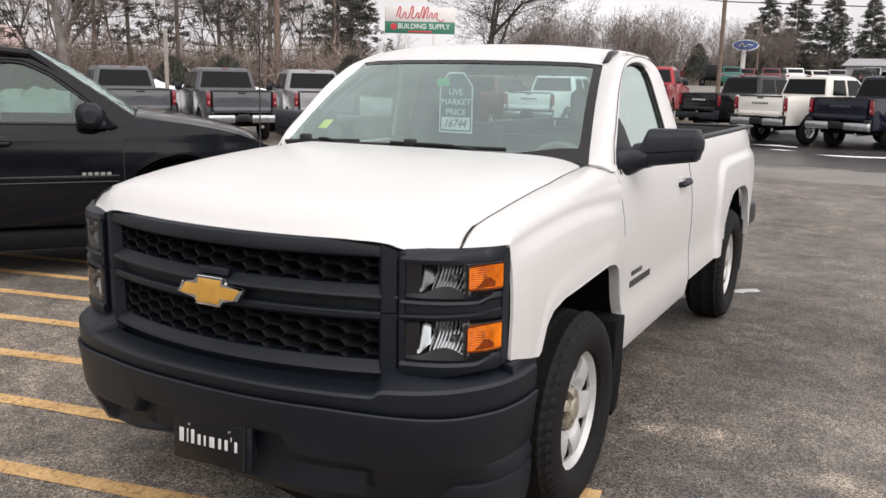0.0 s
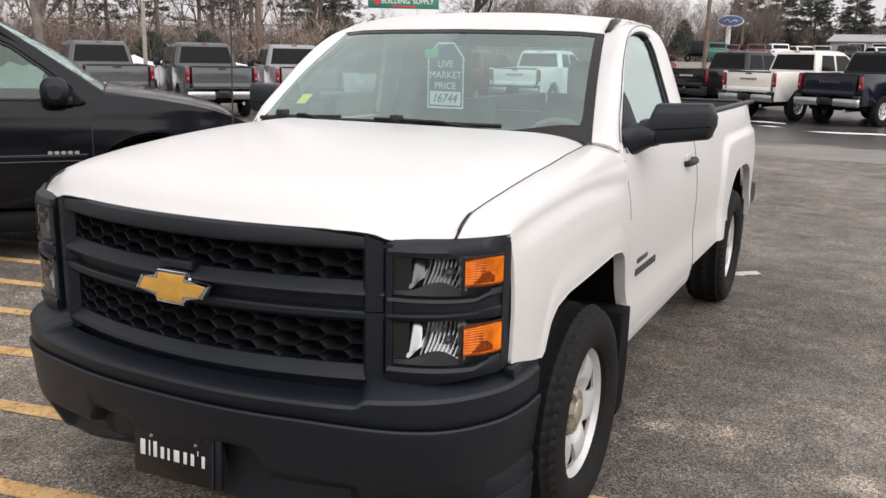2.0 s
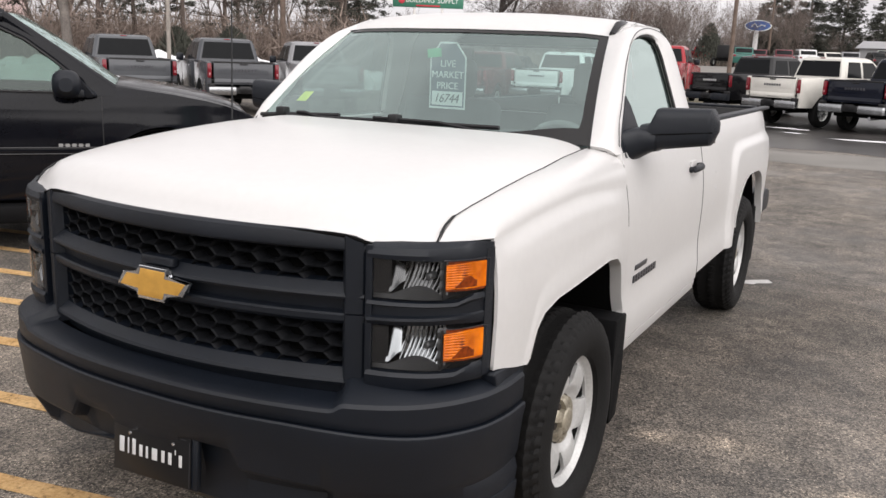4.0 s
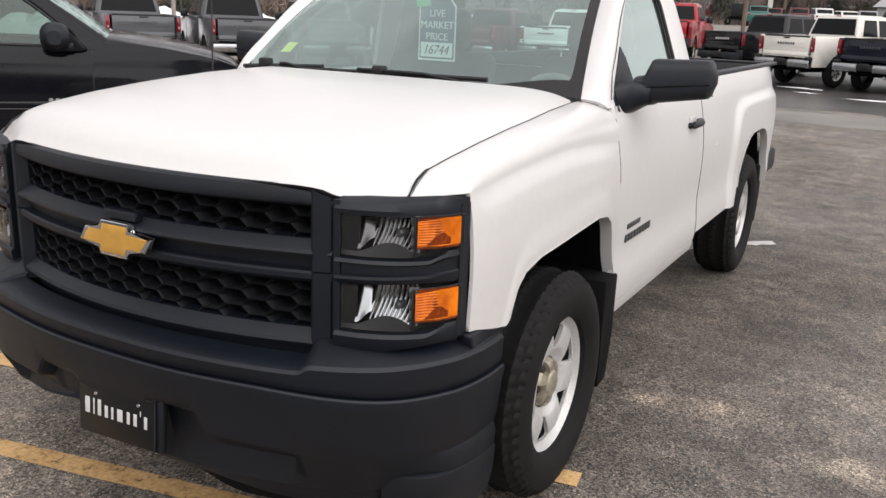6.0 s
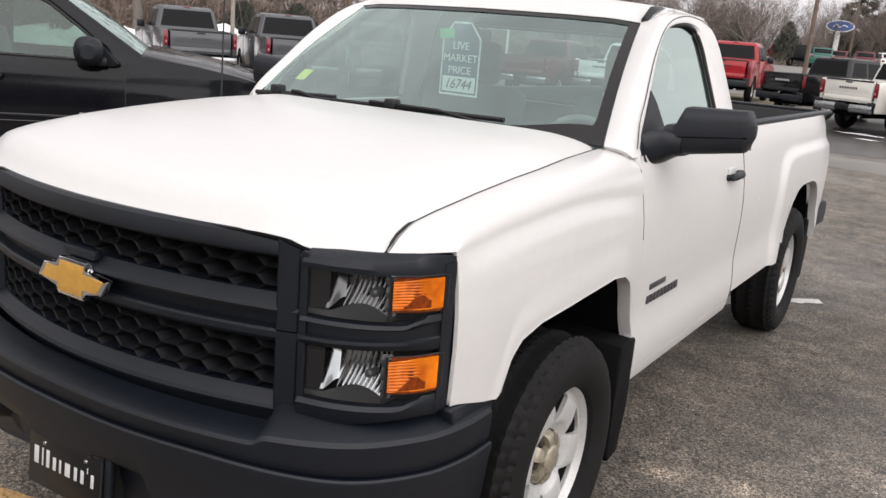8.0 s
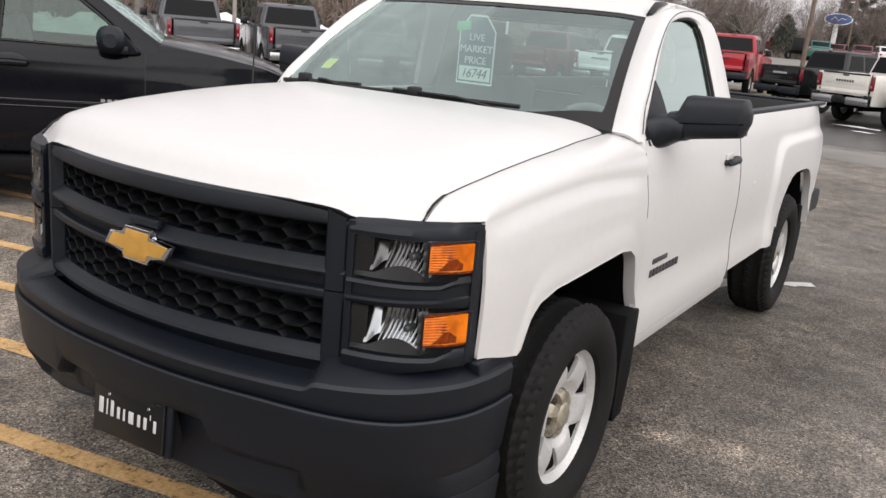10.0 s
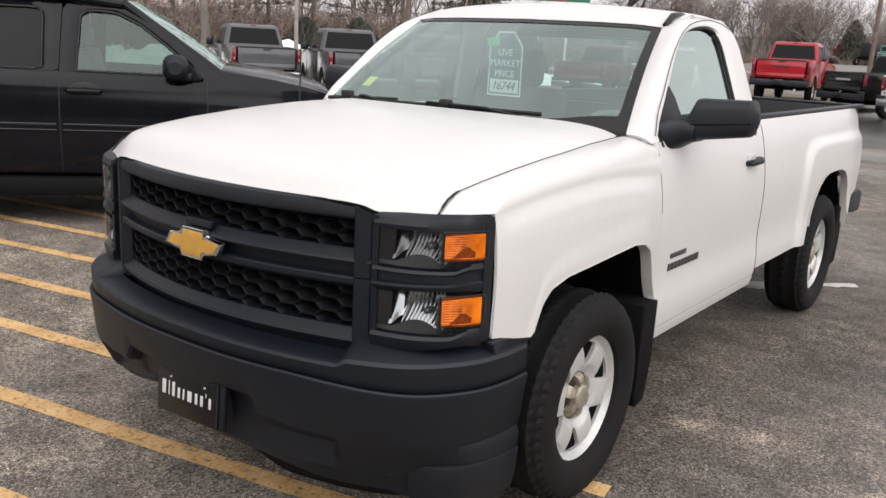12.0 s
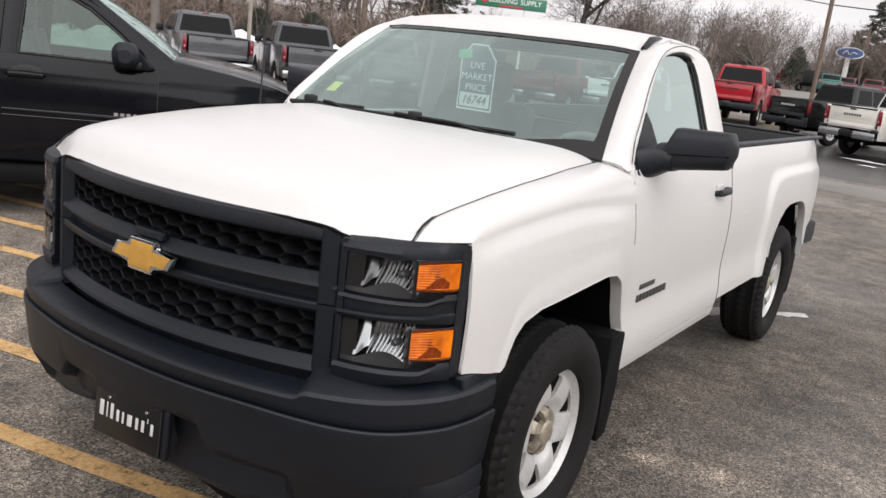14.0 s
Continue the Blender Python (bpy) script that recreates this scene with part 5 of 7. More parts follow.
SALT = material("white_line_remains", (0.52, 0.51, 0.50), 0.8, vary=0.2, scale=6, fine=60)
WET = material("wet_asphalt", (0.040, 0.037, 0.035), 0.30, vary=0.65, scale=0.35, fine=40, coarse=0.75, bump=0.3)
DRY = material("pale_dry_asphalt", (0.19, 0.18, 0.165), 0.9, vary=0.18, scale=0.6, fine=120, coarse=0.6, bump=0.3)
patch("white_mark", [(0.15, 3.42), (0.55, 3.62), (0.75, 3.93), (1.10, 4.28), (1.06, 4.36), (0.70, 4.06), (0.45, 3.80), (0.12, 3.60)], SALT, "remains of white paint on the asphalt", "road marking", 0.004, 0.02, 3)
patch("wet_patch", [(-7.2, 17.3), (-3, 17.0), (3, 16.6), (16, 17.0), (30, 20), (34, 32), (10, 33), (-7, 36)], WET, "wet dark asphalt under the parked row", "wet ground", 0.004, 0.35, 5)
patch("dry_strip", [(-7.2, 14.0), (-4, 13.9), (8, 13.6), (40, 14.5), (40, 16.4), (10, 15.7), (-4, 16.2), (-7.2, 16.4)], DRY, "pale dry strip of asphalt", "ground", 0.004, 0.25, 7)

def mound(pts_mid, length, width, height, turn, seed, label="low bank of old dirty snow"):
    rng = random.Random(seed)
    bm = bmesh.new()
    nu, nv = 40, 14
    rows = []
    for i in range(nu + 1):
        row = []
        for j in range(nv + 1):
            u, v = 2 * i / nu - 1, 2 * j / nv - 1
            h = max(0.0, 1 - abs(u) ** 3) * max(0.0, 1 - v * v)
            n = noise.noise(Vector((u * length * 0.7 + seed, v * width * 0.9, seed)))
            row.append((u * length / 2, v * width / 2 * (1 + 0.3 * n), max(-0.02, height * h * (0.75 + 0.7 * n) - 0.015)))
        rows.append(row)
    add_grid(bm, rows)
    return whole("snow_bank", bm, SNOW, label, "snow", "structure", at=pose(*pts_mid, 0, 0, 0, turn))


mound((-25.5, 26.5), 24, 3.6, 1.32, 47, 1)
mound((-36, 22), 22, 3.0, 0.8, -48, 2)
mound((-9, 58), 14, 2.6, 0.7, 5, 3)
mound((-26, 62), 18, 3, 0.8, 10, 4)
patch("snow_patch", [(-1.9, 23.2), (-1.2, 22.9), (-0.6, 22.8), (-0.75, 23.15), (-1.4, 23.5)], SNOW, "thin ragged remains of melting snow", "snow", 0.012, 0.07, 21)
patch("snow_patch", [(-0.1, 20.4), (0.7, 20.15), (1.9, 20.3), (3.2, 20.8), (1.8, 20.75), (0.6, 20.55)], SNOW, "thin ragged remains of melting snow", "snow", 0.012, 0.07, 22)
patch("snow_patch", [(-1.3, 21.5), (-0.8, 21.3), (-0.5, 21.45), (-1.0, 21.65)], SNOW, "thin ragged remains of melting snow", "snow", 0.012, 0.05, 23)
mound((-5.4, 26.4), 2.4, 0.8, 0.12, 14, 7, "thin strip of melting snow")
mound((-18.5, 12.2), 3.0, 0.9, 0.18, -40, 8, "thin strip of melting snow")

patch("verge", [(-120, 20), (-60, 26), (-36, 36), (-20, 58), (10, 66), (60, 66), (120, 90), (120, 220), (-160, 220)], GRASS, "brown winter grass verge below the woods", "grass", 0.006, 0.6, 9)


# ---------------------------------------------------------------- parked vehicles
def paint(name, colour, rough=0.2, coat=0.28):
    return material(name, colour, rough, vary=0.06, scale=2, fine=40, coat=coat, spec=0.30)


FAR_TYRE = finish("tyre", lathe([(0.22, 0.10), (0.30, 0.125), (0.37, 0.11), (0.395, 0.07), (0.395, -0.07), (0.37, -0.11), (0.30, -0.125), (0.22, -0.10)], steps=28), RUBBER)
FAR_RIM = finish("rim", lathe([(0.0, 0.05), (0.06, 0.06), (0.08, 0.04), (0.10, 0.03), (0.19, 0.05), (0.215, 0.09), (0.225, 0.085), (0.222, 0.0)], steps=28), STEEL_RIM)


def spokes():
    bm = bmesh.new()
    for i in range(6):
        add_box(bm, (0.02, 0.045, 0.16), (0.062, 0, 0.12), 0.006, Matrix())
        bmesh.ops.rotate(bm, verts=bm.verts, cent=(0, 0, 0), matrix=Matrix.Rotation(math.pi / 3, 3, "X"))
    return bm


FAR_SPOKES = finish("spokes", spokes(), CHROME)


def far_wheel(parent, at, flip):
    w = new("wheel")
    w.parent = parent
    w.matrix_basis = pose(*at, random.uniform(0, 360), 0, 180 if flip else 0)
    for name, me in (("tyre", FAR_TYRE), ("rim", FAR_RIM), ("spokes", FAR_SPOKES)):
        o = new(name, me)
        o.parent = w


def arc_notch(y, r, low):
    """Points of a wheel opening in a side outline, from front to back."""
    return [(y + r * math.cos(a), max(low, 0.40 + r * math.sin(a))) for a in np.linspace(math.radians(8), math.radians(172), 12)]


BUMPER_SIDE = [(0.04, 0.50), (-0.085, 0.495), (-0.115, 0.515), (-0.122, 0.60), (-0.118, 0.675), (-0.095, 0.700), (0.04, 0.715)]


def far_pickup(label, body, at, turn, cab=2.15, chrome=True, lights=RED_LENS, glassy=FAR_GLASS, mark=BADGE_DARK, lift=0.0, bumper=None, tall=1.07):
    """A full-size pickup seen from behind: tail at the origin, nose towards +y."""
    t = thing("parked_pickup", label, "pickup truck", (*at, lift + ground_z(*at)), turn, "parked pickups")
    t.scale = (1.0, 1.0, tall)
    bed = 1.80
    nose = bed + cab + 1.65
    rear_axle, front_axle = 1.12, nose - 0.98
    low = 0.52
    outline = [(0.06, low), (0.03, 1.30), (bed, 1.32)] + [(bed, low)] + arc_notch(rear_axle, 0.50, low)
    for s in (-1, 1):
        part("bed_side", prism(outline, s * 0.86, s * 0.985, "x", 0.025), body, t)
    part("bed_floor", box((1.75, bed, 0.05), (0, bed / 2 + 0.05, 0.85)), DARK_PLASTIC, t)
    part("bed_cover", box((1.72, bed - 0.1, 0.03), (0, bed / 2 + 0.06, 1.27), 0.01), DARK_PLASTIC, t)
    gate = part("tailgate", box((1.62, 0.07, 0.56), (0, 0.05, 1.03), 0.02), body, t)
    part("gate_lip", box((1.60, 0.05, 0.045), (0, 0.030, 1.292), 0.012), DARK_PLASTIC, gate)
    part("gate_panel", box((1.36, 0.012, 0.20), (0, 0.018, 1.10), 0.005), body, gate)
    part("gate_crease", box((1.58, 0.030, 0.10), (0, 0.012, 0.845), 0.012, Matrix.Rotation(radians(-14), 4, "X")), body, gate)
    part("gate_handle", box((0.22, 0.02, 0.035), (0, 0.012, 1.245), 0.006), DARK_PLASTIC, gate)
    bm = prism([(x, 1.10 + z) for x, z in comb([0.055] * 7, [0.03] * 7, 0.035, 0.006)], 0.006, 0.020, "y")
    part("wordmark", bm, mark, gate, "raised wordmark bars")
    for s in (-1, 1):
        lamp_ = part("tail_lamp", box((0.115, 0.10, 0.36), (s * 0.918, 0.045, 1.085), 0.03), lights, t, "red tail lamp")
        part("lamp_strip", box((0.040, 0.012, 0.06), (s * 0.918, -0.006, 1.005), 0.004), PALE_LENS if lights is RED_LENS and chrome else DARK_PLASTIC, lamp_)
        part("bumper_corner", box((0.17, 0.14, 0.09), (s * 0.885, -0.035, 0.735), 0.02), DARK_PLASTIC, t)
    metal = FAR_CHROME if chrome else BLACK_PLASTIC
    metal = bumper or metal
    part("rear_bumper", prism(BUMPER_SIDE, 0.24, 0.96, "x", 0.012), metal, t)
    part("rear_bumper", prism(BUMPER_SIDE, -0.96, -0.24, "x", 0.012), metal, t)
    part("bumper_step", box((0.52, 0.14, 0.15), (0, -0.05, 0.61), 0.02), DARK_PLASTIC, t)
    part("blank_plate", box((0.31, 0.01, 0.155), (0, -0.13, 0.64), 0.004), PLATE_BLACK, t)
    hood0 = bed + cab
    lower = [(bed + 0.03, low - 0.08), (bed + 0.03, 1.31), (hood0 - 0.15, 1.29), (hood0 + 0.25, 1.27), (nose - 0.10, 1.17), (nose, 1.02), (nose + 0.03, 0.5), (front_axle + 0.52, 0.42)] + arc_notch(front_axle, 0.50, 0.45) + [(front_axle - 0.55, 0.44)]
    part("cab_body", prism(lower, -0.965, 0.965, "x", 0.05), body, t)
    y0, y1 = bed + 0.06, hood0
    zs = 1.28
    bm = bmesh.new()
    rows = []
    for z, inset, back, front in ((zs, 0.0, 0.0, 0.0), (1.50, 0.05, 0.05, 0.30), (1.74, 0.12, 0.11, 0.62), (1.84, 0.17, 0.16, 0.78), (1.885, 0.26, 0.26, 0.92)):
        w = 0.90 - inset
        ya, yb = y0 + back, y1 + 0.10 - front
        r = 0.07
        rows.append([(-w + r, ya, z), (w - r, ya, z), (w, ya + r, z), (w, yb - r, z), (w - r, yb, z), (-w + r, yb, z), (-w, yb - r, z), (-w, ya + r, z)])
    vs = add_grid(bm, rows, close=True)
    bm.faces.new(vs[-1])
    part("cab_roof", bm, body, t, sharp=28)

    def pane(name, pts):
        bm = bmesh.new()
        bm.faces.new([bm.verts.new(p) for p in pts])
        return part(name, bm, glassy, t, solid=0.008, inward=False)

    def yb_(z):
        return y0 + table((zs, 1.50, 1.74, 1.84), (0, 0.05, 0.11, 0.16), z) - 0.012

    def w_(z):
        return 0.90 - table((zs, 1.50, 1.74, 1.84), (0, 0.05, 0.12, 0.17), z) + 0.010

    def yf_(z):
        return y1 + 0.10 - table((zs, 1.50, 1.74, 1.84), (0, 0.30, 0.62, 0.78), z)

    pane("rear_window", [(-0.76, yb_(1.36), 1.36), (0.76, yb_(1.36), 1.36), (0.66, yb_(1.78), 1.78), (-0.66, yb_(1.78), 1.78)])
    pane("windscreen", [(-0.80, yf_(1.32) + 0.012, 1.32), (0.80, yf_(1.32) + 0.012, 1.32), (0.64, yf_(1.80) + 0.012, 1.80), (-0.64, yf_(1.80) + 0.012, 1.80)])
    mid = y0 + (y1 - y0) * 0.42
    for s in (-1, 1):
        pane("side_window", [(s * w_(1.34), y0 + 0.20, 1.34), (s * w_(1.34), mid - 0.05, 1.34), (s * w_(1.76), mid - 0.05, 1.76), (s * w_(1.76), y0 + 0.32, 1.76)])
        pane("side_window", [(s * w_(1.34), mid + 0.05, 1.34), (s * w_(1.34), yf_(1.34) - 0.16, 1.34), (s * w_(1.76), yf_(1.76) - 0.14, 1.76), (s * w_(1.76), mid + 0.05, 1.76)])
        part("door_mirror", box((0.22, 0.10, 0.20), (s * 1.06, y1 - 0.30, 1.36), 0.04), BLACK_PLASTIC, t)
        for k, y in enumerate((mid, y0 + 0.12, yf_(1.34) - 0.05)):
            part("door_seam", box((0.004, 0.008, 0.74), (s * 0.966, y, 0.92)), DARK_PLASTIC, t)
        for y in (mid - 0.12, yf_(1.34) - 0.95):
            part("door_handle", box((0.02, 0.16, 0.03), (s * 0.975, y, 1.16), 0.008), metal if chrome else body, t)
        far_wheel(t, (s * 0.86, rear_axle, 0.395), s < 0)
        far_wheel(t, (s * 0.86, front_axle, 0.395), s < 0)
        part("running_board", box((0.12, cab + 0.2, 0.06), (s * 0.95, bed + cab / 2 + 0.1, 0.43), 0.02), DARK_PLASTIC, t)
    part("brake_lamp", box((0.17, 0.03, 0.028), (0, y0 + 0.17, 1.855), 0.008), RED_LENS, t)
    part("underside", box((1.5, nose - 0.6, 0.22), (0, nose / 2, 0.50), 0.02), WELL, t)
    part("exhaust", tube([(0.55, -0.02, 0.40), (0.55, 0.5, 0.42)], 0.045, 10), CHROME, t)
    return t


GREY_P, CHARCOAL_P, SILVER_P = paint("grey_paint", (0.085, 0.090, 0.098)), paint("charcoal_paint", (0.072, 0.076, 0.084)), paint("silver_paint", (0.25, 0.25, 0.26))
BLACK_P, IVORY_P, NAVY_P, RED_P = paint("black_truck_paint", (0.006, 0.006, 0.007), 0.14, 0.08), paint("ivory_paint", (0.66, 0.64, 0.59)), paint("navy_paint", (0.005, 0.007, 0.015), 0.14, 0.10), paint("red_paint", (0.30, 0.006, 0.013))
LIGHTMARK = material("bright_marks", (0.5, 0.5, 0.5), 0.3, metal=0.5)

far_pickup("grey crew-cab pickup with red tail lamps, parked", GREY_P, (-16.7, 14.2), 60, mark=BADGE_DARK, tall=1.09)
far_pickup("dark charcoal crew-cab pickup with chrome bumper, parked", CHARCOAL_P, (-14.3, 15.6), 55, mark=BADGE_DARK, tall=1.09)
far_pickup("silver crew-cab pickup, parked in a row", SILVER_P, (-13.0, 17.8), 49, tall=1.09)
far_pickup("white crew-cab pickup seen beyond the cab's windows", paint("plain_white_paint", (0.72, 0.73, 0.73)), (-9.7, 25.0), -4)
far_pickup("dark red pickup between white ones, parked", paint("maroon_paint", (0.09, 0.012, 0.015)), (-12.2, 24.2), 2)
far_pickup("bright red pickup with a black bumper, parked", RED_P, (-6.75, 28.6), 5, chrome=False, mark=DARK_PLASTIC, lift=0.22, tall=1.12)
patch("gravel_pad", [(-9.5, 27.6), (-4.6, 28.6), (-4.0, 36), (-9.5, 36)], GRASS, "raised gravel pad under a parked pickup", "ground", 0.218, 0.1, 15)
far_pickup("black pickup with red tail lamps, parked", BLACK_P, (-4.45, 27.5), -34, chrome=False, mark=LIGHTMARK)
far_pickup("ivory crew-cab pickup with chrome bumper, parked", IVORY_P, (-1.95, 24.1), -33)
far_pickup("navy blue pickup with chrome bumper, parked", NAVY_P, (0.30, 23.0), -31)
far_pickup("black pickup at the end of the row", BLACK_P, (3.4, 24.4), -31, chrome=False)


# ---------------------------------------------------------------- black SUV beside the pickup
suv = thing("black_suv", "glossy black full-size SUV parked across the hatched lines", "SUV", (-4.08, 3.20, 0), -39.0)
# forward is +y, front axle over the origin, the side that is seen is +x
SUV_Z = (0.36, 0.45, 0.60, 0.75, 0.90, 1.02, 1.10, 1.18, 1.25, 1.29, 1.33)
SUV_X = (0.915, 0.945, 0.972, 0.984, 0.986, 0.978, 0.968, 0.960, 0.942, 0.918, 0.880)


def suv_x(y, z):
    x = table(SUV_Z, SUV_X, z)
    if y > -0.10:
        x -= 0.17 * ((y + 0.10) / 0.70) ** 2
    return x + 0.003 * (1 - step(0.50, 0.62, math.hypot(y + 0.24, z - 0.44)))


def suv_belt(y):
    return table((-4.1, -2.0, -0.722, -0.716, -0.548, -0.159, 0.10, 0.25, 0.40, 0.50, 0.60), (1.285, 1.270, 1.262, 1.322, 1.312, 1.260, 1.212, 1.175, 1.120, 1.065, 1.00), y)


SUV_FRONT, SUV_REAR = -0.24, -3.19


def suv_arch(y, mid):
    d = abs(y - mid)
    return 0.44 + math.sqrt(max(0.0, 0.56 ** 2 - d * d)) if d < 0.53 else 0.0


def suv_panel(y0, y1, low=0.42, cols=20, rows=18, mid=None):
    def make():
        bm = bmesh.new()
        lines = []
        for r in range(rows + 1):
            line = []
            for c in range(cols + 1):
                y = lerp(y0, y1, c / cols)
                z = lerp(max(low, suv_arch(y, mid) if mid is not None else 0), suv_belt(y), r / rows)
                line.append((suv_x(y, z), y, z))
            lines.append(line)
        add_grid(bm, lines)
        return bm
    return make


def suv_both(name, make, mat, label="", **more):
    part(name, make(), mat, suv, label, **more)
    part(name, mirrored(make()), mat, suv, label, **more)


suv_both("front_fender", suv_panel(-0.715, 0.60, 0.42, 40, 24, SUV_FRONT), SUV_PAINT, solid=0.02)
suv_both("front_door", suv_panel(-1.895, -0.722), SUV_PAINT, solid=0.03)
suv_both("rear_door", suv_panel(-2.86, -1.903), SUV_PAINT, solid=0.03)
suv_both("rear_quarter", suv_panel(-4.30, -2.868, 0.45, 36, 18, SUV_REAR), SUV_PAINT, solid=0.03)
part("hood", grid(lambda u, v: (u * 0.85, lerp(-0.60 + 0.06 * (1 - u * u), 0.54 - 0.10 * u * u, v), suv_belt(lerp(-0.60, 0.50 - 0.08 * u * u, v)) + 0.012 + 0.040 * (1 - abs(u) ** 5) - 0.05 * step(0.92, 1, v)), np.linspace(-1, 1, 30), np.linspace(0, 1, 30)), SUV_PAINT, suv, solid=0.02)
suv_both("fender_top", lambda: grid(lambda u, v: (lerp(suv_x(lerp(-0.70, 0.56, v), suv_belt(lerp(-0.70, 0.56, v))), 0.845, u ** 0.8), lerp(-0.70, 0.56, v), suv_belt(lerp(-0.70, 0.56, v)) + 0.014 * math.sin(u * math.pi / 2)), np.linspace(0, 1, 8), np.linspace(0, 1, 24)), SUV_PAINT, solid=0.01)
suv_both("arch_liner", lambda: grid(lambda u, v: (lerp(0.95, 0.62, u), SUV_FRONT + 0.525 * math.cos(math.pi * v), 0.43 + 0.555 * math.sin(math.pi * v)), (0, 0.5, 1), np.linspace(0, 1, 20)), WELL, solid=0.01)
SUVG_Z, SUVG_X = (1.22, 1.28, 1.45, 1.65, 1.80, 1.88), (0.955, 0.930, 0.885, 0.825, 0.775, 0.720)


def sg(z):
    return table(SUVG_Z, SUVG_X, z)


def suv_frame(outline, hole, name):
    def make():
        n = 48
        o = even([(y, z, 0) for y, z in outline + outline[:1]], n)
        i = even([(y, z, 0) for y, z in hole + hole[:1]], n)
        bm = bmesh.new()
        add_grid(bm, [[(sg(lerp(a.y, b.y, k / 3)) - (0.012 if k == 3 else 0), lerp(a.x, b.x, k / 3), lerp(a.y, b.y, k / 3)) for a, b in zip(o, i)] for k in range(4)])
        return bm
    suv_both(name, make, SUV_PAINT, solid=0.025)

    def seal():
        pts = even([(y, z, 0) for y, z in hole + hole[:1]], 40)
        return add_tube(bmesh.new(), [(sg(p.y) + 0.002, p.x, p.y) for p in pts], 0.010, 6)
    suv_both("window_seal", seal, DARK_PLASTIC)


FRONT_WIN = [(-1.77, 1.275), (-1.73, 1.72), (-1.66, 1.765), (-1.45, 1.755), (-1.25, 1.66), (-1.03, 1.49), (-0.86, 1.335), (-0.83, 1.262)]
suv_frame([(-1.895, 1.268), (-1.865, 1.80), (-1.70, 1.850), (-1.40, 1.815), (-1.12, 1.67), (-0.86, 1.47), (-0.62, 1.30), (-0.60, 1.240)], FRONT_WIN, "front_pillar")
REAR_WIN = [(-2.62, 1.285), (-2.66, 1.72), (-2.62, 1.765), (-2.08, 1.770), (-2.02, 1.73), (-2.03, 1.280)]
suv_frame([(-2.86, 1.275), (-2.86, 1.82), (-2.70, 1.858), (-2.0, 1.862), (-1.872, 1.81), (-1.902, 1.268)], REAR_WIN, "rear_door_frame")
BACK_WIN = [(-3.85, 1.30), (-3.78, 1.72), (-3.72, 1.76), (-2.98, 1.765), (-2.94, 1.72), (-3.02, 1.29)]
suv_frame([(-4.08, 1.285), (-3.98, 1.78), (-3.85, 1.85), (-3.0, 1.858), (-2.868, 1.82), (-2.868, 1.275)], BACK_WIN, "rear_pillar")


def suv_pane(name, hole, mat, s):
    bm = bmesh.new()
    bm.faces.new([bm.verts.new((s * (sg(z) - 0.014), y, z)) for y, z in hole])
    ob = part(name, bm, mat, suv)
    ob.visible_shadow = False


for s in (-1, 1):
    suv_pane("front_window", FRONT_WIN, SUV_GLASS, s)
    suv_pane("rear_window", REAR_WIN, DARK_GLASS, s)
    suv_pane("quarter_window", BACK_WIN, DARK_GLASS, s)
part("roof", grid(lambda u, v: (u * 0.78, lerp(-1.50 + 0.12 * (1 - u * u), -4.02, v), 1.935 - 0.06 * abs(u) ** 2.6 - 0.07 * (1 - step(0.0, 0.18, v)) - 0.05 * step(0.85, 1, v)), np.linspace(-1, 1, 26), np.linspace(0, 1, 30)), SUV_PAINT, suv, solid=0.03)
suv_both("roof_edge", lambda: tube([(0.775, y, table((-4.0, -3.0, -1.8, -1.4), (1.835, 1.868, 1.866, 1.825), y)) for y in np.linspace(-4.0, -1.40, 20)], 0.035, 8), SUV_PAINT)
ws = part("windscreen", grid(lambda u, v: (u * lerp(0.86, 0.70, v), lerp(-0.60 + 0.16 * (1 - u * u), -1.42 + 0.12 * (1 - u * u), v), lerp(1.262, 1.862, v) + 0.03 * math.sin(math.pi * v)), np.linspace(-1, 1, 20), np.linspace(0, 1, 12)), WINDSCREEN, suv)
ws.visible_shadow = False
suv_both("windscreen_pillar", lambda: tube([(lerp(0.866, 0.715, t), lerp(-0.60, -1.44, t), lerp(1.258, 1.845, t)) for t in np.linspace(0, 1, 10)], 0.056, 10), SUV_PAINT)
part("cowl", box((1.60, 0.22, 0.03), (0, -0.52, 1.25), 0.01), DARK_PLASTIC, suv)
for x in (0.55, -0.15):
    part("wiper", tube([(x + 0.25, -0.55, 1.285), (x, -0.53, 1.300), (x - 0.42, -0.50, 1.305)], 0.010, 6), DARK_PLASTIC, suv)
part("rear_body", box((1.70, 0.08, 1.30), (0, -4.28, 1.12), 0.04), SUV_PAINT, suv)
part("nose", prism([(-0.80, 0.45), (0.80, 0.45), (0.80, 1.03), (-0.80, 1.03)], 0.40, 0.60, "y", 0.05), SUV_PAINT, suv)
part("floor", box((1.74, 4.4, 0.12), (0, -1.75, 0.44), 0.02), WELL, suv)
part("engine_bay", box((1.3, 1.2, 0.5), (0, -0.20, 0.80), 0.03), WELL, suv)
def oval_cup(x, y, z):
    """The dark recess behind a pull handle."""
    bm = lathe([(0, 0.006), (0.05, 0.006), (0.06, 0)], (0, 0, 0), 20)
    bmesh.ops.scale(bm, vec=(1, 2.1, 1.05), verts=bm.verts)
    bmesh.ops.translate(bm, vec=(x, y, z), verts=bm.verts)
    return bm


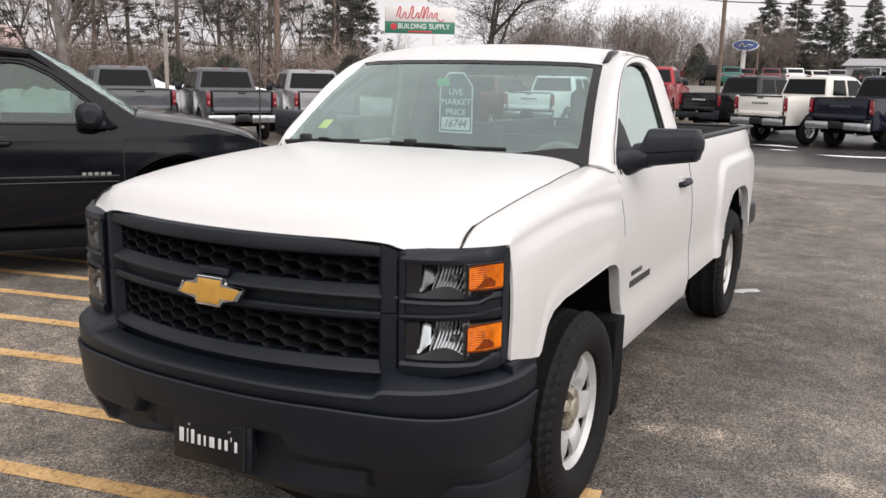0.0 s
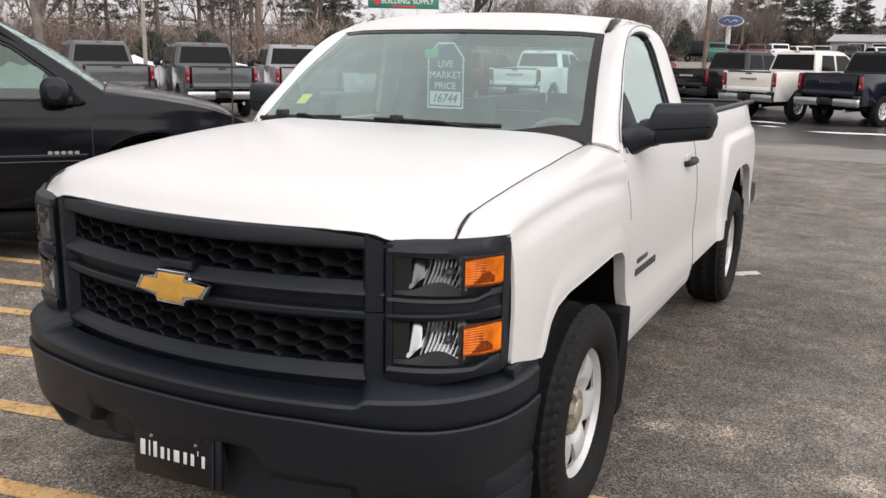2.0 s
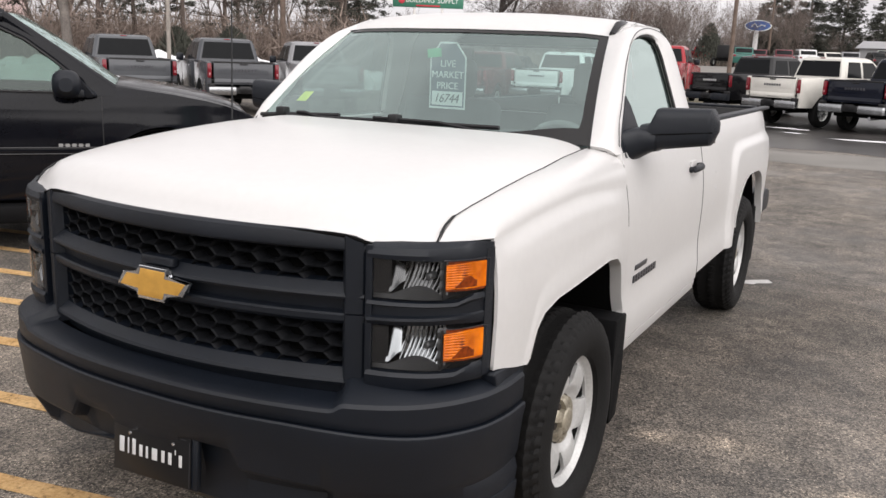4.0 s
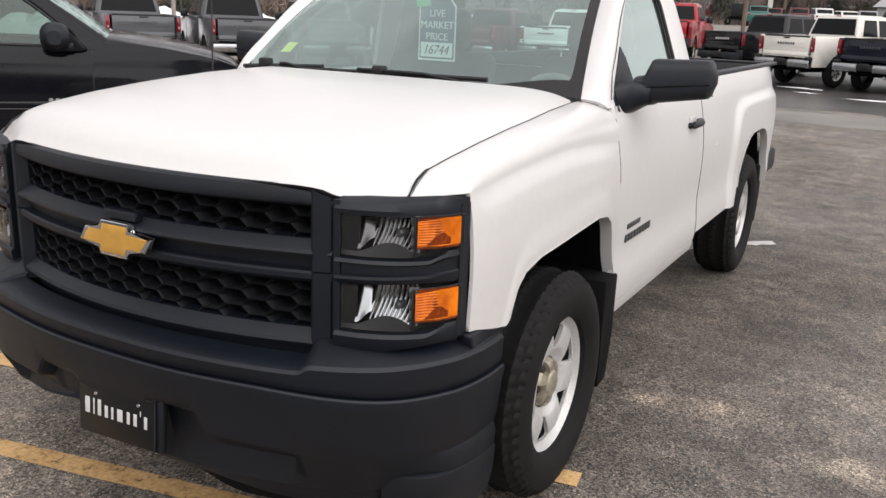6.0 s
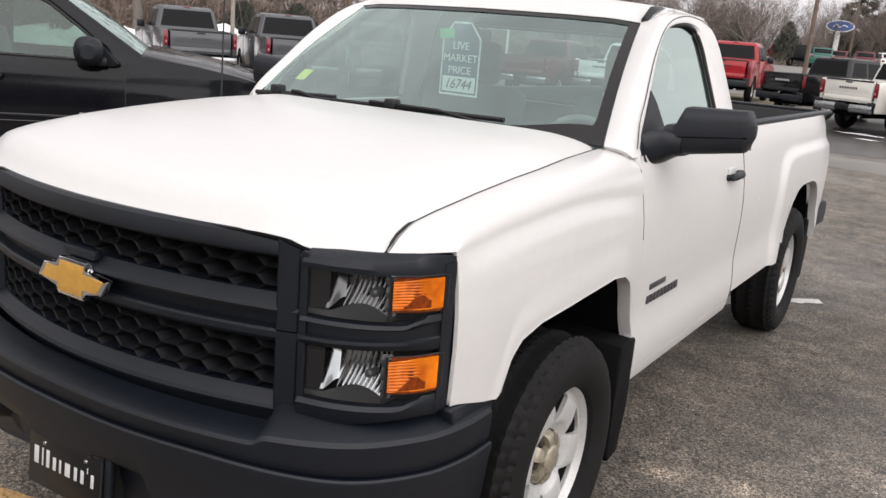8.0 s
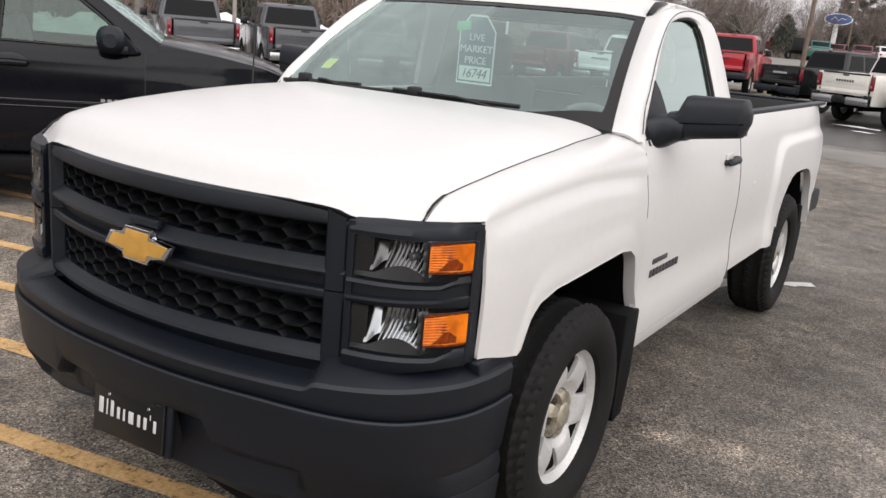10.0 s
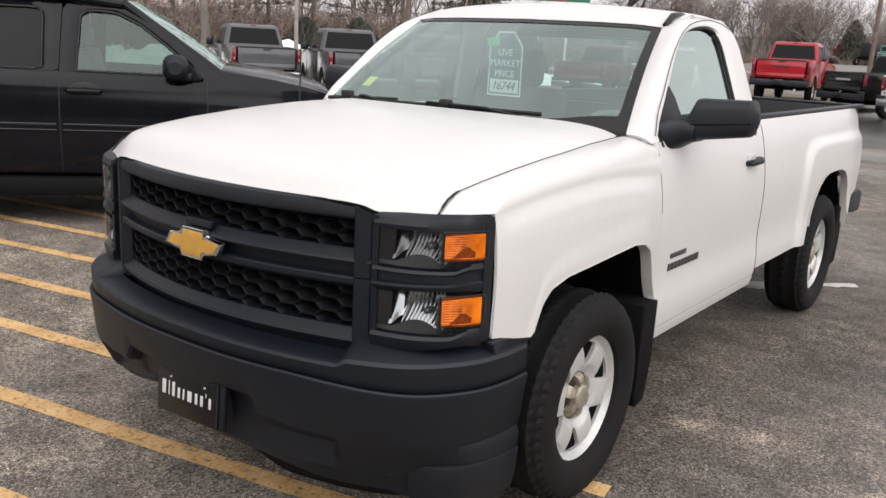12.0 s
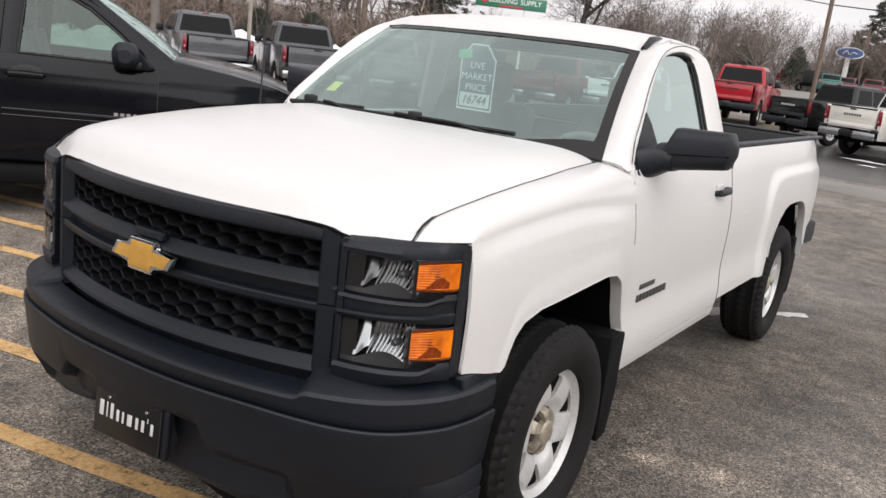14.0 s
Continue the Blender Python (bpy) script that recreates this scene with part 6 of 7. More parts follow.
for x in (-0.45, 0.45):
    for y in (-1.60, -2.60):
        s2 = new("seat")
        s2.parent = suv
        part("seat_back", box((0.52, 0.16, 0.68), (x, y - 0.18, 1.10), 0.06, Matrix.Rotation(radians(12), 4, "X"), 3), SEAT, s2)
        part("seat_cushion", box((0.52, 0.52, 0.20), (x, y + 0.12, 0.78), 0.06, None, 3), SEAT, s2)
        part("headrest", box((0.26, 0.10, 0.19), (x, y - 0.26, 1.54), 0.045, None, 3), SEAT, s2)
part("dashboard", box((1.6, 0.45, 0.30), (0, -0.85, 1.12), 0.06), DASH, suv)
for s in (1, -1):
    m = new("door_mirror")
    m.parent = suv
    flip = (lambda b: b) if s > 0 else mirrored
    bm = bmesh.new()
    rows = []
    for i in range(11):
        t = i / 10
        k = math.sin(math.pi * lerp(0.16, 0.93, t)) ** 0.5
        ring = []
        for q in range(20):
            a = 2 * math.pi * q / 20
            c, d = math.cos(a), math.sin(a)
            ring.append((lerp(0.99, 1.20, t), -0.97 + 0.105 * k * math.copysign(abs(c) ** 0.78, c), 1.335 + 0.110 * k * math.copysign(abs(d) ** 0.78, d)))
        rows.append(ring)
    vs2 = add_grid(bm, rows, close=True)
    bm.faces.new(vs2[0][::-1])
    bm.faces.new(vs2[-1])
    part("housing", flip(bm), BLACK_PLASTIC, m)
    part("arm", flip(box((0.10, 0.20, 0.07), (0.99, -0.94, 1.262), 0.02)), BLACK_PLASTIC, m)
    part("mirror_base", flip(prism([(-1.06, 1.235), (-0.80, 1.225), (-0.74, 1.245), (-0.86, 1.36), (-0.93, 1.42), (-1.02, 1.40)], 0.925, 0.995, "x", 0.02)), BLACK_PLASTIC, m)
    for y in (-1.70, -2.66):
        h = part("door_handle", flip(tube([(suv_x(y, 1.11) - 0.01, y - 0.14, 1.108), (suv_x(y, 1.11) + 0.024, y - 0.12, 1.110), (suv_x(y, 1.11) + 0.032, y, 1.112), (suv_x(y, 1.11) + 0.024, y + 0.12, 1.110), (suv_x(y, 1.11) - 0.01, y + 0.14, 1.108)], [0.018, 0.026, 0.029, 0.026, 0.018], 10)), SUV_PAINT, suv)
        part("handle_cup", flip(oval_cup(suv_x(y, 1.11) - 0.002, y, 1.122)), DARK_PLASTIC, h)
    for y0, y1 in ((-1.875, -0.76), (-2.84, -1.925)):
        strip = part("rub_strip", flip(prism([(y0, 0.792), (y1, 0.792), (y1, 0.834), (y0, 0.834)], suv_x(-1.8, 0.81) - 0.01, suv_x(-1.8, 0.81) + 0.004, "x", 0.003)), SUV_PAINT, suv, "body-side moulding")
        for z in (0.788, 0.838):
            part("bead", flip(tube([(suv_x(y, z) + 0.003, y, z) for y in np.linspace(y0, y1, 10)], 0.006, 6)), GLOSS_BLACK, strip)
    # Board made deeper and blacker to stand in for shade under the SUV.
    part("running_board", flip(box((0.16, 2.3, 0.15), (0.93, -1.75, 0.315), 0.03)), RUBBER_FLAP, suv)
    far_wheel(suv, (s * 0.86, SUV_FRONT, 0.395), s < 0)
    far_wheel(suv, (s * 0.86, SUV_REAR, 0.395), s < 0)
    part("headlamp", flip(box((0.26, 0.14, 0.16), (0.69, 0.50, 0.97), 0.03)), CHROME, suv)
    for y in (-1.899, -2.864, -0.7185):
        part("door_gap", flip(tube([(suv_x(y, z) - 0.004, y, z) for z in np.linspace(0.44, 1.26, 12)], 0.006, 5)), DARK_PLASTIC, suv)
bm = prism([(-0.937 + x, 0.856 + z) for x, z in comb([0.030] * 5, [0.012] * 5, 0.019, 0.002)], suv_x(-0.9, 0.84) - 0.002, suv_x(-0.9, 0.84) + 0.005, "x")
part("nameplate", bm, GALV, suv, "chrome wordmark bars")


# ---------------------------------------------------------------- plain unseen walls, added to close the place behind the camera
UNSEEN_WALL = material("unseen_wall_grey", (0.16, 0.155, 0.15), 0.7, vary=0.15, scale=0.6, fine=8)
whole("wall_south", box((70, 0.4, 5.5), (-4, -19, 2.75), 0.02), UNSEEN_WALL, "added plain grey wall, unseen behind the lot", "wall", "structure")
whole("wall_east", box((0.4, 30, 5.0), (24, -4, 2.5), 0.02), UNSEEN_WALL, "added plain grey wall, unseen beside the lot", "wall", "structure")
# ---------------------------------------------------------------- trees and woods
class Mesh:
    """Gathers many small tubes and blades quickly."""

    def __init__(self):
        self.v, self.f = [], []

    def limb(self, a, b, ra, rb, sides=4):
        d = (b - a)
        if d.length < 1e-6:
            return
        d = d.normalized()
        p = d.orthogonal().normalized()
        q = d.cross(p)
        n = len(self.v)
        for c, r in ((a, ra), (b, rb)):
            for k in range(sides):
                t = 2 * math.pi * k / sides
                self.v.append(tuple(c + r * (math.cos(t) * p + math.sin(t) * q)))
        for k in range(sides):
            j = (k + 1) % sides
            self.f.append((n + k, n + j, n + sides + j, n + sides + k))

    def blade(self, a, b, w, rng):
        d = b - a
        s = d.cross(Vector((rng.uniform(-1, 1), rng.uniform(-1, 1), rng.uniform(-1, 1))))
        if s.length < 1e-6:
            return
        s = s.normalized() * w
        n = len(self.v)
        self.v += [tuple(a - s), tuple(a + s), tuple(b)]
        self.f.append((n, n + 1, n + 2))

    def add(self, other, m):
        n = len(self.v)
        arr = np.array(other.v)
        mm = np.array(m)
        self.v += [tuple(p) for p in arr @ mm[:3, :3].T + mm[:3, 3]]
        self.f += [tuple(i + n for i in f) for f in other.f]

    def mesh(self, name, mat):
        me = bpy.data.meshes.new(name)
        me.from_pydata(self.v, [], self.f)
        me.materials.append(mat)
        me.polygons.foreach_set("use_smooth", [True] * len(me.polygons))
        return me


def bare_tree(rng, height, spread=0.55, depth=5, trunk=0.16, lean=0.0, first=0.25):
    """A leafless broadleaf: trunk and limbs in one mesh, the fine twigs in another."""
    wood, twigs = Mesh(), Mesh()

    def grow(p, d, length, r, level):
        steps = 3 if level < 3 else 2
        for i in range(steps):
            d = (d + Vector((rng.gauss(0, 0.13), rng.gauss(0, 0.13), rng.gauss(0.03, 0.08)))).normalized()
            q = p + d * length / steps
            r2 = r * (0.86 if level else 0.90)
            if level < 3:
                wood.limb(p, q, r, r2, 6 if level < 2 else 3)
            else:
                twigs.blade(p, q, max(r, 0.012) * 1.3, rng)
            if level < depth and (level or i >= 1):
                for _ in range(1 if level else 2):
                    side = Vector((rng.gauss(0, 1), rng.gauss(0, 1), rng.gauss(0.25, 0.4))).normalized()
                    nd = (d * (1 - spread) + side * spread).normalized()
                    grow(q, nd, length * rng.uniform(0.55, 0.78), r2 * rng.uniform(0.45, 0.62), level + 1)
            p, r = q, r2
        if level < depth:
            for _ in range(2):
                nd = (d + Vector((rng.gauss(0, 0.45), rng.gauss(0, 0.45), rng.gauss(0.1, 0.3)))).normalized()
                grow(p, nd, length * rng.uniform(0.55, 0.72), r * 0.7, level + 1)

    grow(Vector((0, 0, -0.1)), Vector((lean, 0, 1)).normalized(), height * 0.40, trunk, 0)
    return wood, twigs


def pine_tree(rng, height, trunk=0.18, start=0.25, reach=0.22, dense=1.0, droop=0.0):
    """A pine: straight trunk, tiers of limbs, clumps of needles."""
    wood, needles = Mesh(), Mesh()
    p = Vector((0, 0, -0.1))
    n = 14
    for i in range(n):
        q = Vector((rng.gauss(0, 0.012) * height / 6, rng.gauss(0, 0.012) * height / 6, height * (i + 1) / n))
        wood.limb(p, q, trunk * (1 - i / n * 0.85), trunk * (1 - (i + 1) / n * 0.85), 7)
        p = q
    z = start * height
    while z < height * 0.985:
        t = (z - start * height) / (height * (1 - start))
        span = height * reach * (1 - t) ** 0.8 * rng.uniform(0.7, 1.15) + 0.25
        for _ in range(rng.randint(3, 5)):
            a = rng.uniform(0, 2 * math.pi)
            tip = Vector((math.cos(a) * span, math.sin(a) * span, z + span * rng.uniform(-0.15 - droop, 0.30 - droop)))
            base = Vector((0, 0, z))
            wood.limb(base, tip, trunk * 0.18 * (1 - t) + 0.012, 0.008, 3)
            for k in range(max(2, int(7 * dense * span / 2))):
                s = rng.uniform(0.35, 1.0)
                c = base.lerp(tip, s) + Vector((rng.gauss(0, 0.18), rng.gauss(0, 0.18), rng.gauss(0.05, 0.10))) * (span / 2.2 + 0.2)
                for _ in range(20):
                    b = c + Vector((rng.gauss(0, 0.10), rng.gauss(0, 0.10), rng.gauss(0, 0.05)))
                    needles.blade(b, b + Vector((rng.gauss(0, 1), rng.gauss(0, 1), rng.gauss(0.2, 0.5))).normalized() * rng.uniform(0.12, 0.26), 0.035, rng)
        z += height * 0.030 / max(0.6, dense)
    return wood, needles


def plant(name, made, at, label, category, mats, turn=0.0, group=""):
    t = thing(name, label, category, at, turn, group)
    for pname, me, mat in zip(("trunk", "crown"), made, mats):
        ob = new(pname, me.mesh(pname, mat))
        ob.parent = t
    return t


rng = random.Random(12)
# the wide bare tree beyond the windscreen, and others like it
plant("bare_tree", bare_tree(random.Random(4), 13.5, 0.72, 6, 0.34), (-28.1, 60.3, 0), "wide-spreading bare broadleaf tree", "tree", (BARK_DARK, BARK_DARK))
plant("bare_tree", bare_tree(random.Random(5), 9.5, 0.55, 5, 0.20), (-18.6, 84, 0), "tall bare tree with an open crown", "tree", (BARK_GREY, TWIG))
plant("bare_tree", bare_tree(random.Random(6), 8.8, 0.5, 5, 0.18), (-24.5, 80, 0), "bare broadleaf tree at the wood's edge", "tree", (BARK_GREY, TWIG))
plant("bare_tree", bare_tree(random.Random(9), 9.0, 0.5, 5, 0.18), (-31, 73, 0), "bare broadleaf tree at the wood's edge", "tree", (BARK, TWIG))
plant("bare_tree", bare_tree(random.Random(7), 11.5, 0.5, 5, 0.24, 0.05), (-31.5, 23.5, 0), "grey-barked bare tree behind the parked row", "tree", (BARK_GREY, TWIG))
plant("bare_tree", bare_tree(random.Random(8), 10.5, 0.45, 5, 0.16), (-36, 26, 0), "slender bare tree behind the parked row", "tree", (BARK, TWIG))
plant("bare_tree", bare_tree(random.Random(18), 11, 0.5, 5, 0.17), (-40, 23, 0), "slender bare tree behind the parked row", "tree", (BARK, TWIG))
# dark conifer beside the hoarding
plant("conifer_tree", pine_tree(random.Random(3), 13.5, 0.20, 0.06, 0.20, 1.5, 0.1), (-34.5, 50.5, 0), "dark full conifer beside the roadside sign", "tree", (BARK, NEEDLE))
# open pines with bare lower trunks, on the left of the lot
for k, (x, y, h) in enumerate(((-33, 32, 15), (-30, 36, 16), (-37, 30, 16), (-28.5, 40, 15), (-40, 35, 17), (-44, 29, 16), (-35.5, 38, 17), (-47, 24, 15), (-31, 44, 14))):
    plant("pine_tree", pine_tree(random.Random(30 + k), h, 0.15, 0.20, 0.19, 0.58), (x, y, 0), "tall open pine with a bare lower trunk", "tree", (BARK, NEEDLE), k * 41, "pines behind the lot")
# three tall pines beyond the far dealer's sign
for k, (x, y, h) in enumerate(((-15.9, 121, 15.0), (-12.4, 122, 16.5), (-8.2, 123, 16.0), (-3.2, 116, 14), (2.0, 121, 15), (-18.5, 124, 11))):
    plant("pine_tree", pine_tree(random.Random(50 + k), h * 0.92, 0.26, 0.14, 0.26, 1.8, 0.10), (x, y, 0), "tall dark pine beyond the road", "tree", (BARK_GREY, NEEDLE), k * 57, "far pines")


def bush(rng, height, width, count, blade=0.05):
    m = Mesh()
    for _ in range(count):
        t = rng.random() ** 0.7
        a = rng.uniform(0, 2 * math.pi)
        r = width / 2 * (1 - t) ** 0.6 * math.sqrt(rng.random()) * rng.uniform(0.8, 1.15)
        c = Vector((r * math.cos(a), r * math.sin(a), t * height))
        m.blade(c, c + Vector((rng.gauss(0, 0.12), rng.gauss(0, 0.12), rng.uniform(0.15, 0.45))), blade, rng)
    return m


for k, (x, y, h, w) in enumerate(((-17.6, 88, 5.4, 4.4), (-22.4, 87, 5.0, 4.4), (-27.7, 29.9, 2.3, 3.6), (-29.5, 28.1, 2.2, 3.2), (-22.6, 33.2, 2.5, 3.6), (-20.9, 34.6, 2.3, 3.2))):
    t = thing("evergreen_bush", "dark evergreen bush with an upright outline", "bush", (x, y, 0))
    ob = new("foliage", bush(random.Random(70 + k), h, w, 5200).mesh("foliage", NEEDLE))
    ob.parent = t
    part("stem", tube([(0, 0, -0.05), (0, 0, h * 0.5)], [0.07, 0.03], 6), BARK, t)

# far woods: one mass of bare stems and twigs, with evergreens among them
templates = [bare_tree(random.Random(90 + k), 10, 0.42, 4, 0.11) for k in range(7)]
wood_all, twig_all = Mesh(), Mesh()
for i in range(218):
    a = rng.uniform(-64, 14) if i < 150 else (rng.uniform(-24, -6) if i < 215 else rng.uniform(-64, -34))
    if a < -34 and i % 2:
        continue
    d = rng.uniform(92, 150) if a > -34 else rng.uniform(52, 90)
    x, y = 2 + d * math.sin(radians(a)), -3 + d * math.cos(radians(a))
    s = rng.uniform(0.85, 1.35) if a < -34 else (rng.uniform(0.50, 0.82) if i < 150 else rng.uniform(0.8, 1.15))
    m = pose(x, y, 0, 0, 0, rng.uniform(0, 360)) @ Matrix.Diagonal((s * 0.8, s * 0.8, s, 1))
    w, t = templates[rng.randrange(7)]
    wood_all.add(w, m)
    twig_all.add(t, m)
ob = new("far_woods", wood_all.mesh("far_woods", BARK))
tagged(ob, "mass of bare grey-brown trunks beyond the lot", "woods", kind="stuff")
ob = new("far_twigs", twig_all.mesh("far_twigs", TWIG))
tagged(ob, "haze of bare brown twigs over the far woods", "woods", kind="stuff")
brush = Mesh()
for _ in range(44000):
    a = rng.uniform(-66, 16)
    d = rng.uniform(84, 135) if a > -33 else rng.uniform(44, 80)
    x, y = 2 + d * math.sin(radians(a)), -3 + d * math.cos(radians(a))
    h = rng.uniform(1.2, 4.8) * (0.62 if a > -33 else 0.90)
    p = Vector((x, y, -0.05))
    q = p + Vector((rng.gauss(0, 1.1), rng.gauss(0, 1.1), h))
    brush.blade(p, q, rng.uniform(0.018, 0.05), rng)
    if rng.random() < 0.6:
        c = p.lerp(q, rng.uniform(0.4, 0.8))
        brush.blade(c, c + Vector((rng.gauss(0, 0.9), rng.gauss(0, 0.9), rng.uniform(0.2, 1.1))), 0.04, rng)
ob = new("underbrush", brush.mesh("underbrush", BRUSH))
tagged(ob, "dense brown winter underbrush below the trees", "brush", kind="stuff")
evergreen = Mesh()
far_pine = [pine_tree(random.Random(140 + k), 9, 0.14, 0.10, 0.20, 0.9, 0.1)[1] for k in range(2)]
for _ in range(18):
    a = rng.uniform(-34, 14)
    d = rng.uniform(118, 160) if a > -34 else rng.uniform(66, 95)
    s = rng.uniform(0.6, 1.1)
    evergreen.add(far_pine[rng.randrange(2)], pose(2 + d * math.sin(radians(a)), -3 + d * math.cos(radians(a)), 0, 0, 0, rng.uniform(0, 360)) @ Matrix.Diagonal((s, s, s, 1)))
ob = new("far_evergreens", evergreen.mesh("far_evergreens", NEEDLE))
tagged(ob, "dark evergreens scattered in the far woods", "woods", kind="stuff")
# a low wooded ridge on the horizon
bm = bmesh.new()
rows = []
for k in range(121):
    a = radians(lerp(-95, 60, k / 120))
    h = step(-0.75, -0.15, a) * 10 + 1 + 9 * step(-0.75, -0.15, a) * noise.noise(Vector((k * 0.06, 2.0, 0))) + 2.0 * noise.noise(Vector((k * 0.5, 7.0, 0)))
    rows.append([(d * math.sin(a), d * math.cos(a), z) for d, z in ((300, -0.5), (340, h * 0.55), (420, h + 3), (520, -1))])
add_grid(bm, rows)
whole("ridge", bm, material("wooded_ridge", (0.085, 0.080, 0.078), 1.0, vary=0.35, scale=0.03, fine=0.5), "low wooded ridge on the horizon", "hill", "structure")


# ---------------------------------------------------------------- poles, cables, signs
def utility_pole(at, height, lean, label, arm=True, thick=0.15):
    t = thing("utility_pole", label, "utility pole", (*at, 0))
    top = (lean, 0, height)
    part("post", tube([(0, 0, -0.2), (lean * 0.5, 0, height * 0.5), top], [thick, thick * 0.88, thick * 0.72], 12), POLE_WOOD, t)
    if arm:
        part("crossarm", box((2.2, 0.10, 0.12), (lean, 0, height - 0.7), 0.01), POLE_WOOD, t)
        for x in (-1.0, -0.4, 0.4, 1.0):
            part("insulator", lathe([(0.0, 0.16), (0.03, 0.15), (0.05, 0.10), (0.03, 0.06), (0.05, 0.03), (0.03, 0)], (lean + x, 0, height - 0.64), 10, "z"), GALV, t)
    return t


utility_pole((-6.85, 43.2), 12.5, 0.05, "brown wooden utility pole behind the parked row", True, 0.115)
utility_pole((-26.2, 31.9), 12.0, 0.05, "weathered wooden utility pole by the parked row")
utility_pole((-19.9, 68.0), 5.6, 0.25, "thin grey leaning pole beyond the lot", False, 0.10)
utility_pole((-15.6, 112.0), 9.6, 0.1, "pale distant utility pole beside the dealer's sign", True, 0.17)
t = thing("guard_post", "pale weathered post at the edge of the lot", "post", (-20.4, 18.8, 0))
part("post", tube([(0, 0, -0.1), (0.02, 0, 3.15)], [0.075, 0.065], 10), material("pale_post", (0.30, 0.27, 0.24), 0.9, vary=0.2), t)
part("cap", lathe([(0, 0.03), (0.06, 0.02), (0.072, 0)], (0.02, 0, 3.15), 10, "z"), GALV, t)


def cable(a, b, sag, r=0.014):
    a, b = Vector(a), Vector(b)
    bm = tube([a.lerp(b, k / 24) - Vector((0, 0, sag * 4 * (k / 24) * (1 - k / 24))) for k in range(25)], r, 5)
    whole("overhead_cable", bm, DARK_PLASTIC, "thin black overhead cable", "cable", "structure")


cable((-26.2, 31.9, 8.9), (-6.85, 43.2, 5.80), 0.4, 0.024)
cable((-6.85, 43.2, 5.80), (40, 60.0, 5.9), 0.45, 0.028)
cable((-6.85, 43.2, 11.8), (40, 50.0, 11.0), 0.6, 0.02)

sign = thing("roadside_sign", "white and green hoarding of a building supplier on posts", "sign", (-27.75, 48.9, 0), 30.3)
part("board_white", box((4.7, 0.22, 0.95), (0, 0, 5.92), 0.02), material("sign_white", (0.66, 0.62, 0.60), 0.5, vary=0.05), sign)
part("board_green", box((4.7, 0.22, 0.75), (0, 0, 5.06), 0.02), material("sign_green", (0.03, 0.16, 0.10), 0.5, vary=0.1), sign)
SIGN_RED = material("sign_red", (0.50, 0.02, 0.04), 0.5, vary=0.1)
bm = bmesh.new()
STROKES = ((-1.45, 0.34), (-1.05, 0.16), (-0.62, 0.36), (-0.20, 0.15), (0.12, 0.34), (0.40, 0.34), (0.72, 0.15), (1.05, 0.15))
script = []
for x, tall in STROKES:
    script += [(x - 0.14, -0.125, 5.72), (x + 0.30 * tall, -0.125, 5.76 + 2 * tall), (x + 0.10 + 0.20 * tall, -0.125, 5.74 + 1.3 * tall), (x + 0.06, -0.125, 5.74)]
add_tube(bm, even(curve_through(script + [(1.38, -0.125, 5.50), (1.62, -0.125, 5.62)], 6), 160), 0.036, 5)
part("script_mark", bm, SIGN_RED, sign, "red flowing script shape")
part("red_arc", box((1.6, 0.02, 0.10), (0.0, -0.12, 4.80), 0.02), SIGN_RED, sign)
part("red_disc", lathe([(0, 0.02), (0.20, 0.02), (0.22, 0)], (0, 0, 0), 18, "z"), SIGN_RED, sign).matrix_basis = pose(-1.75, -0.115, 5.12, 90, 0, 0)
for text, x in (("BUILDING", -0.52), ("SUPPLY", 1.32)):
    words("printed_words", text, 0.46, PAPER, sign, pose(x, -0.125, 5.14, 90, 0, 0) @ Matrix.Diagonal((0.92, 1, 1, 1)))
for x in (-0.9, 0.95):
    part("post", box((0.16, 0.16, 4.8), (x, 0, 2.35), 0.02), material("white_post", (0.62, 0.60, 0.58), 0.6, vary=0.05), sign)

pylon = thing("dealer_sign", "blue oval dealer sign on a pale pylon", "sign", (-16.6, 109, 0), 9)
oval = [(math.cos(a), math.sin(a)) for a in np.linspace(0, 2 * math.pi, 40)[:-1]]
part("oval_rim", prism([(1.55 * x, 6.45 + 0.66 * z) for x, z in oval], -0.15, 0.15, "y", 0.02), PAPER, pylon)
part("oval_face", prism([(1.42 * x, 6.45 + 0.56 * z) for x, z in oval], -0.17, -0.15, "y"), material("oval_blue", (0.03, 0.09, 0.30), 0.3), pylon)
part("script_bar", tube(even(curve_through([(-0.75, -0.18, 6.32), (-0.35, -0.18, 6.68), (-0.1, -0.18, 6.30), (0.35, -0.18, 6.55), (0.8, -0.18, 6.42)]), 20), 0.06, 5), PAPER, pylon)
part("pylon", box((0.55, 0.35, 5.9), (-0.15, 0, 2.9), 0.03), material("pylon_grey", (0.50, 0.49, 0.48), 0.5, vary=0.06), pylon)


# ---------------------------------------------------------------- the far lot, on rising ground, with its buildings and vehicles
RISE = 1.55


def far_z(x, y):
    """Height of the ground beyond the near rows."""
    return RISE * step(50, 72, y) * step(-30, -19, x)


bm = bmesh.new()
add_grid(bm, [[(x, y, far_z(x, y) + 0.008 if y < 130 else -0.1) for x in np.linspace(-32, 70, 35)] for y in np.linspace(49, 131, 42)])
whole("far_lot", bm, DRY, "pale gravel lot on rising ground across the lane", "ground", "structure")

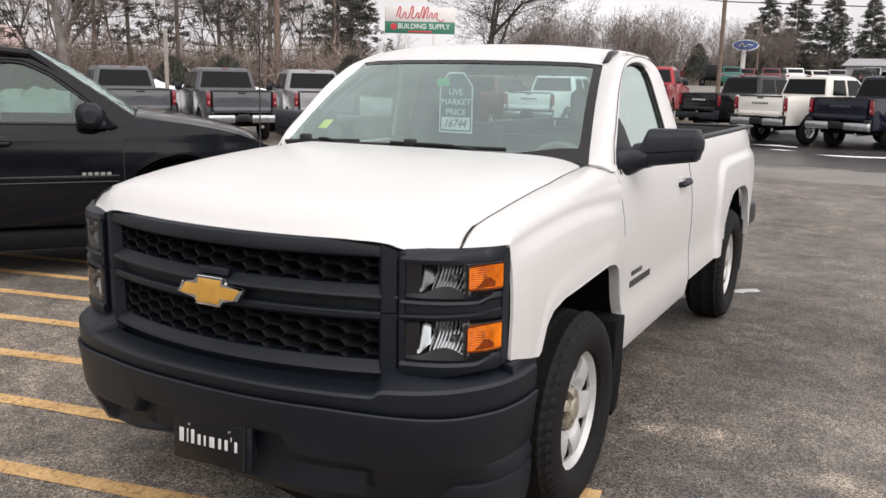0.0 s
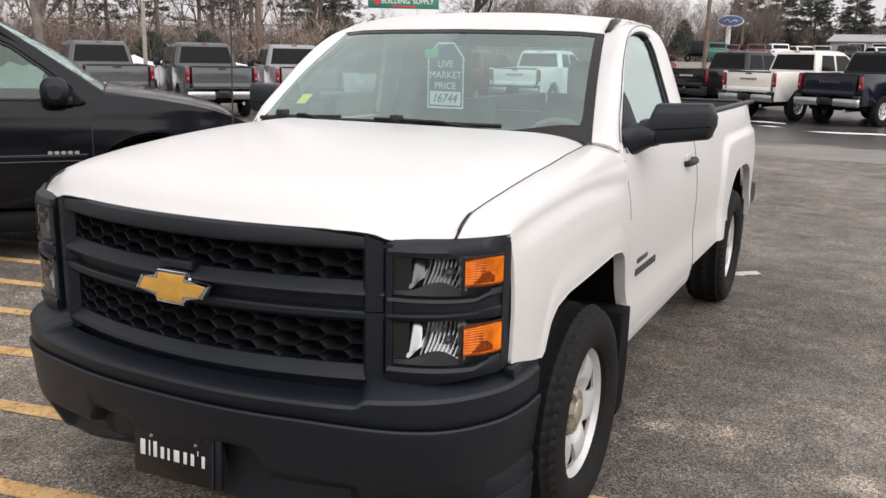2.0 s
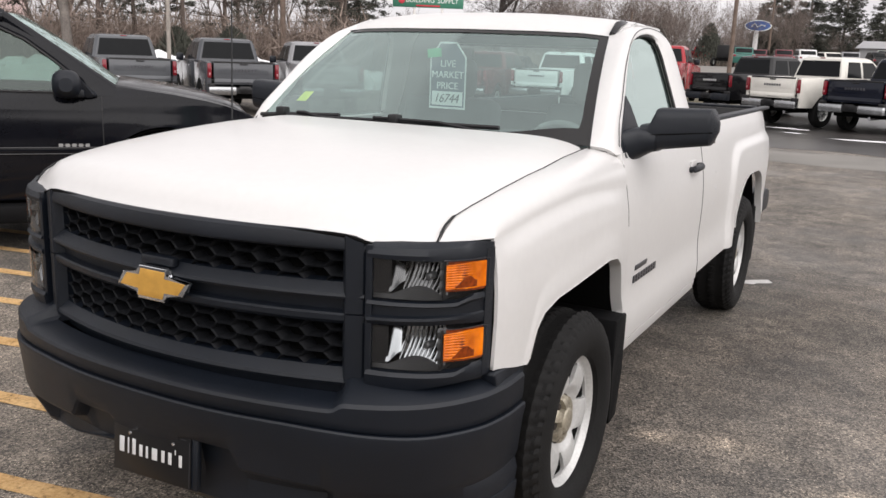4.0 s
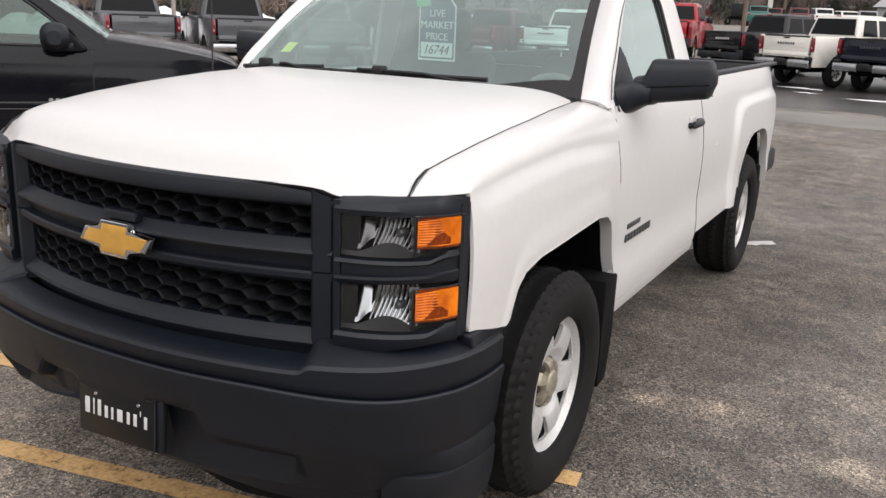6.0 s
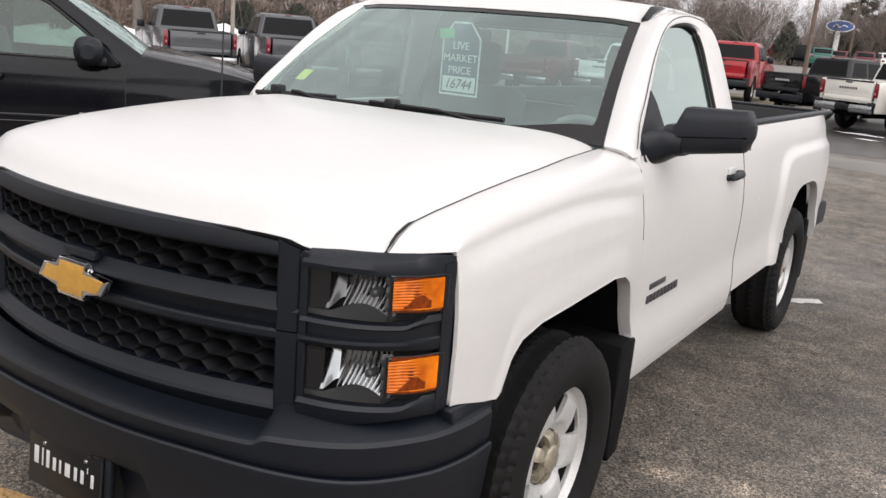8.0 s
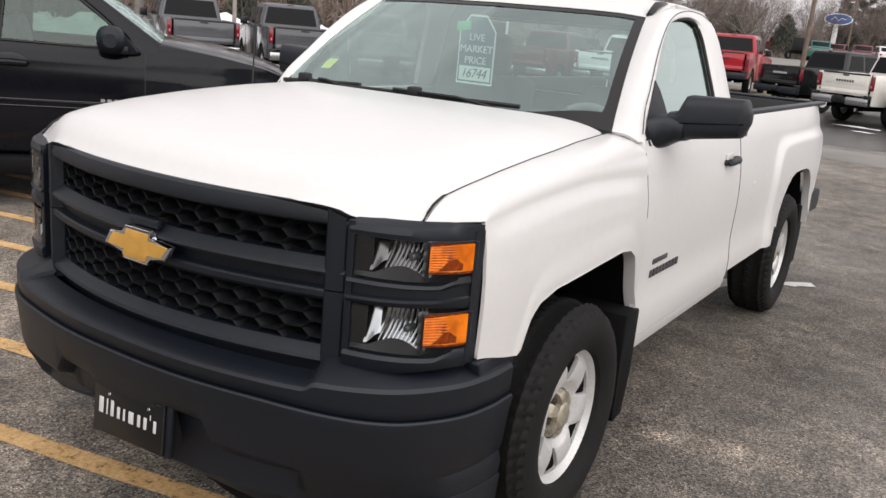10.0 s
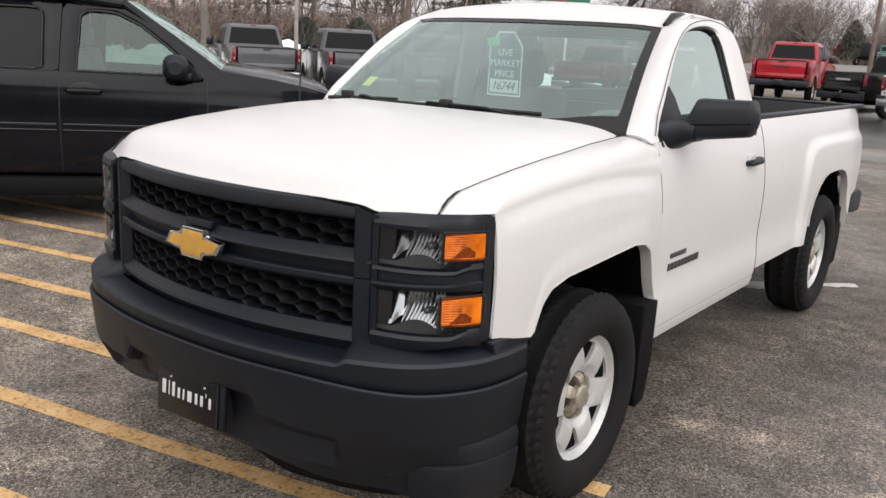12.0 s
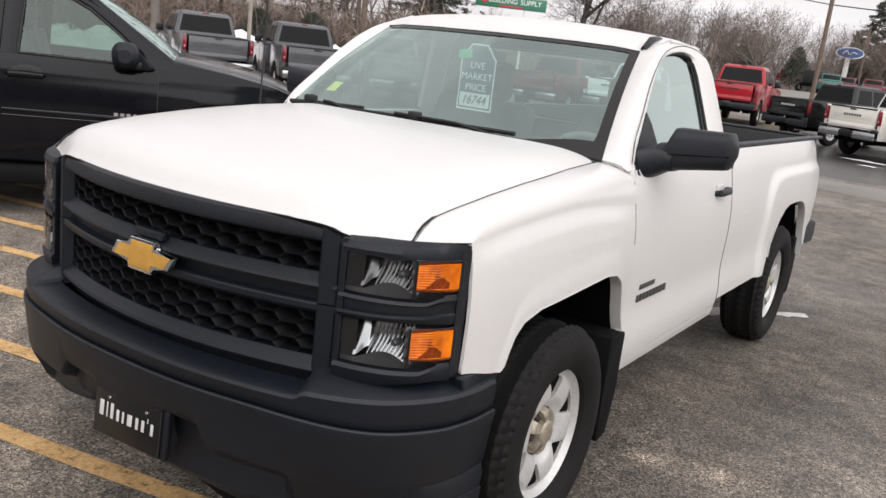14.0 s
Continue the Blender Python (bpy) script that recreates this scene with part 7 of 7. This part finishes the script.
def house(name, label, at, turn, size, wall, roof, windows, pitch=1.0, doors=()):
    t = thing(name, label, "building", (*at, far_z(*at)), turn)
    w, d, h = size
    part("wall", box((w, d, h), (0, 0, h / 2), 0.02), wall, t)
    if pitch:
        part("roof", prism([(-d / 2 - 0.4, h), (d / 2 + 0.4, h), (0, h + pitch)], -w / 2 - 0.4, w / 2 + 0.4, "x", 0.03), roof, t)
    else:
        part("roof", box((w + 0.8, d + 0.8, 0.45), (0, 0, h + 0.2), 0.05), roof, t)
    for x, z, ww, hh in windows:
        win = part("window", box((ww, 0.10, hh), (x, -d / 2 - 0.02, z), 0.01), PAPER, t)
        part("pane", box((ww - 0.16, 0.04, hh - 0.16), (x, -d / 2 - 0.07, z), 0.005), DARK_GLASS, win)
    for x, ww, hh in doors:
        part("door", box((ww, 0.10, hh), (x, -d / 2 - 0.03, hh / 2), 0.02), DARK_PLASTIC, t)
    return t


house("dealer_building", "low grey showroom with a flat roof", (8.9, 100), -4, (26, 10, 2.3), material("grey_cladding", (0.24, 0.24, 0.245), 0.7, vary=0.1), material("pale_fascia", (0.34, 0.34, 0.35), 0.6, vary=0.1), [(-10.5, 1.5, 1.6, 1.3), (-8.3, 1.5, 1.6, 1.3), (-4.0, 1.5, 3.0, 1.5), (0, 1.5, 3.0, 1.5), (4, 1.5, 3.0, 1.5), (8, 1.5, 3.4, 1.5)], 0.85, [(-6.2, 1.2, 2.1)])
house("far_house", "pale house with a red roof behind bare trees", (-55.7, 34), 52, (8, 8, 3.0), material("pale_siding", (0.52, 0.48, 0.46), 0.8, vary=0.08), material("red_roof", (0.44, 0.33, 0.31), 0.8, vary=0.2), [(-2.4, 1.6, 1.3, 1.2), (0, 1.6, 1.3, 1.2)], 1.8, [(2, 1.0, 2.1)])
house("far_house", "small white house among the trees", (-38.2, 48.4), 38, (8, 6, 2.2), material("white_siding", (0.62, 0.60, 0.58), 0.8, vary=0.06), material("snowy_shingles", (0.46, 0.45, 0.45), 0.9, vary=0.2), [(-2.6, 1.3, 1.2, 1.0), (2.4, 1.3, 1.2, 1.0)], 0.9, [(0, 1.0, 2.1)])


def small_car(label, body, at, turn, high=0.0):
    t = thing("parked_car", label, "car", (*at, far_z(*at)), turn, "distant cars")
    side = [(-2.2, 0.35), (-2.25, 0.85 + high), (-1.7, 1.0 + high), (1.1, 1.0 + high), (2.1, 0.82 + high), (2.25, 0.4)] + arc_notch(1.35, 0.38, 0.34) + arc_notch(-1.35, 0.38, 0.34)
    part("body", prism(side, -0.90, 0.90, "x", 0.06), body, t)
    part("roof", prism([(-1.75, 0.98 + high), (-1.25, 1.45 + 1.4 * high), (0.35, 1.47 + 1.4 * high), (1.15, 0.98 + high)], -0.74, 0.74, "x", 0.08), body, t)
    for s in (-1, 1):
        part("side_window", prism([(-1.50, 1.02 + high), (-1.15, 1.38 + 1.3 * high), (0.28, 1.40 + 1.3 * high), (0.90, 1.02 + high)], s * 0.735, s * 0.752, "x"), FAR_GLASS, t)
        part("tail_lamp", box((0.22, 0.06, 0.16), (s * 0.72, -2.22, 0.82 + high), 0.02), RED_LENS, t)
        for y in (-1.35, 1.35):
            far_wheel(t, (s * 0.80, y, 0.395), s < 0)
    part("rear_glass", box((1.25, 0.03, 0.42), (0, -1.52, 1.22 + 1.2 * high), 0.01, Matrix.Rotation(radians(-42), 4, "X")), FAR_GLASS, t)
    return t


TEAL_P, WHITE_P, MAROON_P = paint("teal_paint", (0.03, 0.11, 0.09)), paint("far_white_paint", (0.62, 0.62, 0.62)), paint("far_maroon_paint", (0.10, 0.02, 0.025))
small_car("teal car parked across the road", TEAL_P, (-11.75, 74), 12, 0.12)
ROW = ((-11.4, 80, MAROON_P, "maroon car in a distant row"), (-9.5, 80.5, MAROON_P, "maroon car in a distant row"), (-7.9, 82, WHITE_P, "white car in a distant row"), (-6.2, 84, IVORY_P, "cream car in a distant row"), (-4.4, 84, SILVER_P, "silver car in a distant row"), (-2.2, 84.5, BLACK_P, "black car in a distant row"), (0.2, 84, WHITE_P, "white car in a distant row"), (2.6, 84, MAROON_P, "maroon car in a distant row"), (5.4, 85, SILVER_P, "silver car in a distant row"), (-31, 62, WHITE_P, "white car by the snow bank"), (-27.5, 64, BLACK_P, "dark car by the snow bank"))
for k, (x, y, p, l) in enumerate(ROW):
    small_car(l, p, (x, y), 4 + 7 * k % 22, 0.1 + 0.05 * (k % 3))
far_pickup("small red pickup across the lane", RED_P, (-18.3, 88), 10, chrome=True, lift=far_z(-18.9, 88))
far_pickup("white pickup by the snow bank", WHITE_P, (-16.4, 92), 8, chrome=True, lift=far_z(-16.4, 92))
dump = thing("dump_trailer", "dark high-sided dump body with a white cab", "truck", (-14.1, 80, far_z(-14.1, 80)), -20)
part("dump_bed", prism([(-0.9, 0.8), (-0.9, 1.9), (0.9, 1.9), (0.8, 0.8)], -0.65, 0.65, "x", 0.05), DARK_PLASTIC, dump)
part("cab", box((1.2, 1.0, 1.2), (-0.4, 1.6, 1.2), 0.15), WHITE_P, dump)
part("chassis", box((1.0, 3.4, 0.3), (0, 0.5, 0.65), 0.03), WELL, dump)
for s in (-1, 1):
    for y in (-0.9, 2.2):
        far_wheel(dump, (s * 0.9, y, 0.395), s < 0)
